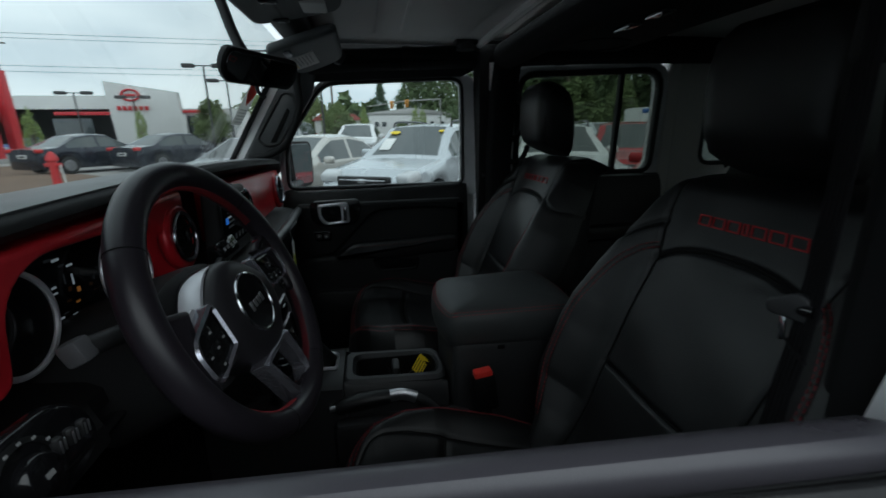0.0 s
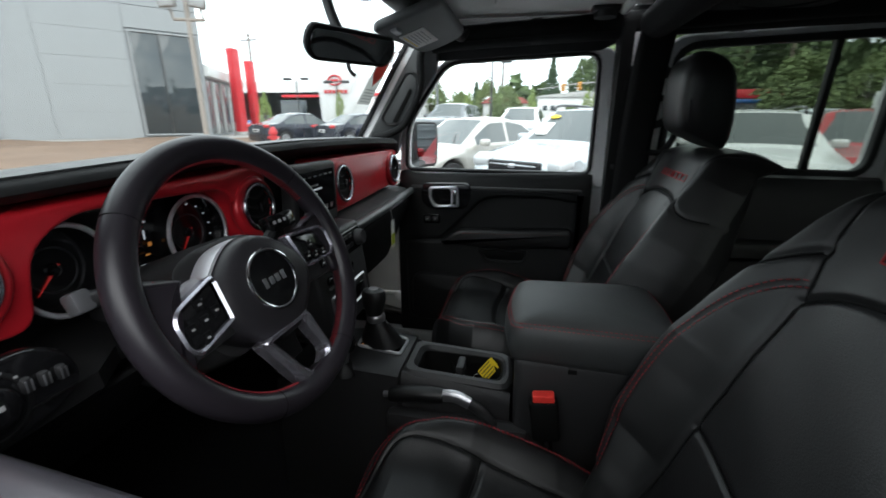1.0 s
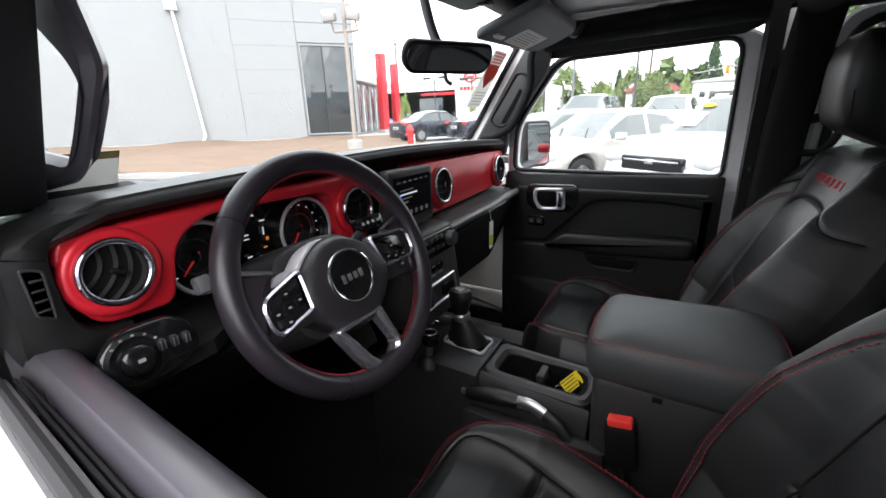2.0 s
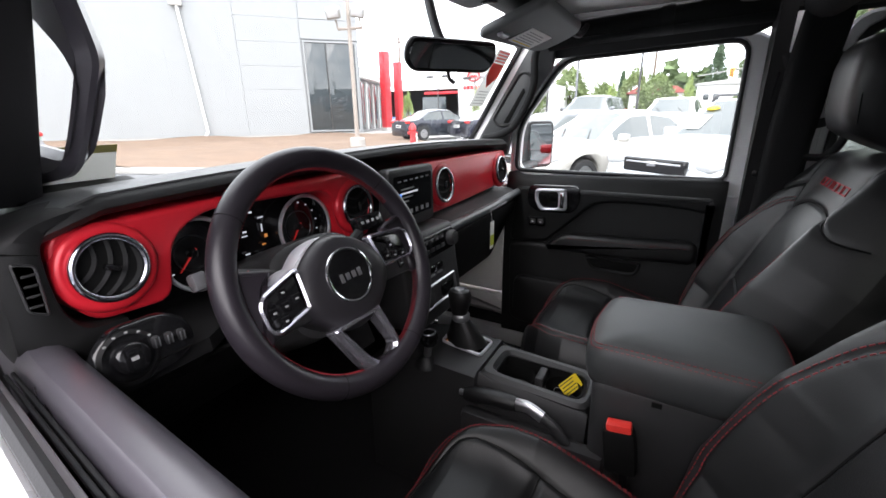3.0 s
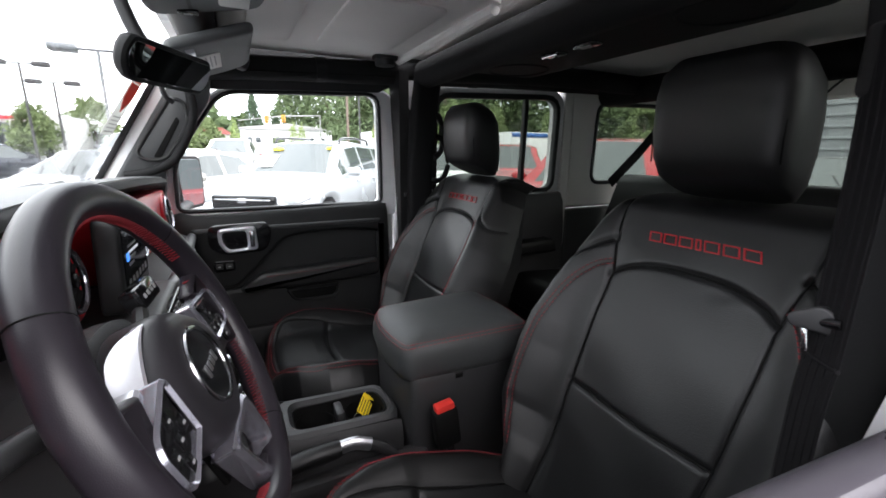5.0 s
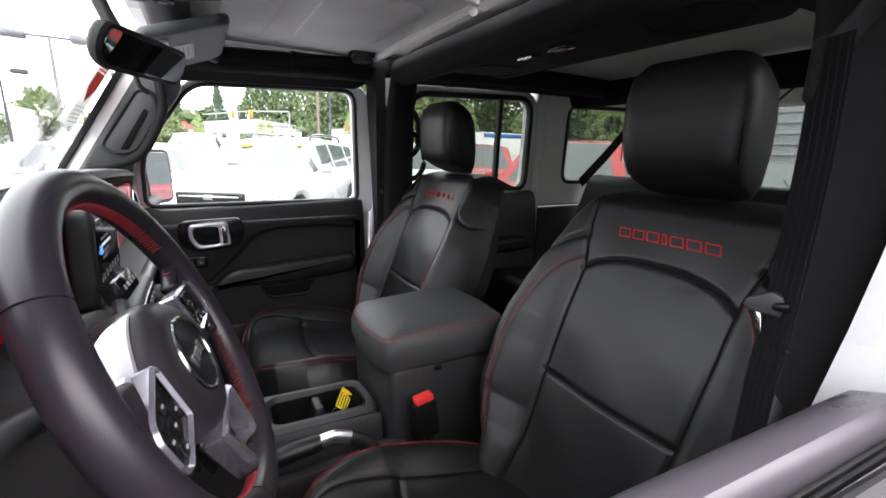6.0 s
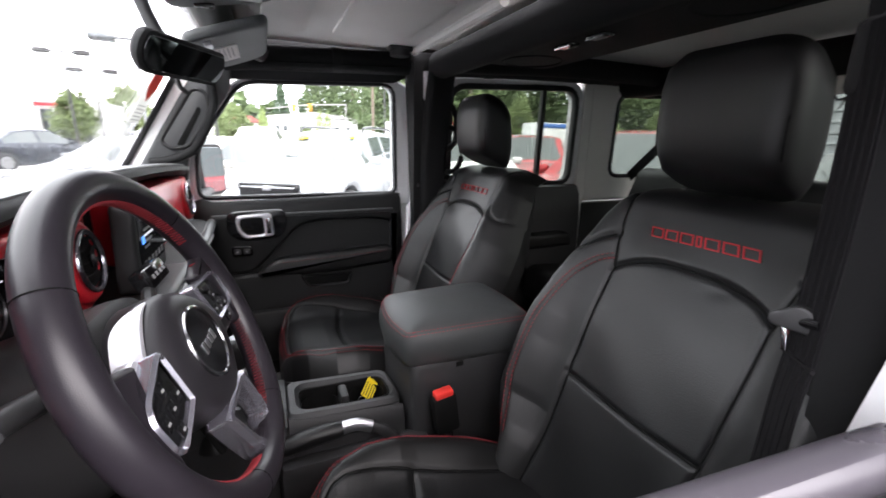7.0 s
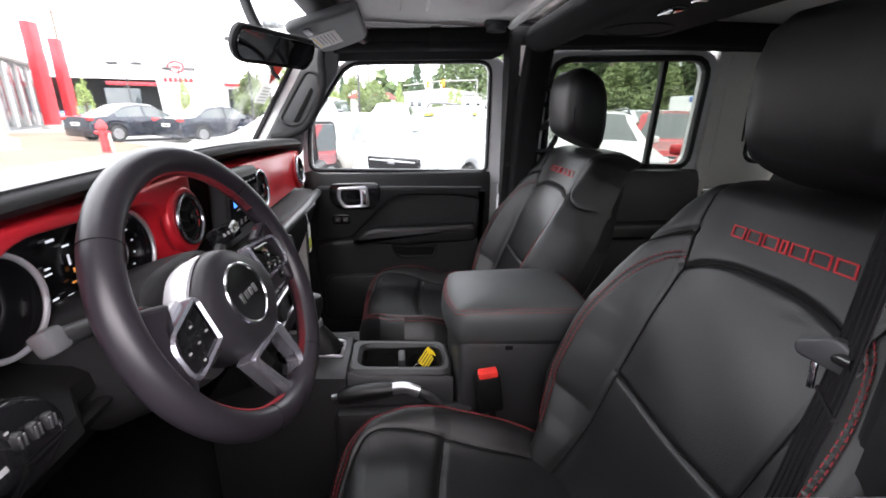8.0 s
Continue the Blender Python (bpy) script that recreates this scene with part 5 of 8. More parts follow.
            c = ARC + np.stack([-t[:, 1], t[:, 0]], 1) * shift
            part("stitching", stitches([on_back(mir * a, b, 0.0018) for a, b in c if 0.0 <= b <= 0.55], 0.0055, 0.0030, 0.0009), RED_THREAD, s, "double red stitching")
        part("piping", tube([on_back(mir * a, b, 0.0012) for a, b in SHOULDER[2:-4]], 0.0018, 6), DEEP_BLACK, s, "black piping")
    # embroidered word as plain slanted bars
    x0 = -0.088
    for k in range(7):
        wbar = 0.0095 if k == 3 else 0.0234
        lo, hi, sl_, th = 0.4500, 0.4675, 0.006, 0.0022
        quad = lambda xa, xb, ya, yb: [(xa + sl_ * (ya - lo) / (hi - lo), ya), (xb + sl_ * (ya - lo) / (hi - lo), ya), (xb + sl_ * (yb - lo) / (hi - lo), yb), (xa + sl_ * (yb - lo) / (hi - lo), yb)]
        cells = [quad(x0, x0 + wbar, lo, lo + th), quad(x0, x0 + wbar, hi - th, hi), quad(x0, x0 + th, lo + th, hi - th), quad(x0 + wbar - th, x0 + wbar, lo + th, hi - th)]
        geos = []
        for c in cells:
            vs = [on_back(a, b, 0.0016) for a, b in c]
            vb = [v - 0.0022 * BN for v in vs]
            geos.append((np.array(vs + vb), [(0, 1, 2, 3), (7, 6, 5, 4), (0, 4, 5, 1), (1, 5, 6, 2), (2, 6, 7, 3), (3, 7, 4, 0)]))
        part("embroidery", join(*geos), RED_EMBLEM, s, "red embroidered outline bar", smooth=0)
        x0 += wbar + 0.0046
    # headrest: a rounded cushion on two posts
    hrings = []
    for hh, kw, n0, n1 in ((0.553, 0.84, 0.030, -0.028), (0.558, 0.90, 0.046, -0.036), (0.583, 0.965, 0.058, -0.038), (0.63, 1.0, 0.069, -0.032), (0.68, 1.015, 0.075, -0.020), (0.720, 0.995, 0.073, -0.008), (0.745, 0.88, 0.062, 0.004), (0.757, 0.70, 0.044, 0.016)):
        W2 = 0.101 * kw
        n1 = n1 - 0.030
        sec = round_poly([(-W2, n1), (W2, n1), (W2 * 1.0, n0), (-W2 * 1.0, n0)], [0.045, 0.045, 0.045, 0.045], 8)
        hrings.append([back_point(a, 0.549 + 0.83 * (hh - 0.553), c + 0.030 + 0.22 * (hh - 0.57), yc) for a, c in sec])
    hr = part("headrest", loft(hrings), LEATHER, s, "black leather headrest", smooth=60)
    for mir in (-1, 1):
        part("seam", tube([back_point(mir * 0.0935 * k, 0.549 + 0.83 * (hh - 0.553), c + 0.030 + 0.22 * (hh - 0.57), yc) for hh, k, c in ((0.575, 1.0, 0.040), (0.63, 1.0, 0.052), (0.68, 0.97, 0.058), (0.718, 0.92, 0.057), (0.742, 0.84, 0.047))], 0.0012, 6), DEEP_BLACK, hr, "dark headrest seam")
    # cushion with bolsters, front roll and seams
    xs = np.linspace(-0.085, 0.40, 240)
    us = np.linspace(-1, 1, 220)
    S, X = np.meshgrid(us, xs)
    half = np.interp(X, CUSH_X, CUSH_W)
    w = half * S
    q = np.abs(S)
    z = np.interp(X, [-0.085, -0.07, -0.02, 0.05, 0.15, 0.40], [0.884, 0.899, 0.908, 0.903, 0.883, 0.846])
    z = z + np.interp(X, [-0.085, 0.0, 0.10, 0.24, 0.4], [0.010, 0.038, 0.054, 0.042, 0.006]) * np.exp(-((q - 0.78) / 0.19) ** 2)
    z = z - 0.07 * (1 - np.sqrt(np.clip(1 - (np.clip(q - 0.78, 0, 0.22) / 0.22) ** 2, 0, 1)))
    fr = np.clip((-0.030 - X) / 0.055, 0, 1)
    z = z - 0.055 * (1 - np.sqrt(np.clip(1 - fr ** 2, 0, 1)))
    aw = np.abs(w)
    cs = curve2([(-0.058, 0.0), (-0.053, 0.085), (-0.024, 0.148), (0.04, 0.163), (0.12, 0.156), (0.22, 0.140), (0.40, 0.126)])
    cross = curve2([(0.116, -0.156), (0.100, -0.08), (0.094, 0.0), (0.100, 0.08), (0.116, 0.156)])
    red = curve2([(-0.074, 0.0), (-0.067, 0.09), (-0.042, 0.153), (0.01, 0.193), (0.09, 0.208), (0.22, 0.198), (0.40, 0.170)])
    z = z - 0.0034 * np.exp(-(near(X, aw, cs) / 0.0032) ** 2) - 0.0085 * np.exp(-(near(X, w, cross) / 0.008) ** 2) * np.clip((0.166 - aw) / 0.03, 0, 1) - 0.0028 * np.exp(-(near(X, aw, red) / 0.0035) ** 2)
    z = z + 0.0012 * np.sin(29 * X + 13 * w) + 0.0008 * np.sin(37 * w - 19 * X)
    P = np.stack([X, w + yc, z], -1)
    cx = (X[:-1, :-1] + X[1:, 1:]) / 2
    cw = (w[:-1, :-1] + w[1:, 1:]) / 2
    inn = np.abs(cw) < np.interp(cx, cs[:, 0], cs[:, 1])
    inn &= cx > -0.057
    region = np.where(inn, np.where(cx > np.interp(cw, cross[:, 1], cross[:, 0]), 1, 0), 2 + (cw > 0))
    idx = np.arange(P.shape[0] * P.shape[1]).reshape(P.shape[:2])
    quads = np.stack([idx[:-1, :-1], idx[:-1, 1:], idx[1:, 1:], idx[1:, :-1]], -1)
    flat = P.reshape(-1, 3)
    for r, nm, mm in ((0, "thigh_panel", LEATHER_PANEL), (1, "cushion_panel", LEATHER_PANEL), (2, "cushion_bolster", LEATHER), (3, "cushion_bolster", LEATHER)):
        q = quads[region == r]
        used, inv = np.unique(q, return_inverse=True)
        part(nm, (flat[used], inv.reshape(-1, 4)), mm, s, smooth=60)

    def on_cush(xx, ww, off=0.001):
        i = int(np.clip(round((xx + 0.085) / 0.485 * 239), 0, 239))
        j = int(np.argmin(np.abs(w[i] - ww)))
        return np.array([xx, ww + yc, z[i, j] + off])

    part("seam", tube([on_cush(a, b, 0.0008) for a, b in cross], 0.0016, 6), DEEP_BLACK, s, "dark seam")
    for mir in (1, -1):
        part("seam", tube([on_cush(a, mir * b, 0.0008) for a, b in cs], 0.0013, 6), DEEP_BLACK, s, "dark seam")
        for shift in (-0.0045, 0.0045):
            t = np.gradient(red, axis=0)
            t /= np.linalg.norm(t, axis=1)[:, None]
            c = red + np.stack([-t[:, 1], t[:, 0]], 1) * shift
            part("stitching", stitches(smooth_path([on_cush(a, mir * b, 0.0022) for a, b in c], 80), 0.0055, 0.0030, 0.0009), RED_THREAD, s, "double red stitching")
    skirt = []
    edge = [(x, float(np.interp(x, CUSH_X, CUSH_W))) for x in np.linspace(-0.085, 0.40, 24)]
    loop = [(x, -y2) for x, y2 in edge] + [(x, y2) for x, y2 in edge[::-1]]

    def top_z(x):
        return float(np.interp(x, xs, z[:, 0]))

    for k, drop in ((1.0, None), (0.985, 0.80), (0.93, 0.74)):
        skirt.append([(x, yc + y2 * k, (top_z(x) + 0.001) if drop is None else drop) for x, y2 in loop])
    part("cushion_side", loft(skirt), LEATHER, s, "black leather cushion side")
    part("seat_base", prism(round_poly([(-0.08, yc - 0.20), (0.38, yc - 0.20), (0.38, yc + 0.20), (-0.08, yc + 0.20)], 0.02), at_z(0.575), 0.19, 0.02), BLACK_PLASTIC, s, "black seat base")
    return s


seat(-SEAT_Y, -1, "driver")
seat(SEAT_Y, 1, "passenger")

# rear bench with headrests
rs = thing("bench_seat", (1.2, 0, 0.60), "black leather rear bench seat", "bench")
sec = round_poly([(0.90, 0.82), (1.36, 0.80), (1.36, 0.94), (0.92, 0.965)], 0.05)
part("cushion", loft([[(x, y, z) for x, z in sec] for y in (-0.62, -0.2, 0.2, 0.62)]), LEATHER, rs, "black leather cushion")
bsec = round_poly([(1.30, 0.90), (1.42, 0.88), (1.60, 1.32), (1.57, 1.37), (1.49, 1.36)], 0.04)
for y0, y1 in ((-0.62, -0.005), (0.005, 0.62)):
    part("backrest", loft([[(x, y, z) for x, z in bsec] for y in np.linspace(y0, y1, 5)]), LEATHER, rs, "black leather backrest")
for y in (-0.36, 0.36):
    part("headrest", rbox((1.585, y, 1.45), (0.10, 0.24, 0.15), 0.045, 4, turn=pose(0, 0, 0, 0, 16, 0)), LEATHER, rs, "black leather headrest")

# ================= centre console =================
cons = thing("centre_console", (0.1, 0.015, 0.58), "black centre console with cup holders and padded armrest", "console")
tun = []
for x, hw, zt in ((-0.36, 0.105, 0.90), (-0.27, 0.105, 0.935), (-0.20, 0.100, 0.948), (-0.078, 0.096, 0.940), (-0.072, 0.090, 0.865), (0.0, 0.088, 0.862), (0.14, 0.088, 0.860), (0.155, 0.088, 0.860)):
    tun.append([(x, 0.024 - hw, 0.58), (x, 0.024 - hw * 0.98, zt - 0.05), (x, 0.02 - hw * 0.90, zt - 0.008), (x, 0.02 - hw * 0.78, zt), (x, 0.02 + hw * 0.78, zt), (x, 0.02 + hw * 0.90, zt - 0.008), (x, 0.02 + hw * 0.98, zt - 0.05), (x, 0.02 + hw, 0.58)])
part("tunnel", loft(tun), BLACK_PLASTIC, cons, "black tunnel cover")
tray_o = round_poly([(-0.080, -0.046), (0.150, -0.048), (0.160, 0.0), (0.150, 0.090), (-0.080, 0.092)], 0.026)
tray_i = round_poly([(-0.052, -0.020), (0.132, -0.022), (0.138, 0.010), (0.132, 0.064), (-0.052, 0.066)], 0.022)
tr = part("cup_tray", surround(tray_o, tray_i, lambda a, b, d: (a, b, 0.858 + d * (1 - 0.06 * (a - 0.03) / 0.1)), 0.074, 0.008), BLACK_PLASTIC, cons, "rounded cup holder rim")
for y_, s_ in ((-0.044, -1), (0.090, 1)):
    part("shoulder", loft([[(x, y_, 0.845), (x, y_, z_), (x, y_ + 0.004 * s_, z_ - 0.001), (x, y_ + 0.010 * s_, z_ - 0.012), (x, y_ + 0.015 * s_, z_ - 0.036), (x, y_ + 0.017 * s_, 0.845)] for x, z_ in ((-0.076, 0.936), (-0.05, 0.928), (0.05, 0.922), (0.14, 0.916), (0.156, 0.912))]), BLACK_PLASTIC, tr, "sloping console shoulder")
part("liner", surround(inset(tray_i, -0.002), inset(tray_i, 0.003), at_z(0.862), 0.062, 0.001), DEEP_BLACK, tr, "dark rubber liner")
# well shade painted into the floor colour
part("well", prism(inset(tray_i, -0.004), at_z(0.866), 0.004, 0.0005, 1), DEEP_BLACK, tr, "cup holder floor with its shade painted near-black")
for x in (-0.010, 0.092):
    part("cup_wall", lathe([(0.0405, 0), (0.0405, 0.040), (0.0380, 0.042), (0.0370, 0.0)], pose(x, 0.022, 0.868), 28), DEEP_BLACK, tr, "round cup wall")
    part("cup_floor", lathe([(0.038, 0), (0.038, 0.002), (0.002, 0.002)], pose(x, 0.022, 0.870), 24), RUBBER, tr, "rubber cup mat")
part("divider", rbox((0.042, 0.030, 0.908), (0.018, 0.05, 0.036), 0.005), BLACK_PLASTIC, tr, "black divider clip")
bez_o = round_poly([(-0.198, 0.000), (-0.092, -0.002), (-0.090, 0.072), (-0.202, 0.084)], 0.012)
sb = part("shifter_bezel", surround(bez_o, inset(bez_o, 0.006), lambda a, b, d: (a, b, 0.944 + d - (a + 0.14) * 0.10), 0.010, 0.003), ACCENT, cons, "satin chrome shifter bezel")
part("plate", prism(inset(bez_o, 0.005), lambda a, b, d: (a, b, 0.942 + d - (a + 0.14) * 0.10), 0.006, 0.001, 1), GLOSS_BLACK, sb, "glossy black plate")
for k in range(4):
    part("indicator", rbox((-0.186 + 0.011 * k, 0.012, 0.9535 - 0.001 * k), (0.006, 0.005, 0.0008), 0), GLOW_AMBER if k == 0 else MARK_GREY, sb, "gear letter bar")
lev = thing("gear_lever", (-0.145, 0.03, 0.948), "black gear lever with leather boot and silver collar", "gear lever")
boot = []
for zz, r in ((0.950, 0.046), (0.965, 0.042), (0.985, 0.032), (1.000, 0.026), (1.012, 0.020)):
    t = (zz - 0.95) / 0.062
    a = np.arange(24) * 2 * math.pi / 24
    rad = r * (1 + 0.05 * np.sin(5 * a + 9 * t))
    boot.append(np.stack([-0.145 - 0.012 * t + rad * np.cos(a) * 1.1, 0.034 - 0.008 * t + rad * np.sin(a) * 0.8, np.full(24, zz)], 1))
part("boot", loft(boot), LEATHER, lev, "black leather boot")
part("collar", lathe([(0.019, 0), (0.021, 0.004), (0.021, 0.014), (0.018, 0.018)], pose(-0.157, 0.026, 1.010), 20), SILVER, lev, "satin silver collar")
knob = []
for zz, rx, ry in ((1.026, 0.018, 0.017), (1.040, 0.022, 0.020), (1.060, 0.027, 0.022), (1.076, 0.028, 0.022), (1.085, 0.024, 0.019), (1.089, 0.014, 0.012)):
    a = np.arange(20) * 2 * math.pi / 20
    knob.append(np.stack([-0.160 + rx * np.cos(a), 0.025 + ry * np.sin(a), np.full(20, zz)], 1))
part("knob", loft(knob), LEATHER, lev, "black leather knob")
part("cap", lathe([(0.012, 0), (0.011, 0.002), (0.001, 0.0025)], pose(-0.160, 0.025, 1.088), 16), SILVER, lev, "silver knob cap")
tc = thing("transfer_lever", (-0.20, -0.062, 0.93), "short black transfer lever with round knob", "gear lever")
part("boot", lathe([(0.030, 0), (0.026, 0.012), (0.014, 0.024)], pose(-0.200, -0.060, 0.925), 20), LEATHER, tc, "black boot")
part("stem", tube([(-0.200, -0.060, 0.945), (-0.195, -0.060, 0.985)], 0.009, 10), SILVER, tc, "silver stem")
part("knob", lathe([(0.014, 0), (0.020, 0.008), (0.022, 0.020), (0.019, 0.030), (0.001, 0.031)], pose(-0.194, -0.060, 0.978), 20), GLOSS_BLACK, tc, "glossy round knob")
part("emblem", torus(0.015, 0.0014, pose(-0.194, -0.060, 1.0092), 24, 6), SILVER, tc, "silver shift pattern ring")
# hand brake
hb = thing("hand_brake", (0.02, -0.095, 0.86), "hand brake with black leather grip and silver arm", "hand brake")
part("grip", tube(smooth_path([(-0.092, -0.076, 0.894), (-0.04, -0.077, 0.905), (0.022, -0.078, 0.910)], 10), [0.0150, 0.0168, 0.0174, 0.0176, 0.0176, 0.0176, 0.0176, 0.0174, 0.0168, 0.0150], 12), LEATHER, hb, "black leather grip with red seam")
part("button", tube([(-0.107, -0.0755, 0.8935), (-0.091, -0.076, 0.896)], 0.007, 10), SILVER, hb, "silver release button")
part("arm", tube(smooth_path([(0.018, -0.078, 0.910), (0.048, -0.080, 0.913), (0.078, -0.084, 0.904)], 10), 0.0105, 10, flat=1.3), SILVER, hb, "satin silver arm")
part("lower_arm", tube(smooth_path([(0.076, -0.084, 0.905), (0.108, -0.086, 0.885), (0.140, -0.088, 0.840)], 10), 0.0095, 10, flat=1.3), BLACK_PLASTIC, hb, "black lower arm")
part("stitching", stitches([(x, -0.0905, 0.912 + 0.10 * (x + 0.02)) for x in np.linspace(-0.075, 0.015, 30)], 0.005, 0.003, 0.0007), RED_THREAD, hb, "red stitching")
part("bracket", rbox((0.05, -0.085, 0.80), (0.30, 0.04, 0.14), 0.02), BLACK_PLASTIC, hb, "black brake bracket")
# armrest box
ab = part("storage_box", loft([[(x, y, z) for x, y in round_poly([(0.160 + e, -0.094 + f), (0.44, -0.096 + f), (0.44, 0.150 - f), (0.160 + e, 0.142 - f)], 0.018)] for z, e, f in ((0.60, 0.012, 0.010), (0.86, 0.004, 0.004), (1.012, 0.0, 0.0), (1.022, 0.004, 0.004))]), BLACK_PLASTIC, cons, "black storage box")
part("latch", rbox((0.147, 0.02, 1.028), (0.010, 0.045, 0.016), 0.004), GLOSS_BLACK, ab, "black lid latch")
lid_o = round_poly([(0.150, -0.092), (0.440, -0.102), (0.452, 0.02), (0.440, 0.158), (0.152, 0.138), (0.134, 0.02)], [0.03, 0.03, 0.05, 0.03, 0.035, 0.06], 6)
lc = lid_o.mean(0)


def lid_drop(a, z):
    """The padded lid falls away towards its front end."""
    return z - 2.6 * max(0.0, 0.205 - a) ** 2 * (1 if z > 1.05 else 0)


lid = []
for k, d, zz in ((1, 0.012, 1.014), (1, 0.004, 1.018), (1, 0.0, 1.030), (1, -0.003, 1.055), (1, -0.002, 1.075), (1, 0.003, 1.090), (1, 0.009, 1.0985), (0.86, 0.009, 1.1035), (0.62, 0.009, 1.107), (0.25, 0.009, 1.109)):
    lid.append([(a, b, lid_drop(a, zz)) for a, b in lc + k * (inset(lid_o, d) - lc)])
# lid in the lit leather copy, so its top reads as catching the windows
ld = part("armrest_lid", loft(lid), ARM_LEATHER_LIT, cons, "padded black leather armrest lid", smooth=70)
for d, zz in ((0.0075, 1.0972), (0.0030, 1.0915)):
    pts = [(a, b, lid_drop(a, zz)) for a, b in inset(lid_o, d)]
    part("stitching", stitches(smooth_path(pts + [pts[0]], 300), 0.005, 0.0032, 0.0008), RED_THREAD, ld, "red stitching round the lid")
part("hinge_notch", rbox((0.266, -0.0955, 1.012), (0.016, 0.003, 0.010), 0.001), DEEP_BLACK, ab, "small dark block painted as a shaded lid notch")
# belt buckles beside the console
for side in (-1, 1):
    bk = thing("belt_buckle", (0.22, 0.135 * side, 0.88), "black seat belt buckle with red release button", "belt buckle", group="belt buckles")
    y = -0.124 if side < 0 else 0.172
    part("body", rbox((0.222, y, 0.926), (0.052, 0.030, 0.085), 0.008, turn=pose(0, 0, 0, 0, -8, 0)), DEEP_BLACK, bk, "black buckle body")
    part("button", rbox((0.2165, y, 0.971), (0.040, 0.022, 0.017), 0.004, turn=pose(0, 0, 0, 0, -8, 0)), RED_PLASTIC, bk, "red release button")
    part("stalk", tube([(0.23, y, 0.89), (0.245, y, 0.80)], 0.014, 8, flat=0.5), WEBBING, bk, "black buckle stalk")
# yellow tag in the cup holder
yt = thing("key_tag", (0.115, 0.035, 0.917), "yellow paper key tag lying in the cup holder", "tag")
tm = axes((0.104, 0.044, 0.906), (0.031, 0.041, 0.023), (0.65, -1.01, 0.92))
part("card", moved(prism(round_poly([(-0.025, -0.015), (0.021, -0.015), (0.026, -0.008), (0.026, 0.010), (0.021, 0.015), (-0.025, 0.015)], 0.003), at_z(0), 0.0012, 0.0004, 1), tm), YELLOW_TAG, yt, "yellow card")
for k in range(4):
    part("print", moved(rbox((-0.006, 0.011 - 0.007 * k, 0.0016), (0.036 - 0.006 * (k % 2), 0.0018, 0.0006), 0), tm), PRINT, yt, "dark print bar")
part("hole", moved(lathe([(0.0028, 0), (0.0028, 0.0006), (0.001, 0.0006)], pose(0.027, 0, 0.0010), 12), tm), PRINT, yt, "dark eyelet")
part("key", rbox((0.068, 0.016, 0.880), (0.030, 0.022, 0.012), 0.004), GLOSS_BLACK, yt, "black key fob")
part("ring", torus(0.010, 0.0012, pose(0.082, 0.024, 0.893, 20, 10, 0), 20, 6), CHROME, yt, "steel key ring")

# ================= mirror, visors, belts =================
mr = thing("rear_view_mirror", (-0.19, 0.045, 1.55), "black interior mirror on a stalk at the windshield", "mirror")
mm_ = axes((-0.186, 0.050, 1.584), (0.374, 0.928, 0.03), (0.86, -0.345, -0.36))
mo = round_poly([(-0.117, 0.014), (-0.106, 0.031), (0.106, 0.031), (0.117, 0.014), (0.117, -0.010), (0.098, -0.031), (-0.098, -0.031), (-0.117, -0.010)], 0.02)
part("shell", moved(loft([[(a * k, b * k, c) for a, b in mo] for k, c in ((0.60, -0.026), (0.88, -0.020), (0.98, -0.009), (1.0, 0.0), (0.97, 0.004))]), mm_), DIM_PLASTIC, mr, "black mirror shell")
part("glass", moved(prism(inset(mo, 0.007), at_z(0.0035), 0.002, 0.0005, 1), mm_), MIRROR, mr, "mirror glass")
part("tab", moved(tube(smooth_path([(0.0, -0.030, -0.01), (0.0, -0.044, 0.0), (0.008, -0.050, 0.010)], 8), 0.004, 8), mm_), BLACK_PLASTIC, mr, "black dimming tab")
part("stalk", tube(smooth_path([(-0.205, 0.052, 1.595), (-0.230, 0.055, 1.640), (-0.250, 0.054, 1.712)], 10), 0.010, 10), BLACK_PLASTIC, mr, "black mirror stalk")
for side in (1, -1):
    vz = thing("sun_visor", (-0.14, 0.43 * side, 1.66), "grey vinyl sun visor folded up", "sun visor", group="sun visors")
    vp = round_poly([(-0.215, 0.225), (-0.050, 0.215), (-0.050, 0.600), (-0.190, 0.640)], [0.02, 0.03, 0.06, 0.07], 6)

    def on_visor(off):
        """The folded visor leans back along the windshield's top edge."""
        return lambda a, b, d: (a, side * b, 1.640 + 0.32 * (a + 0.215) + off + d)

    part("panel", prism(vp, on_visor(0.0), 0.024, 0.010, 3), VISOR_GREY, vz, "grey vinyl panel")
    lb = part("label", prism([(-0.182, 0.340), (-0.117, 0.332), (-0.117, 0.505), (-0.182, 0.512)], on_visor(-0.003), 0.0024, 0.0003, 1), PAPER, vz, "white warning label")
    for k in range(6):
        part("text_bar", prism([(-0.175 + 0.0090 * k, 0.352), (-0.1725 + 0.0090 * k, 0.352), (-0.1725 + 0.0090 * k, 0.49 - 0.013 * (k % 3)), (-0.175 + 0.0090 * k, 0.49 - 0.013 * (k % 3))], on_visor(-0.0038), 0.001, 0.0002, 1), MARK_GREY if k else YELLOW_TAG, lb, "label print bar")
    part("clip", rbox((-0.170, 0.275 * side, 1.652), (0.016, 0.045, 0.012), 0.004, turn=pose(0, 0, 0, 0, -17, 0)), SILVER, vz, "small pale mirror catch")
    part("pivot", tube(smooth_path([(-0.085, 0.585 * side, 1.692), (-0.065, 0.615 * side, 1.688), (-0.050, 0.640 * side, 1.715)], 8), 0.009, 8), BLACK_PLASTIC, vz, "black visor pivot")
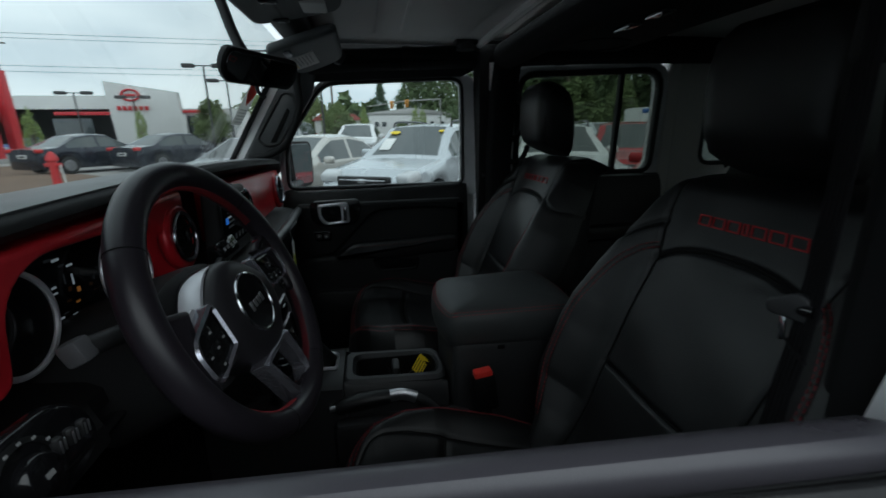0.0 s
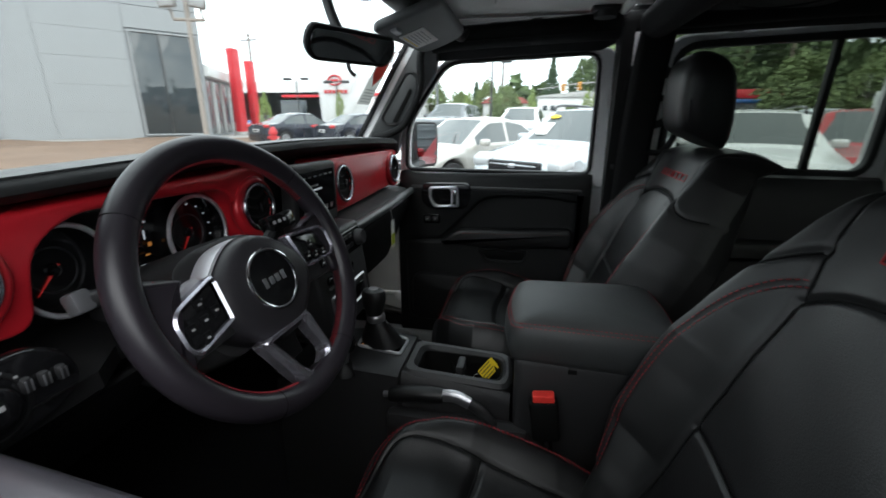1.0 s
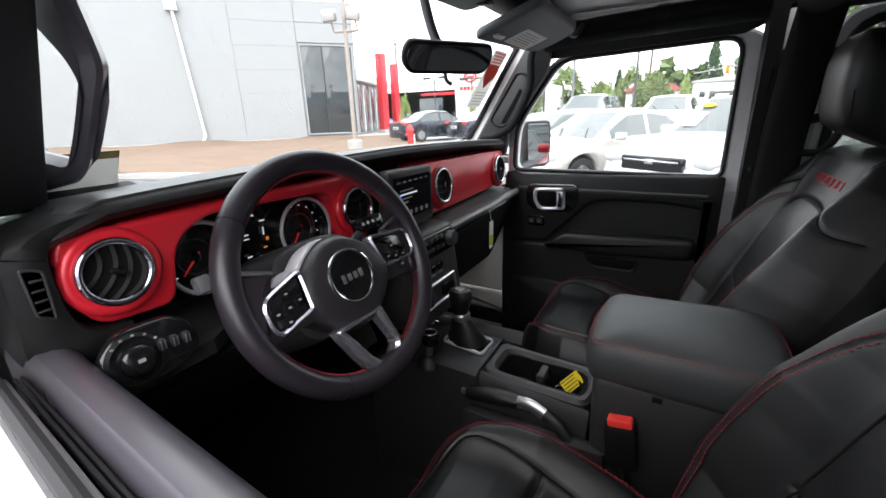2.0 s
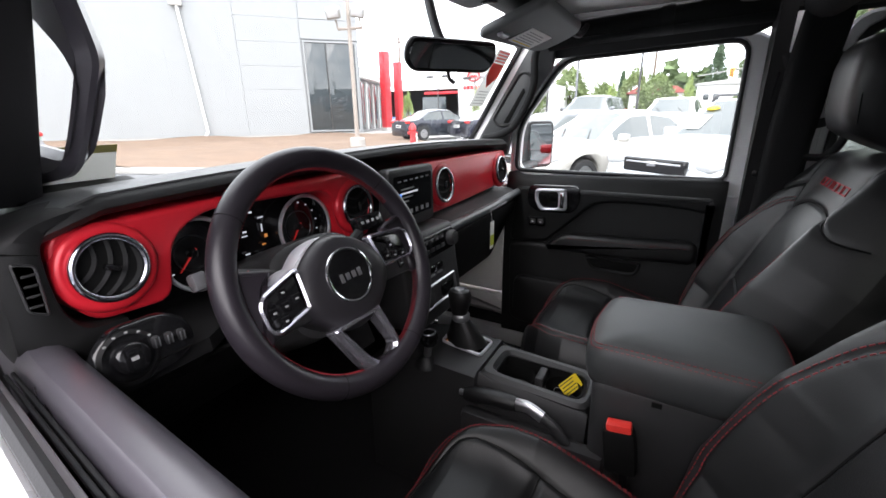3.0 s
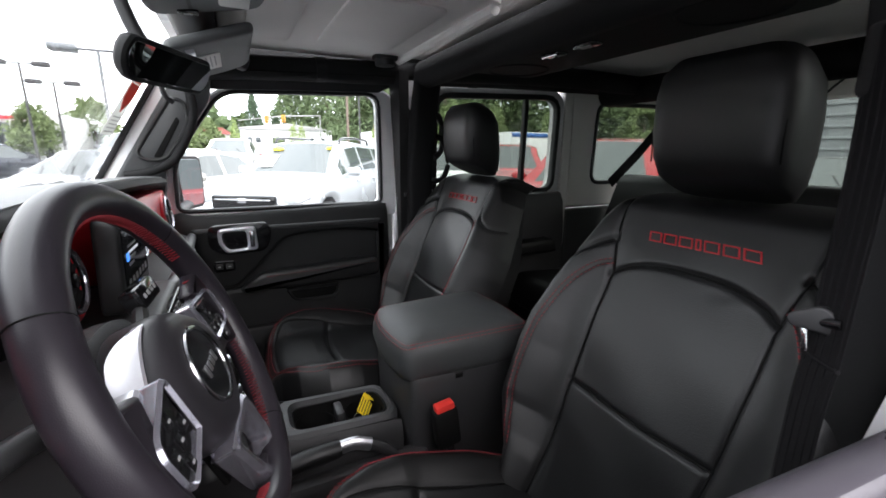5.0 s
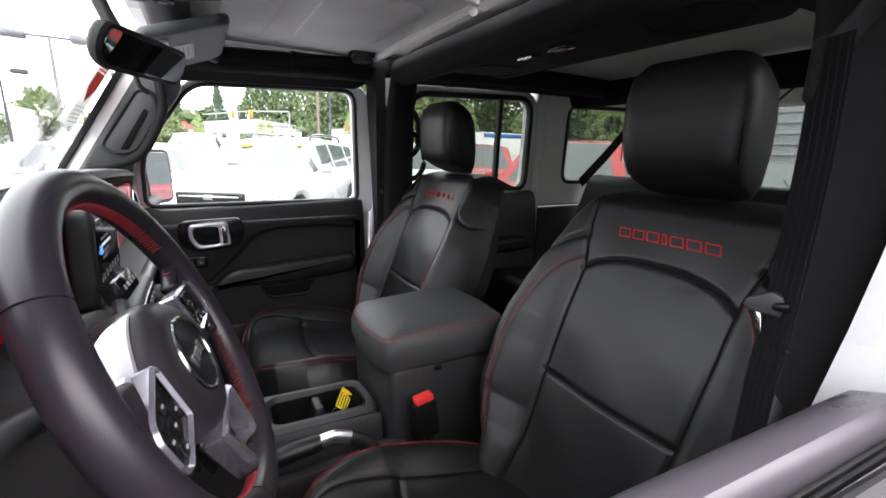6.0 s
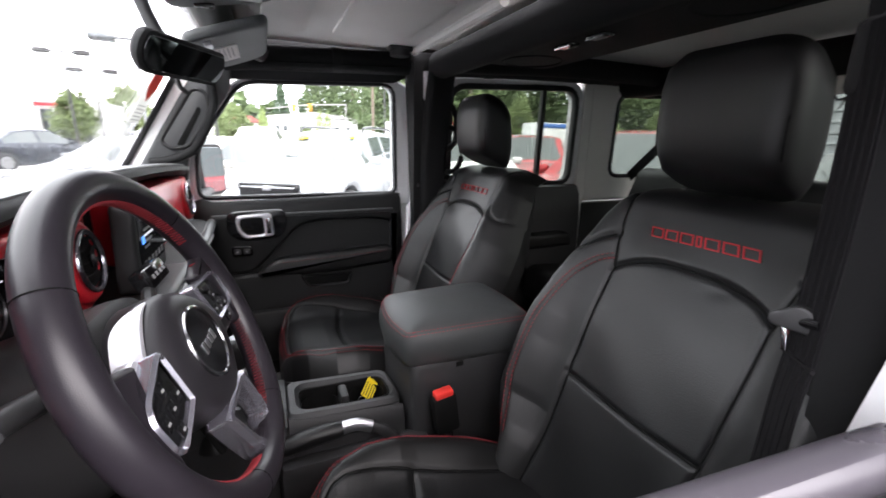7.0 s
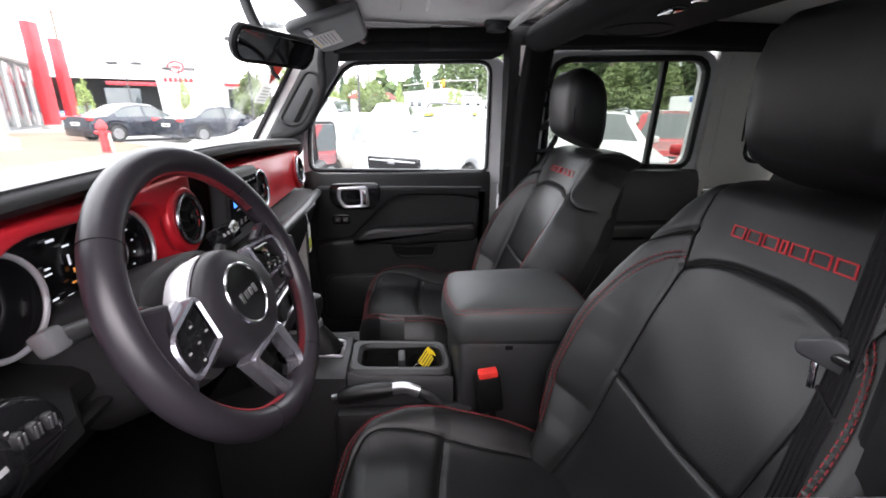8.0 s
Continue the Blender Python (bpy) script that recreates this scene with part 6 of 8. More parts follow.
oc = thing("overhead_console", (-0.14, 0, 1.68), "grey overhead console with map lamp buttons", "overhead console")
part("housing", prism(round_poly([(-0.235, -0.16), (-0.03, -0.13), (-0.03, 0.19), (-0.225, 0.20)], 0.04), lambda a, b, d: (a, b, 1.690 + d + (a + 0.23) * 0.18), 0.05, 0.016, 3), VISOR_GREY, oc, "grey housing")
part("lens", rbox((-0.085, 0.10, 1.713), (0.050, 0.07, 0.010), 0.004), PAPER, oc, "clear map lamp lens")
for y in (0.03, 0.165):
    part("button", rbox((-0.16, y, 1.7005), (0.035, 0.018, 0.008), 0.003), GLOSS_BLACK, oc, "black lamp button")
    part("symbol", rbox((-0.16, y, 1.6960), (0.014, 0.006, 0.001), 0), MARK_GREY, oc, "pale symbol bar")

for side in (1, -1):
    sb_ = thing("seat_belt", (0.42, 0.60 * side, 0.65), "black seat belt hanging from the door pillar", "seat belt", group="front seat belts")
    y0 = 0.600 * side
    bx = 0.3494 if side < 0 else 0.425     # the driver's belt hangs free of the pillar, turned nearly edge-on
    yb = y0 * (1.03 if side < 0 else 1.045)
    twist = -0.0126 if side < 0 else 0.009
    sag = -0.032 if side < 0 else 0.009
    run = smooth_path([(bx + 0.006, y0 * 1.02, 1.56), (bx + 0.002, yb, 1.45), (bx, yb, 1.30), (bx + 0.3 * sag, yb, 1.22), (bx + sag, yb + 0.01 * side, 1.05), (bx + 0.05, y0 * 1.03, 0.70)], 30)
    wide = []
    for p_ in run:
        wide.append([p_ + np.array([-twist, -0.0180 * side, 0.0]), p_ + np.array([0.0012 - twist, -0.0180 * side, 0.0]), p_ + np.array([0.0012 + twist, 0.0180 * side, 0.0]), p_ + np.array([twist, 0.0180 * side, 0.0])])
    part("webbing", loft(wide), WEBBING, sb_, "black woven webbing")
    for e in (-0.0145, -0.0072, 0.0, 0.0072, 0.0145):
        part("rib", tube([p_ + np.array([-0.0003 + twist / 0.018 * e, e * side, 0.0]) for p_ in run], 0.0008, 4), WEBBING, sb_)
    yt_ = yb - 0.010 * side
    t = part("tongue", prism(round_poly([(-0.018, -0.013), (0.016, -0.010), (0.018, 0.001), (-0.004, 0.014), (-0.016, 0.006)], 0.006), lambda a, b, d: (bx - 0.006 + d - 0.35 * a, yt_ - a * side, 1.316 + b), 0.010, 0.003, 3), BLACK_PLASTIC, sb_, "black belt tongue cover")
    part("bar", tube([(bx + 0.001, yt_ + 0.004 * side, 1.314), (bx + twist * 0.4, yb + 0.012 * side, 1.318)], 0.0050, 10), GLOSS_BLACK, t, "black cross bar")
    part("blade", rbox((bx - 0.003, yt_ - 0.004 * side, 1.296), (0.0025, 0.005, 0.024), 0.0008, turn=pose(0, 0, 0, 14 * side, 10, 0)), CHROME, t, "steel tongue blade")
    part("guide", rbox((bx + 0.022, y0 * 1.01, 1.535), (0.022, 0.026, 0.060), 0.008, 3), DIM_PLASTIC, sb_, "black belt guide")
    part("bolt_arm", tube([(bx + 0.026, y0 * 1.015, 1.555), (0.430, y0 * 1.02, 1.600)], 0.011, 10), DIM_PLASTIC, sb_, "black guide arm")
    part("stop", tube([(bx - twist - 0.002, yb - 0.0180 * side, 1.279), (bx + twist - 0.002, yb + 0.0180 * side, 1.279)], 0.0022, 6), WEBBING, sb_, "stitched belt stop")
    # grab handle behind the front seats
    gh = thing("rear_grab_handle", (0.55, 0.60 * side, 1.36), "black grab strap on the roll bar upright", "grab handle", group="rear grab handles")
    part("strap", tube(smooth_path([(0.50, 0.595 * side, 1.52), (0.555, 0.585 * side, 1.50), (0.575, 0.582 * side, 1.42), (0.550, 0.585 * side, 1.365), (0.50, 0.595 * side, 1.36)], 20), 0.013, 10, flat=0.7), FABRIC_BLACK, gh)

    # rear belt running down past the side window
    rb_ = thing("rear_seat_belt", (1.60, 0.66 * side, 1.25), "black rear seat belt beside the luggage bay window", "seat belt", group="rear seat belts")
    lo_, hi_ = Vector((1.47, 0.655 * side, 1.325)), Vector((1.80, 0.665 * side, 1.600))
    sd_ = Vector((0.016, 0.0, -0.019))
    part("webbing", loft([[tuple(q + sd_), tuple(q + sd_ + Vector((0, 0.002, 0))), tuple(q - sd_ + Vector((0, 0.002, 0))), tuple(q - sd_)] for q in (lo_, lo_.lerp(hi_, 0.5) + Vector((0.0, 0.0, -0.008)), hi_)]), WEBBING, rb_, "black woven webbing")
    part("anchor", rbox(tuple(hi_), (0.06, 0.02, 0.05), 0.01), BLACK_PLASTIC, rb_, "black belt anchor")

# loose cable hanging from the rear roof
cb_ = thing("hanging_cable", (1.75, 0.03, 1.60), "thin black cable hanging below the rear roof", "cable")
part("cable", tube(smooth_path([(1.75, -0.04, 1.72), (1.75, -0.01, 1.692), (1.75, 0.05, 1.632), (1.75, 0.08, 1.655), (1.75, 0.085, 1.72)], 24), 0.004, 6), RUBBER, cb_)
part("strand", tube(smooth_path([(1.75, 0.045, 1.72), (1.75, 0.028, 1.67), (1.75, 0.055, 1.60)], 14), 0.003, 6), RUBBER, cb_)

# ================= outside of the car =================
ASPHALT = material("worn_asphalt", (0.105, 0.105, 0.109), 0.85, grain=0.35, scale=60, stain=0.35, stain_scale=0.6, bump=0.4)
CONCRETE = material("pale_concrete", (0.33, 0.32, 0.305), 0.85, grain=0.15, scale=40, stain=0.2, stain_scale=1.2, bump=0.3)
DIRT = material("bark_dirt", (0.115, 0.076, 0.053), 0.95, grain=0.55, scale=14, stain=0.45, stain_scale=1.4, bump=1.0)
PANEL_GREY = material("grey_metal_panel", (0.285, 0.297, 0.306), 0.6, metal=0.0, grain=0.03, scale=30, stain=0.06, stain_scale=0.8, per_object=0.015)
WALL_WHITE = material("white_render", (0.66, 0.66, 0.65), 0.8, grain=0.04, scale=20, stain=0.08, stain_scale=0.5)
SIGN_RED = material("red_panel", (0.55, 0.025, 0.035), 0.4, grain=0.04, scale=20, stain=0.08, stain_scale=1.0)
SHOP_GLASS = material("dark_shop_glass", (0.035, 0.045, 0.05), 0.05, stain=0.05, spec=0.9)
GALV = material("galvanised_pole", (0.34, 0.34, 0.33), 0.5, metal=0.5, grain=0.08, scale=30, stain=0.15)
POLE_TAN = material("tan_painted_pole", (0.30, 0.26, 0.23), 0.55, grain=0.08, scale=30, stain=0.12)
POLE_DARK = material("dark_lamp_metal", (0.05, 0.05, 0.052), 0.5, grain=0.08, scale=40)
WOOD_POLE = material("weathered_pole", (0.13, 0.10, 0.08), 0.9, grain=0.3, scale=40, bump=0.5)
HYDRANT_RED = material("hydrant_red", (0.55, 0.03, 0.035), 0.45, grain=0.06, scale=60, stain=0.12, stain_scale=8)
BARK = material("tree_bark", (0.10, 0.075, 0.055), 0.95, grain=0.4, scale=25, bump=0.8)
LEAF_DARK = material("wood_green", (0.085, 0.120, 0.055), 0.8, grain=0.4, scale=3, stain=0.4, stain_scale=0.7)
LEAF_CON = material("fir_green", (0.055, 0.088, 0.050), 0.8, grain=0.4, scale=3, stain=0.4, stain_scale=0.7)
LEAF_MID = material("broadleaf_green", (0.13, 0.170, 0.072), 0.75, grain=0.4, scale=3, stain=0.4, stain_scale=0.8)
LEAF_LIGHT = material("young_leaf_green", (0.20, 0.26, 0.085), 0.7, grain=0.35, scale=3, stain=0.35, stain_scale=1.0)
SIGNAL_YELLOW = material("signal_yellow", (0.75, 0.33, 0.03), 0.5, grain=0.05, scale=30)
TYRE = material("tyre_rubber", (0.018, 0.018, 0.019), 0.85, grain=0.2, scale=60, bump=0.3)
RIM_METAL = material("alloy_rim", (0.45, 0.45, 0.46), 0.3, metal=0.9, stain=0.08)
CAR_GLASS = material("car_glass", (0.060, 0.072, 0.072), 0.06, stain=0.05, spec=1.0)
LAMP_RED = material("tail_lamp_red", (0.55, 0.03, 0.03), 0.15, stain=0.05)
LAMP_CLEAR = material("head_lamp_clear", (0.55, 0.56, 0.57), 0.12, stain=0.05)


def paint(name, c, metal=0.3):
    return material(name, c, 0.26, metal=metal, grain=0.03, scale=200, stain=0.05, stain_scale=2, coat=0.6)


SILVER_PAINT = paint("silver_car_paint", (0.52, 0.55, 0.57), 0.5)
BEIGE_PAINT = paint("beige_car_paint", (0.55, 0.53, 0.49), 0.4)
NAVY_PAINT = paint("navy_car_paint", (0.012, 0.016, 0.030), 0.4)
RED_PAINT = paint("red_car_paint", (0.40, 0.012, 0.016), 0.3)
CAR_WHITE = paint("plain_white_car_paint", (0.72, 0.72, 0.72), 0.0)
GREY_PAINT = paint("grey_car_paint", (0.16, 0.17, 0.18), 0.5)
BLUE_PAINT = paint("blue_car_paint", (0.02, 0.10, 0.32), 0.4)
BLACK_PAINT = paint("black_car_paint", (0.012, 0.012, 0.013), 0.3)
GREEN_PAINT = paint("green_white_car_paint", (0.28, 0.58, 0.40), 0.1)

# ground: one sheet, with a planting bed, pavements and kerbs laid on it
solo("ground", grid(lambda a, b: (a, b, 0.0), np.concatenate([np.linspace(-600, -60, 5), np.linspace(-50, 50, 11), np.linspace(60, 600, 5)]), np.concatenate([np.linspace(-600, -60, 5), np.linspace(-50, 50, 11), np.linspace(60, 600, 5)])), ASPHALT, "grey worn asphalt of a car lot", "ground", kind="structure", smooth=0)


def slab(name, poly, z0, z1, mat, label, category, bev=0.02):
    return solo(name, prism(poly, at_z(z0), z1 - z0, bev, 2), mat, label, category, kind="structure")


BED = [(-46.0, -16.0), (-24.0, -1.5), (-14.4, 4.5), (-10.6, 5.9), (-6.6, 6.9), (-6.0, 10.0), (-6.2, 13.0), (-8.6, 15.6), (-12.0, 18.6), (-17.4, 23.6), (-20.6, 22.6), (-40.0, 0.2)]
rng = np.random.default_rng(4)
bx, by = np.meshgrid(np.linspace(-46, -6, 150), np.linspace(-16, 24, 150))


def inside(px, py, poly):
    c = np.zeros(px.shape, bool)
    for (x1, y1), (x2, y2) in zip(poly, poly[1:] + poly[:1]):
        cond = ((y1 > py) != (y2 > py)) & (px < (x2 - x1) * (py - y1) / (y2 - y1 + 1e-12) + x1)
        c ^= cond
    return c


bz = 0.16 + 0.06 * np.sin(bx * 0.9 + by * 0.4) + 0.05 * np.sin(by * 1.3 - bx * 0.5) + rng.uniform(-0.02, 0.02, bx.shape)
cm = inside((bx[:-1, :-1] + bx[1:, 1:]) / 2, (by[:-1, :-1] + by[1:, 1:]) / 2, BED)
ii = np.arange(bx.size).reshape(bx.shape)
qq = np.stack([ii[:-1, :-1], ii[:-1, 1:], ii[1:, 1:], ii[1:, :-1]], -1)[cm]
us_, inv_ = np.unique(qq, return_inverse=True)
bv = np.stack([bx, by, bz], -1).reshape(-1, 3)[us_]
solo("planting_bed", join((bv, inv_.reshape(-1, 4)), prism(inset(BED, 0.25), at_z(0.0), 0.10, 0.02)), DIRT, "brown bare earth planting bed", "ground", kind="structure", smooth=60)
ko = np.array(BED)
solo("kerb", surround(inset(ko, -0.16), inset(ko, 0.02), at_z(0.0), 0.17, 0.02), CONCRETE, "pale concrete kerb round the planting bed", "kerb", kind="structure")
slab("pavement", [(-40.3, 0.2), (-20.8, 22.85), (-17.5, 23.9), (-12.0, 18.9), (-8.4, 15.9), (-4.0, 17.5), (-18.0, 44.0), (-60.0, 44.0)], 0.0, 0.14, CONCRETE, "pale concrete pavement before the showroom", "pavement")


# grey metal-clad showroom
FA, FB = np.array([-41.5, -2.0]), np.array([-19.9, 23.6])
fd = (FB - FA) / np.linalg.norm(FB - FA)
fn = np.array([fd[1], -fd[0]])
FL = float(np.linalg.norm(FB - FA))


def on_front(a, b, d):
    """Along the facade, up, outwards."""
    q = FA + fd * a + fn * d
    return (q[0], q[1], b)


show = thing("showroom", (-31, 10, 0), "grey metal-clad car showroom with dark shop window", "building")
part("wall", prism([(0, 0.12), (FL, 0.12), (FL, 8.6), (0, 8.6)], lambda a, b, d: on_front(a, b, -0.12 - d), 1.0, 0.02), PANEL_GREY, show, "grey backing wall")
for r in range(6):
    z0, z1 = 0.22 + 1.42 * r, 0.22 + 1.42 * (r + 1) - 0.008
    part("cladding_panel", prism([(FL - 7.5, z0), (FL - 3.72, z0), (FL - 3.72, z1), (FL - 7.5, z1)], lambda a, b, d: on_front(a, b, -0.12 + d), 0.10, 0.005), PANEL_GREY, show, "wide grey metal panel", smooth=0)
for z0, z1 in ((6.15, 7.3), (7.33, 8.6)):
    part("cladding_panel", prism([(FL - 3.69, z0), (FL, z0), (FL, z1), (FL - 3.69, z1)], lambda a, b, d: on_front(a, b, -0.12 + d), 0.10, 0.005), PANEL_GREY, show, "wide grey metal panel", smooth=0)
for k in range(26):
    a0 = FL - 7.515 - 1.0 * (k + 1)
    if a0 < 0:
        break
    part("cladding_strip", prism([(a0, 0.22), (a0 + 0.998, 0.22), (a0 + 0.998, 8.6), (a0, 8.6)], lambda a, b, d: on_front(a, b, -0.12 + d), 0.09, 0.003), PANEL_GREY, show, "tall grey metal strip", smooth=0)
ww0, ww1, wh0, wh1 = FL - 3.6, FL - 0.15, 0.32, 6.05
fr_o = [(ww0, wh0), (ww1, wh0), (ww1, wh1), (ww0, wh1)]
wnd = part("shop_window", surround(np.array(fr_o), inset(np.array(fr_o), 0.10), lambda a, b, d: on_front(a, b, -0.10 + d), 0.13, 0.02), PANEL_GREY, show, "grey-framed shop window")
part("mullion", prism([(ww0 + 1.42, wh0 + 0.1), (ww0 + 1.48, wh0 + 0.1), (ww0 + 1.48, wh1 - 0.1), (ww0 + 1.42, wh1 - 0.1)], lambda a, b, d: on_front(a, b, -0.06 + d), 0.08, 0.01), POLE_DARK, wnd, "dark mullion")
for a0, a1 in ((ww0 + 0.1, ww0 + 1.42), (ww0 + 1.48, ww1 - 0.1)):
    part("pane", prism([(a0, wh0 + 0.1), (a1, wh0 + 0.1), (a1, wh1 - 0.1), (a0, wh1 - 0.1)], lambda a, b, d: on_front(a, b, -0.08 + d), 0.03, 0.004), SHOP_GLASS, wnd, "dark reflecting glass pane")
part("plinth", prism([(0, 0.0), (FL, 0.0), (FL, 0.20), (0, 0.20)], lambda a, b, d: on_front(a, b, -0.02 + d), 0.10, 0.01), CONCRETE, show, "pale plinth strip")
# side front of glass with red pylons
S0, sd = np.array([-20.3, 24.0]), np.array([-0.42, 0.9075])
sn = np.array([0.9075, 0.42])


def on_side(a, b, d):
    q = S0 + sd * a + sn * d
    return (q[0], q[1], b)


part("side_wall", prism([(0, 0.1), (10.5, 0.1), (10.5, 4.7), (0, 4.7)], lambda a, b, d: on_side(a, b, -1.2 + d), 1.0, 0.03), PANEL_GREY, show, "grey upper wall")
for k in range(5):
    a0 = 0.1 + 2.08 * k
    part("pane", prism([(a0, 0.35), (a0 + 1.95, 0.35), (a0 + 1.95, 3.7), (a0, 3.7)], lambda a, b, d: on_side(a, b, -0.18 + d), 0.06, 0.008), SHOP_GLASS, show, "dark glass front pane")
    part("mullion", prism([(a0 + 1.95, 0.3), (a0 + 2.08, 0.3), (a0 + 2.08, 3.75), (a0 + 1.95, 3.75)], lambda a, b, d: on_side(a, b, -0.19 + d), 0.14, 0.01), WALL_WHITE, show, "white mullion")
part("fascia", prism([(0, 3.9), (10.5, 3.9), (10.5, 4.5), (0, 4.5)], lambda a, b, d: on_side(a, b, -0.18 + d), 0.5, 0.03), WALL_WHITE, show, "white fascia")
for x0, y0, hh, w0 in ((-20.8, 27.7, 5.9, 0.75), (-23.0, 32.6, 5.7, 0.7)):
    py = thing("red_pylon", (x0, y0, 0.1), "tall red entrance pylon of the showroom", "pylon", group="red pylons")
    part("shaft", rbox((x0, y0, hh / 2 + 0.1), (0.5, w0, hh), 0.03), SIGN_RED, py)
    part("base", rbox((x0, y0, 0.25), (0.7, w0 + 0.2, 0.3), 0.03), CONCRETE, py, "concrete foot")
# rain pipe
pa = FL - 9.9
rp = thing("rain_pipe", on_front(pa, 0.2, 0.1), "pale galvanised rain pipe with hopper on the facade", "rain pipe")
part("pipe", tube([on_front(pa - 0.55, 8.4, 0.14), on_front(pa - 0.02, 0.45, 0.14)], 0.085, 10), WALL_WHITE, rp)
part("hopper", prism([(pa - 0.85, 7.6), (pa - 0.20, 7.6), (pa - 0.25, 8.15), (pa - 0.80, 8.15)], lambda a, b, d: on_front(a, b, 0.02 + d), 0.30, 0.03), WALL_WHITE, rp, "square hopper")
part("shoe", tube([on_front(pa - 0.02, 0.5, 0.14), on_front(pa - 0.15, 0.25, 0.45)], 0.09, 10), WALL_WHITE, rp, "angled outlet")


p = thing("lamp_post", (-10.9, 12.3, 0.1), "tan lamp post with two box floodlights on a concrete base", "street lamp", group="lot lamp posts")
part("pole", tube([(-10.9, 12.3, 0.1), (-10.9, 12.3, 7.6)], [0.085, 0.065], 10), POLE_TAN, p, "tan painted pole")
part("base", lathe([(0.30, 0), (0.29, 0.50), (0.24, 0.55)], pose(-10.9, 12.3, 0.05), 16), CONCRETE, p, "round concrete base")
part("arm", tube([(-11.3, 12.15, 4.42), (-10.4, 12.45, 4.42)], 0.05, 8), POLE_TAN, p, "cross arm")
for s_, px in ((-1, -11.3), (1, -10.45)):
    part("bracket", tube([(px, 12.3 + 0.15 * s_, 4.42), (px, 12.2 + 0.15 * s_, 4.72)], 0.035, 8), POLE_TAN, p, "lamp bracket")
    hd_ = part("lamp_head", rbox((px, 12.1 + 0.15 * s_, 4.92), (0.52, 0.40, 0.34), 0.06, turn=pose(0, 0, 0, 28, 8 * s_, 40)), GALV, p, "grey box flood lamp head")
    part("lens", rbox((px + 0.12, 11.92 + 0.15 * s_, 4.84), (0.40, 0.03, 0.24), 0.01, turn=pose(0, 0, 0, 28, 8 * s_, 40)), LAMP_CLEAR, hd_, "clear lens")
for x, y, h in ((-12.2, 37.5, 6.9), (-11.6, 41.0, 6.2), (-26.5, 46.0, 5.6), (-3.2, 36.0, 5.9), (-22.5, 48.0, 5.4), (12.0, 44.0, 9.0), (-4.7, 21.7, 5.35)):
    p = thing("lamp_post", (x, y, 0), "car lot lamp post with twin flat heads" if y > 30 else "grey lot lamp post with twin box heads", "street lamp", group="lot lamp posts")
    metal_ = GREY_PAINT if y < 30 else POLE_DARK
    part("pole", tube([(x, y, 0), (x, y, h)], [0.10, 0.07] if y > 30 else [0.08, 0.05], 8), metal_, p)
    part("arm", tube([(x - 0.9, y, h), (x + 0.9, y, h)], 0.05, 6), metal_, p)
    for s in (-1, 1):
        part("lamp_head", rbox((x + s * 1.1, y, h), (0.9, 0.5, 0.30), 0.06), metal_, p, "flat box lamp head")

# hydrant-red post in the bed
hy = thing("bollard", (-8.9, 13.2, 0.12), "red fire hydrant post standing in the planting bed", "fire hydrant")
part("post", lathe([(0.16, 0), (0.16, 0.05), (0.11, 0.07), (0.10, 0.72), (0.15, 0.74), (0.15, 0.80), (0.12, 0.88), (0.07, 0.96), (0.03, 1.0)], pose(-8.9, 13.2, 0.12), 18), HYDRANT_RED, hy)
for s in (-1, 1):
    part("nozzle", tube([(-8.9 + 0.08 * s, 13.2, 0.74), (-8.9 + 0.20 * s, 13.2, 0.74)], 0.06, 10), HYDRANT_RED, hy, "side nozzle cap")
mp = thing("marker_stake", (-8.55, 13.0, 0.12), "thin white marker stake beside the hydrant", "stake")
part("stake", tube([(-8.55, 13.0, 0.12), (-8.6, 13.0, 0.75)], 0.022, 6), WALL_WHITE, mp)

# white dealership over the road, with red bands and a plain round sign
dl = thing("dealership", (-28, 52, 0), "white low dealership with red bands and a tall sign wall", "building")
part("hall", rbox((-33.0, 56.0, 2.9), (20.0, 10.0, 5.8), 0.05), WALL_WHITE, dl, "white hall")
part("wing", rbox((-29.5, 55.0, 2.3), (31.0, 8.0, 4.4), 0.05), WALL_WHITE, dl, "white wing")
part("band", rbox((-27.6, 50.9, 4.0), (7.6, 0.3, 0.35), 0.03), SIGN_RED, dl, "red fascia band")
part("band", rbox((-17.6, 50.6, 4.15), (5.2, 0.3, 0.30), 0.03), SIGN_RED, dl, "red fascia band")
sw_p = [(-25.6, 0.0), (-18.8, 0.0), (-19.2, 6.1), (-26.0, 7.15)]
part("sign_wall", prism(sw_p, at_y(50.0), 0.8, 0.03), WALL_WHITE, dl, "slanted white sign wall")
part("emblem", torus(0.60, 0.10, pose(-23.6, 49.9, 5.75, 90, 0, 0) @ Matrix.Diagonal((1.35, 0.9, 1, 1)), 28, 8), SIGN_RED, dl, "red oval emblem ring")
part("emblem_bar", rbox((-23.6, 49.9, 5.75), (1.0, 0.1, 0.22), 0.02), SIGN_RED, dl, "red emblem bar")
for k in range(6):
    part("letter_bar", rbox((-24.85 + 0.52 * k, 49.9, 4.45), (0.36, 0.1, 0.42), 0.02), SIGN_RED, dl, "red letter bar")
for x0, w, h in ((-29.8, 3.6, 3.4), (-17.4, 4.4, 3.6)):
    part("window", rbox((x0, 50.75, h / 2 + 0.1), (w, 0.3, h), 0.02), SHOP_GLASS, dl, "dark glazed entrance")
for x0 in (-18.9, -17.4, -15.9):
    part("column", rbox((x0, 50.2, 1.9), (0.45, 0.45, 3.8), 0.02), WALL_WHITE, dl, "white column")


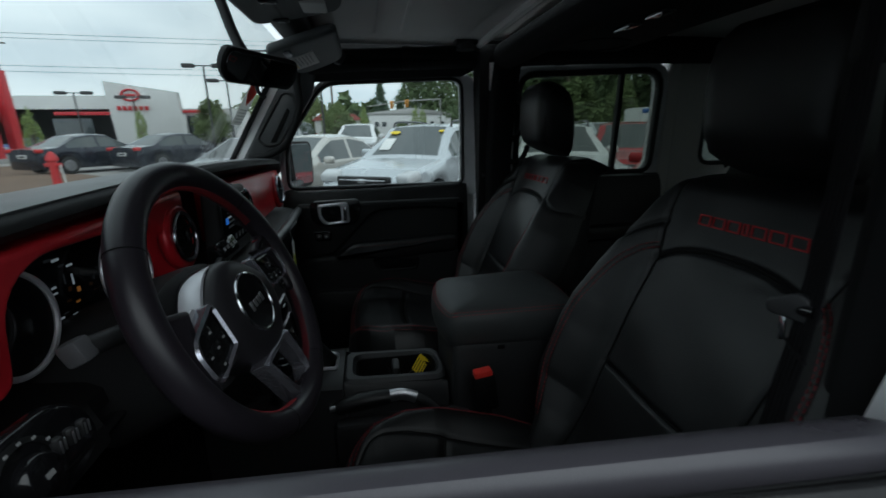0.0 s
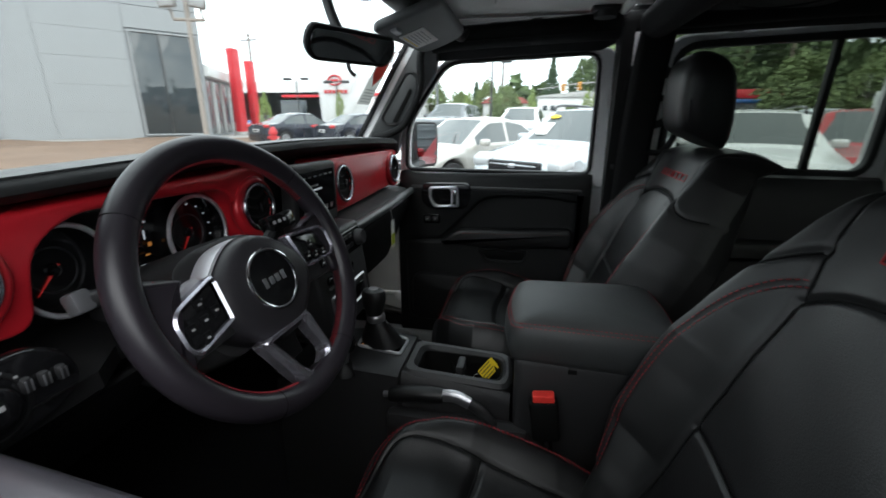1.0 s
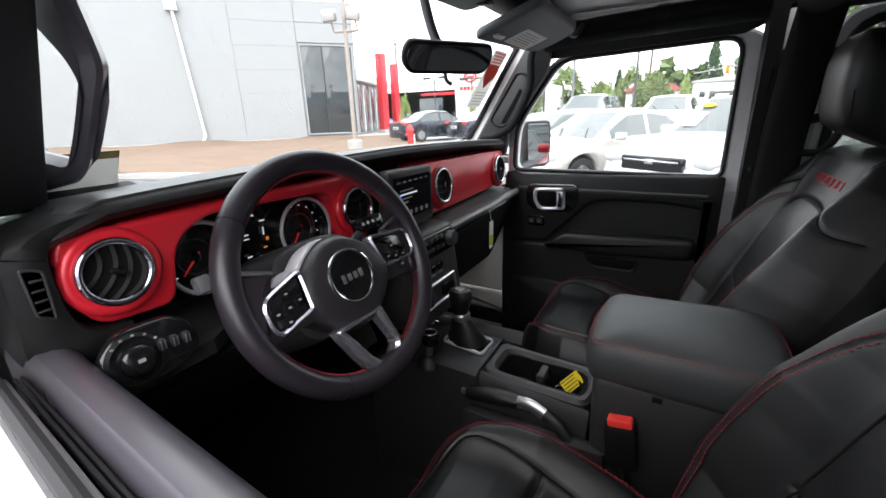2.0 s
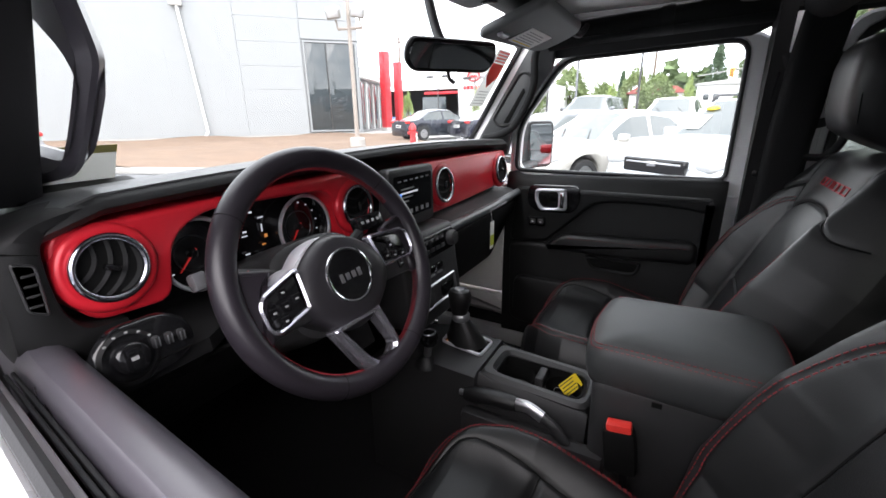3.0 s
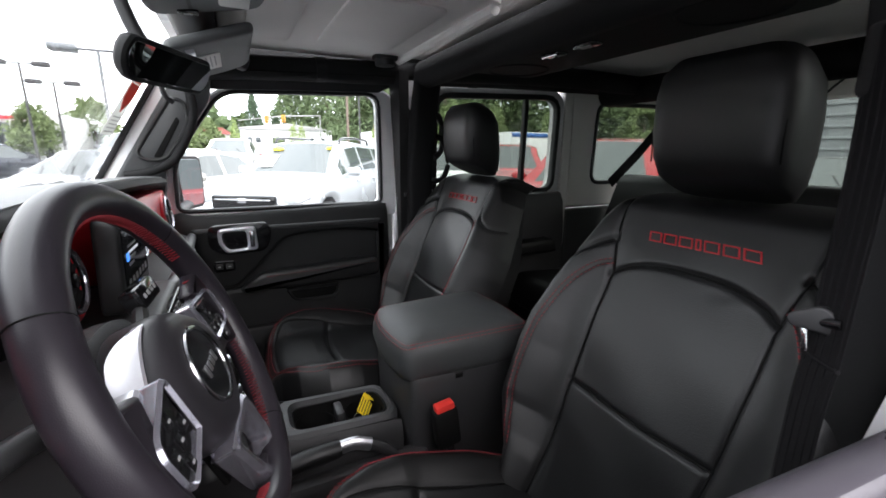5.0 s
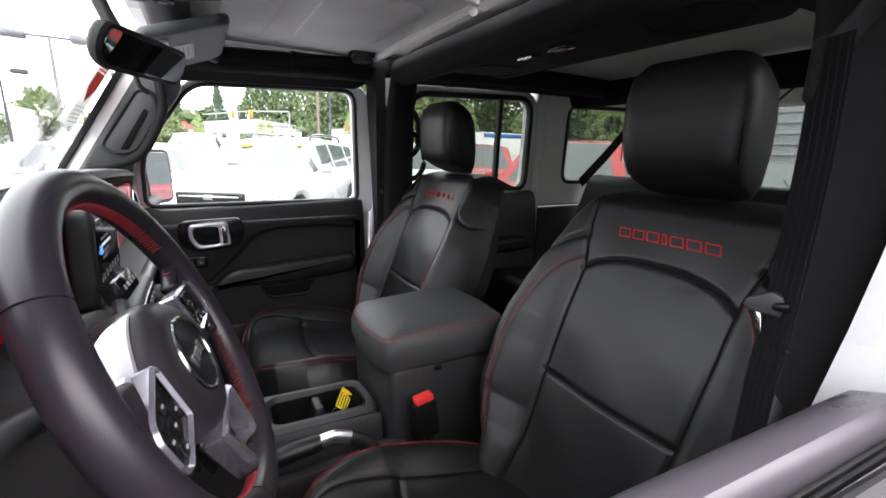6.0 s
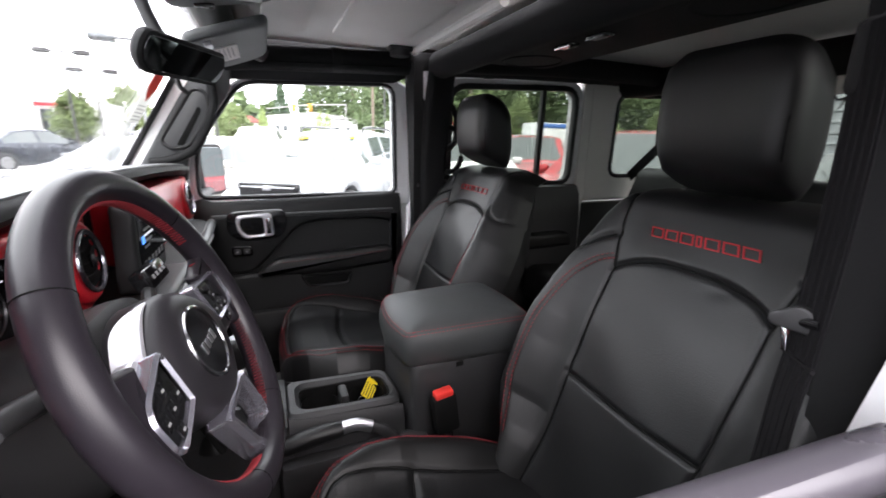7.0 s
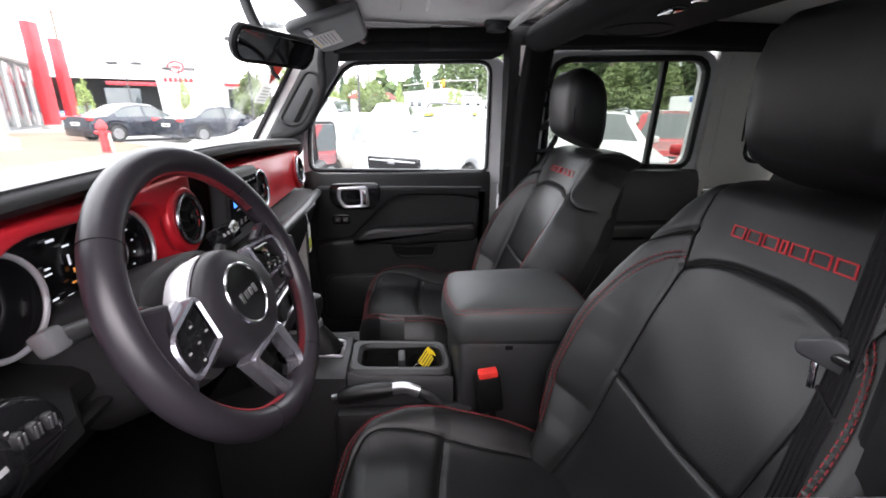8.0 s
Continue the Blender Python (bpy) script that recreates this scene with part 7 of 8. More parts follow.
# ---- parked cars ----
def car(name, body, at, heading, label, shape="sedan", L=4.7, W=1.8, H=1.46, plate=True, tags=(), rails=False):
    """A parked car: lofted body, windows, wheels, lamps, grille, mirrors. Front along local +x."""
    c = thing(name, (0, 0, 0), label, "car", group="parked cars")
    suv = shape == "suv"
    base, wr = (0.26, 0.355) if suv else (0.20, 0.325)
    xw = (L * 0.5 - 0.86, -L * 0.5 + 0.94)
    hood, deck = (1.02, 1.10) if suv else (0.88, 0.98)
    belt = 1.06 if suv else 0.93
    if suv:
        kx = [-L / 2, -L / 2 + 0.05, -L / 2 + 0.22, -L / 2 + 0.50, -0.30, 0.28, 1.00, 1.10, L / 2 - 0.35, L / 2 - 0.06, L / 2]
        kz = [0.75, 1.12, H - 0.22, H - 0.05, H, H - 0.05, hood + 0.08, hood + 0.03, hood - 0.10, hood - 0.28, 0.62]
    else:
        kx = [-L / 2, -L / 2 + 0.05, -L / 2 + 0.55, -L / 2 + 0.70, -1.00, -0.45, 0.15, 0.98, 1.08, L / 2 - 0.35, L / 2 - 0.06, L / 2]
        kz = [0.62, deck - 0.06, deck, deck + 0.02, H - 0.08, H, H - 0.03, hood + 0.07, hood + 0.02, hood - 0.12, hood - 0.26, 0.52]
    front_glass = (0.28, 1.02) if suv else (0.18, 1.00)
    back_glass = (-L / 2 + 0.06, -L / 2 + 0.46) if suv else (-L / 2 + 0.68, -0.98)
    side_win = (-L / 2 + 0.35, 0.80) if suv else (-1.45, 0.72)
    st = np.unique(np.concatenate([np.linspace(-L / 2, L / 2, 56), np.array(kx), np.array(front_glass), np.array(back_glass)]))
    rings = []
    for x in st:
        zt = float(np.interp(x, kx, kz))
        z0 = base
        for q in xw:
            if abs(x - q) < wr + 0.06:
                z0 = max(z0, math.sqrt((wr + 0.06) ** 2 - (x - q) ** 2) + wr - 0.02)
        e = abs(x) / (L / 2)
        w = W / 2 * (1 - 0.10 * max(0, (e - 0.72) / 0.28) ** 2 - (0.10 if e > 0.985 else 0))
        if e > 0.985:
            z0 = z0 + 0.10
        zb = min(belt + 0.04 * (-x / L), zt - 0.02)
        z0 = min(z0, zb - 0.12)
        tall = max(0.0, min(1.0, (zt - zb) / 0.4))
        wt = w * (0.94 - 0.20 * tall)
        half = [(0.02, z0), (0.80 * w, z0), (0.965 * w, z0 + 0.03), (w, z0 + 0.35 * (zb - z0)), (0.995 * w, z0 + 0.7 * (zb - z0)), (0.955 * w, zb), (0.955 * w + (wt - 0.955 * w) * 0.12, zb + 0.10 * (zt - zb)), (0.955 * w + (wt - 0.955 * w) * 0.88, zb + 0.84 * (zt - zb)), (wt, zt - 0.03 * tall), (0.80 * wt, zt + 0.005 * tall), (0.4 * wt, zt + 0.016), (0.02, zt + 0.02)]
        rings.append([(x, y, z) for y, z in half] + [(x, -y, z) for y, z in half[::-1]])
    n = len(rings[0])
    v = np.array(rings).reshape(-1, 3)
    groups = {"body": [], "windshield": [], "rear_glass": [], "side_window": [], "side_window_far": []}
    mids = (st[:-1] + st[1:]) / 2
    for i in range(len(st) - 1):
        for j in range(n):
            k = (j + 1) % n
            f = (i * n + j, i * n + k, (i + 1) * n + k, (i + 1) * n + j)
            row = j if j < 11 else (22 - j if j < 22 else -1)
            x = mids[i]
            key = "body"
            if row == 6 and side_win[0] < x < side_win[1] and np.interp(x, kx, kz) - belt > 0.16 and abs(x + 0.35) > 0.045 and abs(x + L / 2 - 1.05) > (0.04 if suv else 0):
                key = "side_window" if j < 11 else "side_window_far"
            elif row in (9, 10) or j == 11:
                if front_glass[0] + 0.02 < x < front_glass[1] - 0.02:
                    key = "windshield"
                elif back_glass[0] + 0.02 < x < back_glass[1] - 0.02:
                    key = "rear_glass"
            groups[key].append(f)
    groups["body"] += [tuple(range(n)), tuple((len(st) - 1) * n + j for j in range(n))]
    for key, fs in groups.items():
        if not fs:
            continue
        used, inv = np.unique(np.array([q for f in fs for q in f]), return_inverse=True)
        out, pos = [], 0
        for f in fs:
            out.append(tuple(inv[pos:pos + len(f)]))
            pos += len(f)
        part(key.replace("_far", ""), (v[used], out), body if key == "body" else CAR_GLASS, c, "painted body" if key == "body" else "dark reflecting glass", smooth=38)
    for q in xw:
        for s in (-1, 1):
            m = pose(q, s * (W / 2 - 0.10), wr, -90 * s, 0, 0)
            wh = part("wheel", lathe([(wr * 0.62, -0.10), (wr * 0.95, -0.10), (wr, -0.07), (wr, 0.07), (wr * 0.95, 0.10), (wr * 0.66, 0.105), (wr * 0.64, 0.07)], m, 24), TYRE, c, "black tyre")
            part("rim", join(lathe([(wr * 0.66, 0.085), (wr * 0.60, 0.09), (wr * 0.58, 0.05), (0.02, 0.045)], m, 24), *[moved(rbox((wr * 0.33, 0, 0.075), (wr * 0.60, 0.055, 0.03), 0.008), m @ pose(0, 0, 0, 0, 0, 72 * k)) for k in range(5)]), RIM_METAL, wh, "alloy rim")
    zf = hood - 0.20
    xf = L / 2 - 0.02
    gr = part("grille", rbox((xf - 0.02, 0, zf - 0.06), (0.10, W * 0.52, 0.20), 0.03), GLOSS_BLACK, c, "dark front grille")
    part("grille_bar", rbox((xf + 0.03, 0, zf - 0.02), (0.03, W * 0.46, 0.025), 0.008), CHROME, gr, "chrome grille bar")
    part("badge", rbox((xf + 0.04, 0, zf - 0.03), (0.03, 0.14, 0.07), 0.02), CHROME, gr, "plain chrome badge")
    part("lower_intake", rbox((xf - 0.03, 0, zf - 0.38), (0.10, W * 0.66, 0.12), 0.03), DEEP_BLACK, c, "black lower intake")
    for s in (-1, 1):
        part("headlamp", rbox((xf - 0.16, s * W * 0.385, zf + 0.02), (0.30, 0.30, 0.16), 0.06, 3, turn=pose(0, 0, 0, 0, 14, -18 * s)), LAMP_CLEAR, c, "clear headlamp")
        zr = deck - 0.10 if not suv else 0.98
        part("tail_lamp", rbox((-L / 2 + 0.12, s * W * 0.385, zr), (0.22, 0.36 if not suv else 0.22, 0.14 if not suv else 0.34), 0.05, 3, turn=pose(0, 0, 0, 0, 0, 16 * s)), LAMP_RED, c, "red tail lamp")
        part("door_mirror", rbox((0.62, s * (W / 2 + 0.10), belt + 0.07), (0.12, 0.22, 0.14), 0.045, 3), body, c, "door mirror")
        part("sill", rbox((0, s * (W / 2 - 0.07), base + 0.05), (L - 2.4, 0.06, 0.10), 0.02), GLOSS_BLACK, c, "black sill")
        for hx in (0.10, -0.85):
            part("door_handle", rbox((hx, s * (W / 2 - 0.005), belt - 0.12), (0.18, 0.03, 0.03), 0.01), body, c, "door handle")
        part("wiper", tube([(0.98, 0.10 + 0.35 * s, hood + 0.09), (0.72, -0.10 + 0.35 * s, hood + 0.25)], 0.010, 6), GLOSS_BLACK, c, "black wiper")
        if rails:
            part("roof_rail", tube(smooth_path([(-1.35, s * 0.60, H - 0.04), (-1.15, s * 0.60, H + 0.05), (0.05, s * 0.60, H + 0.05), (0.25, s * 0.60, H - 0.05)], 14), 0.022, 8), GLOSS_BLACK, c, "black roof rail")
    if plate:
        pl_ = part("plate", rbox((-L / 2 - 0.005, 0, deck - 0.30), (0.03, 0.50, 0.13), 0.006), WALL_WHITE, c, "white paper plate")
        part("plate_bar", rbox((-L / 2 - 0.022, 0, deck - 0.30), (0.004, 0.34, 0.06), 0), PRINT, pl_, "dark bar of writing")
    for kind_, yy, ww_, hh_, q in tags:
        x0, x1 = front_glass
        x = x1 + (x0 - x1) * q
        z = float(np.interp(x, kx, kz)) + 0.028
        slope = math.degrees(math.atan2(float(np.interp(x0, kx, kz) - np.interp(x1, kx, kz)), x1 - x0))
        if kind_ == "oval":
            g = lathe([(0.5, 0), (0.5, 0.012), (0.01, 0.012)], pose(x, yy, z, 0, slope, 0) @ Matrix.Diagonal((hh_, ww_, 1, 1)), 20)
            part("sale_tag", g, YELLOW_TAG, c, "yellow oval price tag on the windshield")
        else:
            part("sheet", rbox((x, yy, z), (hh_, ww_, 0.012), 0.002, turn=pose(0, 0, 0, 0, slope, 0)), PAPER, c, "white sheet inside the windshield")
    c.matrix_world = pose(at[0], at[1], at[2] if len(at) > 2 else 0.0, 0, 0, heading)
    return c


# heading: degrees of the car's nose from +x
car("silver_suv", SILVER_PAINT, (1.22, 7.45), 236, "silver crossover with yellow price tag on its windshield", "suv", 4.6, 1.80, 1.64, rails=True, tags=(("oval", -0.44, 0.22, 0.09, 0.74), ("oval", 0.50, 0.10, 0.06, 0.78), ("sheet", -0.45, 0.22, 0.34, 0.35)))
car("beige_sedan", BEIGE_PAINT, (-1.15, 8.7), 236, "pale beige compact sedan", "sedan", 4.5, 1.74, 1.47)
car("navy_sedan", NAVY_PAINT, (-11.2, 19.4, 0.16), 62, "dark navy sedan seen from behind", "sedan", 4.97, 1.92, 1.48)
car("navy_sedan", NAVY_PAINT, (-8.1, 20.0, 0.16), 58, "dark navy sedan with chrome window trim", "sedan", 4.97, 1.92, 1.48)
car("red_crossover", RED_PAINT, (6.1, 8.2), 238, "bright red crossover parked behind the white wagon", "suv", 4.55, 1.84, 1.66)
car("white_wagon", CAR_WHITE, (3.9, 7.5), 254, "white wagon with roof rails", "suv", 4.7, 1.80, 1.62, rails=True)
car("red_crossover", RED_PAINT, (4.6, 3.65), 214, "red crossover with large pale windshield", "suv", 4.5, 1.84, 1.66)
car("dark_sedan", GREY_PAINT, (-2.9, 11.0), 238, "dark grey sedan in the next bay", "sedan", 4.6, 1.78, 1.45)
car("white_sedan", CAR_WHITE, (-6.0, 25.5), 240, "white sedan beyond the navy cars", "sedan", 4.6, 1.78, 1.45)
slab("raised_lot", [(-6.5, 14.6), (16.0, 14.0), (16.0, 22.0), (-6.5, 22.6)], 0.0, 0.42, ASPHALT, "grey raised asphalt strip of the back row", "pavement")
car("grey_suv", GREY_PAINT, (-3.3, 18.5, 0.42), 262, "dark grey crossover in the back row", "suv", 4.6, 1.84, 1.66)
car("white_hatch", CAR_WHITE, (-0.2, 17.6, 0.42), 262, "white car in the back row", "sedan", 4.5, 1.78, 1.48)
car("grey_sedan", GREY_PAINT, (-3.2, 24.0), 250, "grey sedan in the back row", "sedan", 4.7, 1.80, 1.45)
car("black_sedan", BLACK_PAINT, (2.9, 18.6, 0.42), 268, "black sedan in the back row", "sedan", 4.6, 1.80, 1.45)
car("white_suv", CAR_WHITE, (6.2, 17.2, 0.42), 265, "white crossover in the back row", "suv", 4.6, 1.84, 1.68)
car("silver_sedan", SILVER_PAINT, (10.5, 17.0, 0.42), 270, "silver sedan in the back row", "sedan", 4.6, 1.80, 1.45)
car("white_sedan", CAR_WHITE, (14.0, 26.0), 200, "white sedan on the far road", "sedan", 4.6, 1.80, 1.45)
car("white_sedan", CAR_WHITE, (20.0, 27.0), 190, "white sedan on the far road", "sedan", 4.6, 1.80, 1.45)
car("blue_hatch", BLUE_PAINT, (-27.5, 41.0, 0.14), 70, "small blue car beyond the showroom", "sedan", 4.2, 1.75, 1.46)
car("white_sedan", CAR_WHITE, (11.5, 1.2), 178, "white car parked behind", "sedan", 4.7, 1.80, 1.46)
car("green_white_sedan", GREEN_PAINT, (-18.6, 2.8, 0.1), 230, "green and white car beside the planting bed", "sedan", 4.5, 1.78, 1.45)
car("black_sedan", BLACK_PAINT, (9.6, 3.0), 184, "black sedan parked behind the lane", "sedan", 4.7, 1.80, 1.45)


# ---- trees and far things ----
def leaf_cloud(points, size, rng_, flat=0.6):
    vs, fs = [], []
    for k, p in enumerate(points):
        a = rng_.normal(size=3)
        a /= np.linalg.norm(a)
        b = np.cross(a, rng_.normal(size=3))
        b /= np.linalg.norm(b) + 1e-9
        s = size * rng_.uniform(0.55, 1.3)
        q = [p + a * s, p + b * s * flat, p - a * s, p - b * s * flat, p + np.cross(a, b) * s * 0.35]
        n = len(vs)
        vs += q
        fs += [(n, n + 1, n + 4), (n + 1, n + 2, n + 4), (n + 2, n + 3, n + 4), (n + 3, n, n + 4)]
    return np.array(vs), fs


def broadleaf(name, h, r, leaf, seed, slim=False):
    g = np.random.default_rng(seed)
    t = thing(name, (0, 0, 0), "leafy green broadleaf tree with an uneven crown" if not slim else "slender young light-green tree", "tree", group="trees")
    limbs = [tube(smooth_path([(0, 0, 0), (0.05, 0.02, h * 0.3), (0.0, 0.08, h * 0.75)], 8), [0.05 * r + 0.06] * 3 + [0.04 * r + 0.03] * 3 + [0.03, 0.02], 8)]
    # the crown: a loose filled volume with a lumpy, gappy outline
    N = 4200 if not slim else 1500
    d = g.normal(size=(N, 3))
    d /= np.linalg.norm(d, axis=1)[:, None]
    lump = 1 + 0.20 * np.sin(3.1 * d[:, 0] * 2 + seed) * np.cos(2.7 * d[:, 1] * 2 + 2 * seed) + 0.16 * np.sin(7 * d[:, 2] + 5 * d[:, 0] + seed)
    rad = g.uniform(0.25, 1.0, N) ** 0.45 * lump
    pts = [np.stack([d[:, 0] * rad * r, d[:, 1] * rad * r, h * 0.58 + d[:, 2] * rad * h * 0.42], 1)]
    taper = np.clip(1.25 - 0.75 * (pts[0][:, 2] / h), 0.3, 1.1)
    pts[0][:, :2] *= taper[:, None]
    keep = np.sin(pts[0][:, 0] * 2.6 / r + seed) * np.sin(pts[0][:, 1] * 2.9 / r) * np.sin(pts[0][:, 2] * 9 / h + seed) < 0.42
    pts[0] = pts[0][keep]
    for k in range(9):
        a = g.uniform(0, 2 * math.pi)
        zz = h * g.uniform(0.35, 0.75)
        limbs.append(tube([(0, 0, zz * 0.7), (0.7 * r * math.cos(a), 0.7 * r * math.sin(a), zz)], [0.06, 0.015], 5))
    part("trunk", join(*limbs), BARK, t, "brown trunk with limbs")
    part("crown", leaf_cloud(np.concatenate(pts), 0.13 * r ** 0.5 if not slim else 0.10, g), leaf, t, "crown of many leaves", smooth=0)
    return t


def conifer(name, h, r, seed):
    g = np.random.default_rng(seed)
    t = thing(name, (0, 0, 0), "tall dark conifer with drooping tiered branches", "tree", group="trees")
    part("trunk", tube([(0, 0, 0), (0, 0, h)], [0.26, 0.03], 8), BARK, t, "straight brown trunk")
    pts = []
    tiers = 30
    for k in range(tiers):
        q = k / tiers
        zz = h * (0.10 + 0.88 * q)
        rad = r * (1 - q) ** 0.85 * g.uniform(0.75, 1.12)
        for a in np.linspace(0, 2 * math.pi, 9)[:-1] + g.uniform(0, 1):
            rr = rad * g.uniform(0.7, 1.1)
            s = np.sqrt(g.uniform(0.02, 1, 16))
            pts.append(np.stack([rr * s * math.cos(a), rr * s * math.sin(a), zz - 0.28 * rr * s], 1) + g.normal(0, 0.16, (16, 3)))
    part("crown", leaf_cloud(np.concatenate(pts), 0.42, g, 0.4), LEAF_CON, t, "dark needled crown", smooth=0)
    return t


protos = [broadleaf("broadleaf_tree", 7.5, 2.9, LEAF_MID, 11), broadleaf("broadleaf_tree", 9.0, 3.4, LEAF_MID, 12), broadleaf("young_tree", 5.6, 0.95, LEAF_LIGHT, 13, True), conifer("conifer", 17.0, 4.2, 14), conifer("conifer", 21.0, 5.0, 15), broadleaf("broadleaf_tree", 12.0, 4.6, LEAF_DARK, 16)]
spots = [(0, -14.0, 60, 1.0), (0, -9.0, 56, 0.7), (3, -8.7, 70, 0.42), (2, -7.2, 51, 0.8), (1, -6.4, 64, 0.7), (0, -3.1, 55, 0.82), (3, -0.6, 80, 0.62), (3, -1.9, 84, 0.60), (2, 0.15, 50, 0.95),
         (4, 3.9, 94, 0.62), (3, 5.7, 97, 0.85), (4, 8.5, 99, 0.78), (5, 12.0, 101, 1.25), (4, 15.5, 99, 0.82), (5, 19.0, 97, 1.35), (4, 23.0, 99, 0.9), (3, 26.0, 95, 1.1), (5, 18.0, 66, 1.0), (2, 7.5, 62, 1.1), (2, 8.7, 63, 1.05), (0, 5.6, 64, 0.5), (2, 13.0, 41, 1.05), (1, 17.5, 48, 0.8), (5, 25.0, 60, 1.2), (4, 30.0, 68, 1.0), (3, 36.0, 66, 1.1),
         (0, 20.0, 38, 0.95), (1, 26.0, 40, 0.95), (5, 34.0, 50, 1.25), (4, 42.0, 56, 1.0), (5, 40.0, 42, 1.2), (0, 31.0, 34, 1.0), (5, 48.0, 44, 1.3), (4, 52.0, 40, 1.0), (1, 38.0, 30, 1.1), (5, 50.0, 30, 1.25), (0, 44.0, 24, 1.1), (3, 58.0, 32, 1.0), (5, 56.0, 20, 1.2), (1, 46.0, 14, 1.1), (5, 62.0, 8, 1.2), (4, 66.0, 18, 1.0),
         (2, -16.4, 24.2, 0.62), (2, -18.6, 40.0, 0.8), (0, -15.8, 49, 0.72), (0, -30, 66, 0.9), (1, -19.0, 74, 0.6), (0, -12.0, 72, 0.7), (1, -24.0, 80, 0.7),
         (5, -46.0, -34, 1.3), (4, -30.0, -50, 1.0), (5, 10.0, -48, 1.3), (1, 34.0, -30, 1.2), (5, -8.0, -40, 1.1)]
first = set()
for k, (i, x, y, s) in enumerate(spots):
    m = pose(x, y, 0, 0, 0, (k * 77) % 360) @ Matrix.Diagonal((s, s, s * (0.94 + 0.03 * (k % 5)), 1))
    if i in first:
        copy_thing(protos[i], m)
    else:
        first.add(i)
        protos[i].matrix_world = m
# far wooded ridge behind the trees
rg = np.random.default_rng(8)
ridge_pts = []
for a in np.linspace(28, 92, 150):
    d = 120 + rg.uniform(-14, 14)
    hh = 15 + 6 * math.sin(a * 0.21) + rg.uniform(-3, 3) - 8 * max(0, (a - 72) / 20)
    c = np.array([d * math.cos(radians(a)), d * math.sin(radians(a)), 0])
    z = rg.uniform(0.05, 1.0, 60)
    ridge_pts.append(c + np.stack([rg.normal(0, 3.2, 60) * (1.1 - z), rg.normal(0, 3.2, 60) * (1.1 - z), z * hh], 1))
solo("far_woods", leaf_cloud(np.concatenate(ridge_pts), 1.7, rg), LEAF_DARK, "dark wooded ridge in the distance", "woods", kind="stuff", smooth=0)

# low buildings over the road
ROOF_RED = material("dull_roof_red", (0.22, 0.055, 0.045), 0.7, grain=0.2, scale=20, stain=0.2, stain_scale=1.0)
wb = thing("low_building", (9.2, 85, 0), "low white building with small windows behind the road", "building")
part("wall", rbox((9.2, 87.0, 2.6), (16.0, 6.0, 5.2), 0.04), WALL_WHITE, wb)
part("roof", prism([(0.9, 5.2), (17.5, 5.2), (17.5, 5.5), (9.2, 6.4), (0.9, 5.5)], at_y(83.8), 6.4, 0.03), GALV, wb, "pale shallow roof")
for x in (2.6, 4.0, 6.8, 8.2, 11.6, 13.4, 15.4):
    part("window", rbox((x, 83.95, 3.4), (0.8, 0.12, 0.9), 0.02), SHOP_GLASS, wb, "small dark window")
wb2 = thing("low_building", (20, 52, 0), "low shop with red and blue roof band", "building")
part("wall", rbox((19.0, 50.0, 1.9), (9.0, 6.0, 3.8), 0.04), WALL_WHITE, wb2)
part("roof_band", rbox((19.0, 46.8, 3.9), (9.2, 0.5, 0.8), 0.04), SIGN_RED, wb2, "red roof band")
part("awning", rbox((19.0, 46.4, 3.2), (7.0, 0.9, 0.35), 0.04), BLUE_PAINT, wb2, "blue awning")
for x in (16.4, 19.0, 21.6):
    part("window", rbox((x, 46.95, 1.7), (1.8, 0.12, 1.8), 0.02), SHOP_GLASS, wb2, "dark shop window")
wb3 = thing("low_building", (-2, 62, 0), "small shop with a red roof among the trees", "building")
part("wall", rbox((-3.4, 62.0, 1.7), (6.0, 5.0, 3.4), 0.04), WALL_WHITE, wb3)
part("roof", prism([(-6.8, 3.4), (0.0, 3.4), (-1.2, 4.2), (-5.6, 4.2)], at_y(59.2), 5.6, 0.03), ROOF_RED, wb3, "dull red hipped roof")
bt = thing("box_truck", (24, 31, 0), "white box truck with a blue stripe on the road", "truck")
part("box", rbox((24.0, 31.0, 2.0), (5.2, 2.2, 2.5), 0.05), WALL_WHITE, bt, "white load box")
part("stripe", rbox((24.0, 29.88, 3.0), (5.0, 0.06, 0.35), 0.01), BLUE_PAINT, bt, "blue stripe")
part("cab", rbox((20.6, 31.0, 1.35), (1.6, 2.0, 1.7), 0.2, 3), CAR_WHITE, bt, "white cab")
for x in (20.6, 25.4):
    part("wheel", tube([(x, 29.9, 0.42), (x, 32.1, 0.42)], 0.42, 16), TYRE, bt, "black tyre")
# traffic signal over the road
ts = thing("traffic_signal", (13.0, 72, 0), "traffic signal arm with yellow signal heads over the road", "traffic signal")
part("pole", tube([(13.0, 72, 0), (13.0, 72, 7.2)], [0.16, 0.12], 10), GALV, ts, "grey steel pole")
part("arm", tube([(13.0, 72, 7.1), (7.0, 72, 6.8), (0.8, 72, 5.9)], [0.11, 0.09, 0.06], 8), GALV, ts, "long mast arm")
for x, z in ((4.8, 6.2), (7.3, 6.4)):
    sh = part("signal_head", rbox((x, 71.8, z), (0.55, 0.35, 1.15), 0.05), SIGNAL_YELLOW, ts, "yellow signal head")
    for k in range(3):
        part("lens", tube([(x, 71.6, z + 0.34 - 0.34 * k), (x, 71.54, z + 0.34 - 0.34 * k)], 0.12, 12), POLE_DARK, sh, "dark signal lens")
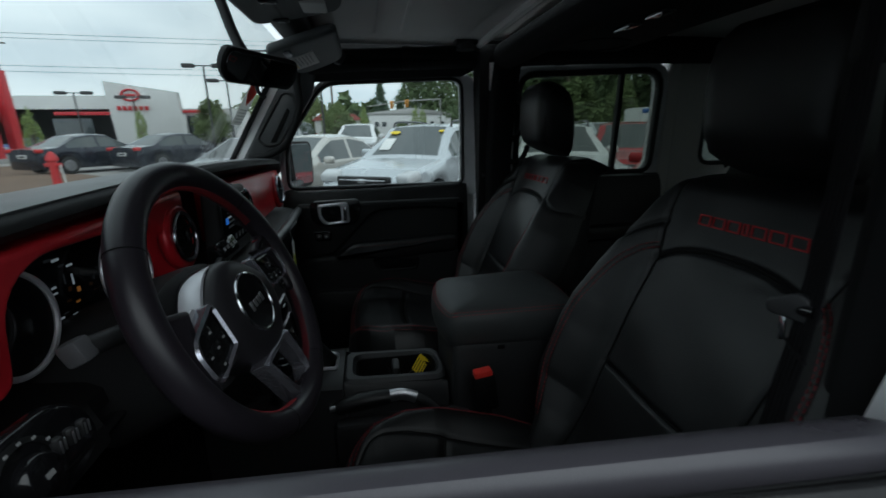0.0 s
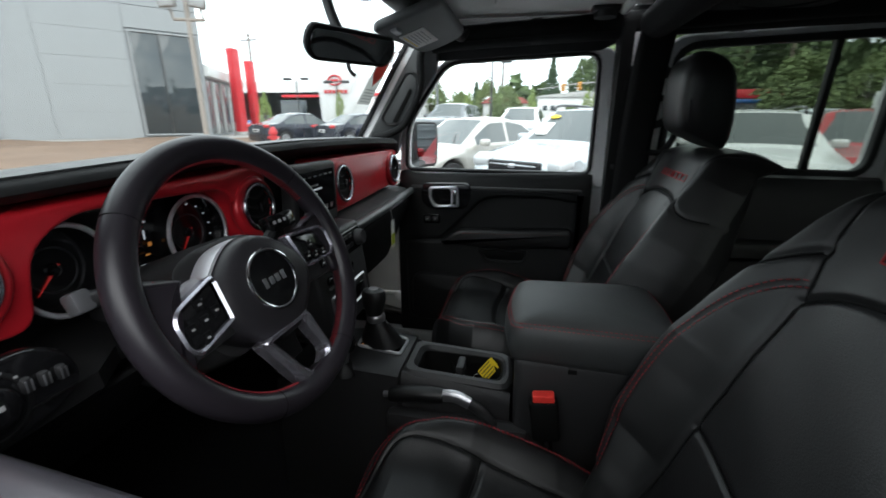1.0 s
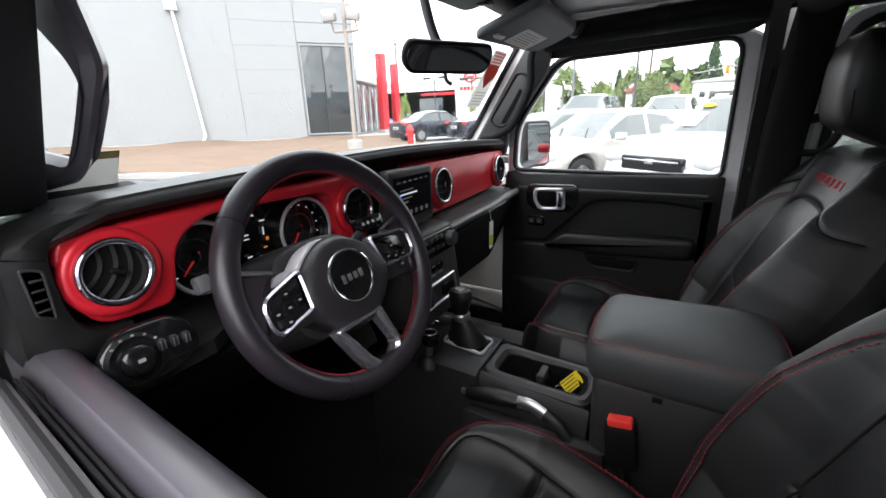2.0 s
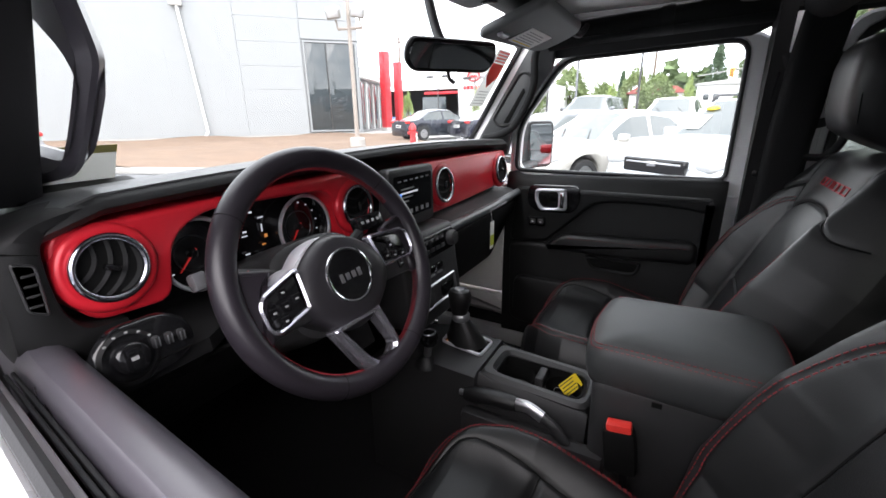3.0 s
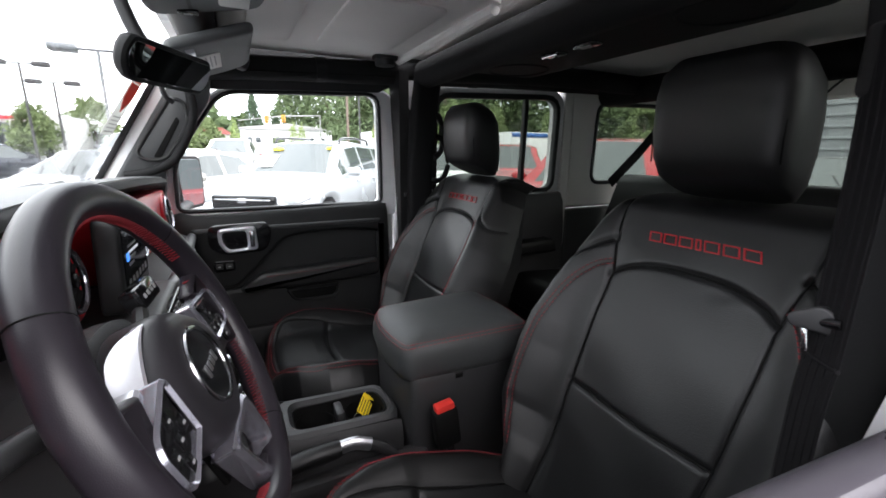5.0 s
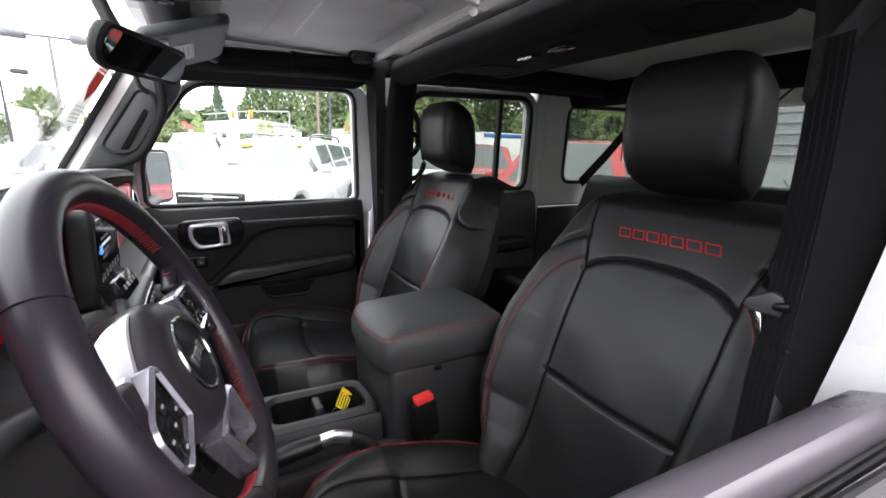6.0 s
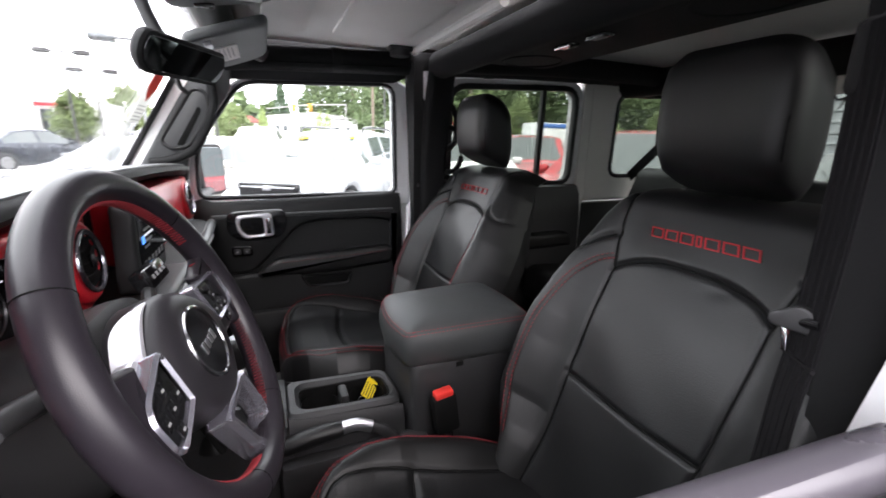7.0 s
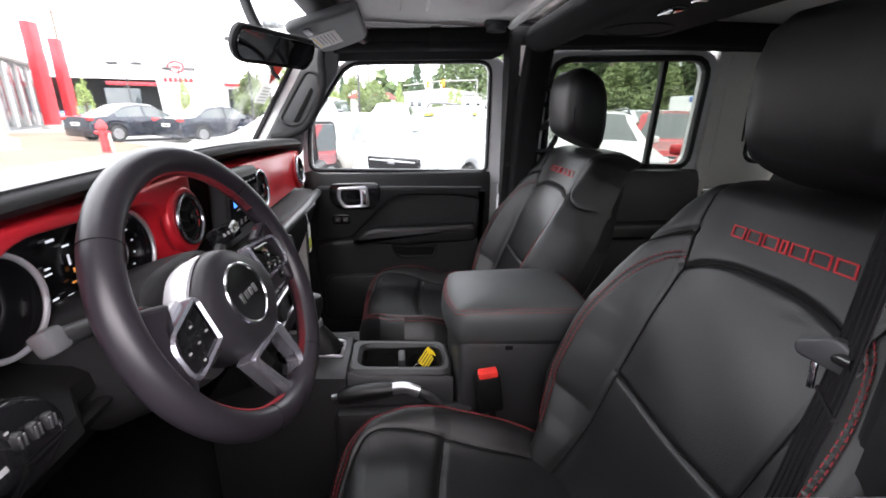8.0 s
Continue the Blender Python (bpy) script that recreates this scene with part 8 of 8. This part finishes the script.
# wooden utility poles and wires
for x, y, h in ((12.2, 50.0, 13.0), (26.0, 52.0, 13.0), (-34.0, 49.0, 11.0), (44.0, 50.0, 13.0), (-3.6, 55.0, 9.0)):
    up_ = thing("utility_pole", (x, y, 0), "weathered wooden utility pole with cross arm", "utility pole", group="utility poles")
    part("pole", tube([(x, y, 0), (x, y, h)], [0.17, 0.12], 8), WOOD_POLE, up_)
    part("cross_arm", rbox((x, y, h - 0.7), (2.2, 0.12, 0.14), 0.02), WOOD_POLE, up_)
for k, (z, y) in enumerate(((12.4, 50.0), (12.2, 50.9), (9.6, 50.2), (9.1, 50.1))):
    wr_ = thing("overhead_wire", (0, y, z), "thin black overhead wire along the road", "wire", group="overhead wires")
    part("wire", tube([(x, y + 0.4 * k, z - 1.3 * (1 - ((x - 4) / 80) ** 2)) for x in np.linspace(-76, 84, 24)], 0.022, 5), POLE_DARK, wr_)
# corrugated grey wall far behind the car
gw = thing("ribbed_wall", (19, -2, 0), "long grey ribbed metal building behind the lot", "building")
part("wall", rbox((21.0, -2.0, 2.6), (3.0, 26.0, 5.2), 0.04), PANEL_GREY, gw)
for k in range(12):
    part("rib", rbox((19.46, -2.0, 0.5 + 0.40 * k), (0.08, 26.0, 0.10), 0.02), PANEL_GREY, gw, "horizontal rib")
# unseen wall added behind the camera: closes the view, limits light from driver's side
bb = thing("neighbour_building", (0, -8.5, 0), "plain grey wall, unseen, added to limit light from the driver's side", "building")
part("wall", rbox((0, -8.5, 1.3), (30.0, 4.0, 2.6), 0.05), PANEL_GREY, bb)

# ---- the car's own bonnet, cowl, wipers and mirrors ----
solo("bonnet", loft([[(x, y * w, z - 0.05 * (abs(y) ** 4)) for y in np.linspace(-1, 1, 15)] + [(x, y * w, z - 0.16) for y in np.linspace(1, -1, 15)] for x, w, z in ((-0.92, 0.66, 1.190), (-1.3, 0.63, 1.165), (-1.8, 0.58, 1.12), (-2.1, 0.56, 1.085), (-2.2, 0.55, 1.02))]), WHITE_PAINT, "white painted bonnet with soft edges", "bonnet", kind="structure")
solo("cowl", prism([(-0.93, -0.70), (-0.505, -0.70), (-0.505, 0.70), (-0.93, 0.70)], lambda a, b, d: (a, b, 1.160 + d + (a + 0.93) * 0.34), 0.045, 0.012), BLACK_PLASTIC, "black plastic cowl panel", "cowl", kind="structure")
for y0, y1 in ((-0.45, 0.12), (0.10, 0.62)):
    wp = thing("wiper", (-0.55, y0, 1.29), "black windshield wiper resting on the glass", "wiper", group="wipers")
    part("arm", tube(smooth_path([(-0.60, y0, 1.310), (-0.545, y0 + 0.06, 1.357), (-0.527, y0 + 0.30, 1.371), (-0.523, y0 + 0.42, 1.373)], 14), 0.009, 8), BLACK_PLASTIC, wp, "black wiper arm")
    part("blade", tube([(-0.520, y0 - 0.02, 1.352), (-0.513, y1, 1.373)], 0.008, 6), RUBBER, wp, "black wiper blade")
    part("pivot", lathe([(0.024, 0), (0.022, 0.02), (0.01, 0.028)], pose(-0.605, y0, 1.288), 14), BLACK_PLASTIC, wp, "round pivot cap")
for side in (1,):
    em = thing("door_mirror", (-0.25, 0.93 * side, 1.24), "black exterior door mirror with square glass", "mirror")
    mo2 = round_poly([(-0.070, 0.092), (0.070, 0.092), (0.074, 0.0), (0.066, -0.090), (-0.062, -0.090), (-0.072, 0.0)], 0.025)
    mmx = axes((-0.262, 0.935, 1.348), (0.48, 0.877, 0), (0.877, -0.48, 0.03))
    part("shell", moved(loft([[(a * k, b * k, c) for a, b in mo2] for k, c in ((0.6, -0.07), (0.92, -0.05), (1.0, -0.015), (1.0, 0.004), (0.96, 0.008))]), mmx), BLACK_PLASTIC, em, "black mirror shell")
    part("glass", moved(prism(inset(mo2, 0.012), at_z(0.0075), 0.003, 0.0008, 1), mmx), MIRROR, em, "mirror glass")
    part("arm", tube([(-0.30, 0.78, 1.262), (-0.275, 0.90, 1.275)], 0.025, 10, flat=0.7), BLACK_PLASTIC, em, "black mirror arm")
# notice stuck inside the windshield, lower corner of the passenger side
wd = thing("windshield_notice", (-0.36, 0.6, 1.45), "white notice with red shapes stuck on the windshield", "notice")
wm_ = axes((-0.352, 0.640, 1.590), (0, 1, 0), (0.847, 0, -0.532))
part("sheet", moved(prism(round_poly([(-0.055, -0.11), (0.055, -0.11), (0.055, 0.09), (-0.055, 0.09)], 0.004), at_z(0), 0.001, 0.0003, 1), wm_), GLASS_PAPER, wd)
part("red_shape", moved(prism([(-0.045, 0.045), (0.045, 0.045), (0.045, 0.00), (0.0, -0.040), (-0.045, 0.0)], at_z(0.0012), 0.001, 0.0003, 1), wm_), GLASS_RED, wd, "red pointed shape")
for k in range(4):
    part("print", moved(rbox((0, 0.082 - 0.010 * k, 0.0020), (0.085, 0.0065, 0.0008), 0), wm_), GLASS_RED, wd, "red bar of writing")
for k in range(5):
    part("print", moved(rbox((0, -0.055 - 0.011 * k, 0.0018), (0.08, 0.003, 0.0008), 0), wm_), MARK_GREY, wd, "grey bar of writing")

# pale sticker with a yellow head, low on the driver's side of the windshield
st_ = thing("windshield_sticker", (-0.466, -0.515, 1.41), "pale sticker with a yellow band low on the windshield", "sticker")
stm = axes((-0.464, -0.515, 1.410), (0, 1, 0), (0.847, 0, -0.532))
part("sheet", moved(prism([(-0.050, -0.036), (0.050, -0.036), (0.050, 0.036), (-0.050, 0.036)], at_z(0), 0.0006, 0.0002, 1), stm), STICKER_GREY, st_)
part("head_band", moved(prism([(-0.050, 0.024), (0.050, 0.024), (0.050, 0.036), (-0.050, 0.036)], at_z(0.0008), 0.0006, 0.0002, 1), stm), STICKER_YELLOW, st_, "faded yellow band")

# the rest of the car's outside: wings, front end and wheels
for side in (1, -1):
    wg = thing("front_wing", (-1.4, 0.66 * side, 0.55), "white front wing of the car with a black arch", "car wing", group="front wings")
    arch = [(-2.18, 0.62), (-1.98, 0.62)] + [(-1.55 + 0.47 * math.cos(q), 0.40 + 0.47 * math.sin(q)) for q in np.radians(np.linspace(152, 28, 14))] + [(-1.12, 0.60), (-0.60, 0.60), (-0.60, 1.13), (-0.92, 1.13), (-2.10, 1.02), (-2.18, 0.98)]
    place = (lambda a, b, d: (a, 0.52 + d, b)) if side > 0 else (lambda a, b, d: (a, -0.66 + d, b))
    part("panel", prism(arch, place, 0.14, 0.02), WHITE_PAINT, wg, "white painted panel")
    part("arch", tube(smooth_path([(-2.06, 0.80 * side, 0.66), (-1.95, 0.81 * side, 0.86), (-1.55, 0.81 * side, 0.93), (-1.15, 0.81 * side, 0.86), (-1.02, 0.80 * side, 0.62)], 20), 0.06, 10, flat=2.0, up=(0, 1, 0)), BLACK_PLASTIC, wg, "black wheel arch flare")
    for x in (-1.55, 1.50):
        m = pose(x, 0.80 * side, 0.40, -90 * side, 0, 0)
        wh = thing("wheel", (x, 0.80 * side, 0.0), "off-road wheel with black tyre and dark rim", "wheel", group="car wheels")
        part("tyre", lathe([(0.22, -0.12), (0.37, -0.12), (0.40, -0.09), (0.40, 0.09), (0.37, 0.12), (0.23, 0.12), (0.22, 0.08)], m, 36), TYRE, wh, "black off-road tyre")
        part("rim", join(lathe([(0.23, 0.10), (0.20, 0.10), (0.19, 0.05), (0.02, 0.05)], m, 36), *[moved(rbox((0.11, 0, 0.07), (0.20, 0.05, 0.03), 0.01), m @ pose(0, 0, 0, 0, 0, 72 * k)) for k in range(5)]), RIM_METAL, wh, "alloy rim")
fe = thing("car_nose", (-2.2, 0, 0.5), "white upright nose of the car with round lamps and black bumper", "car front")
part("panel", prism(round_poly([(-0.52, 0.60), (0.52, 0.60), (0.55, 1.02), (-0.55, 1.02)], 0.06), at_x(-2.24), 0.06, 0.015), WHITE_PAINT, fe, "white painted panel")
part("bumper", rbox((-2.34, 0, 0.56), (0.18, 1.60, 0.20), 0.04), BLACK_PLASTIC, fe, "black bumper")
for side in (1, -1):
    part("headlamp", lathe([(0.095, 0.0), (0.09, 0.03), (0.05, 0.045), (0.002, 0.05)], axes((-2.24, 0.40 * side, 0.86), (0, 1, 0), (-1, 0, 0)), 28), LAMP_CLEAR, fe, "round headlamp")
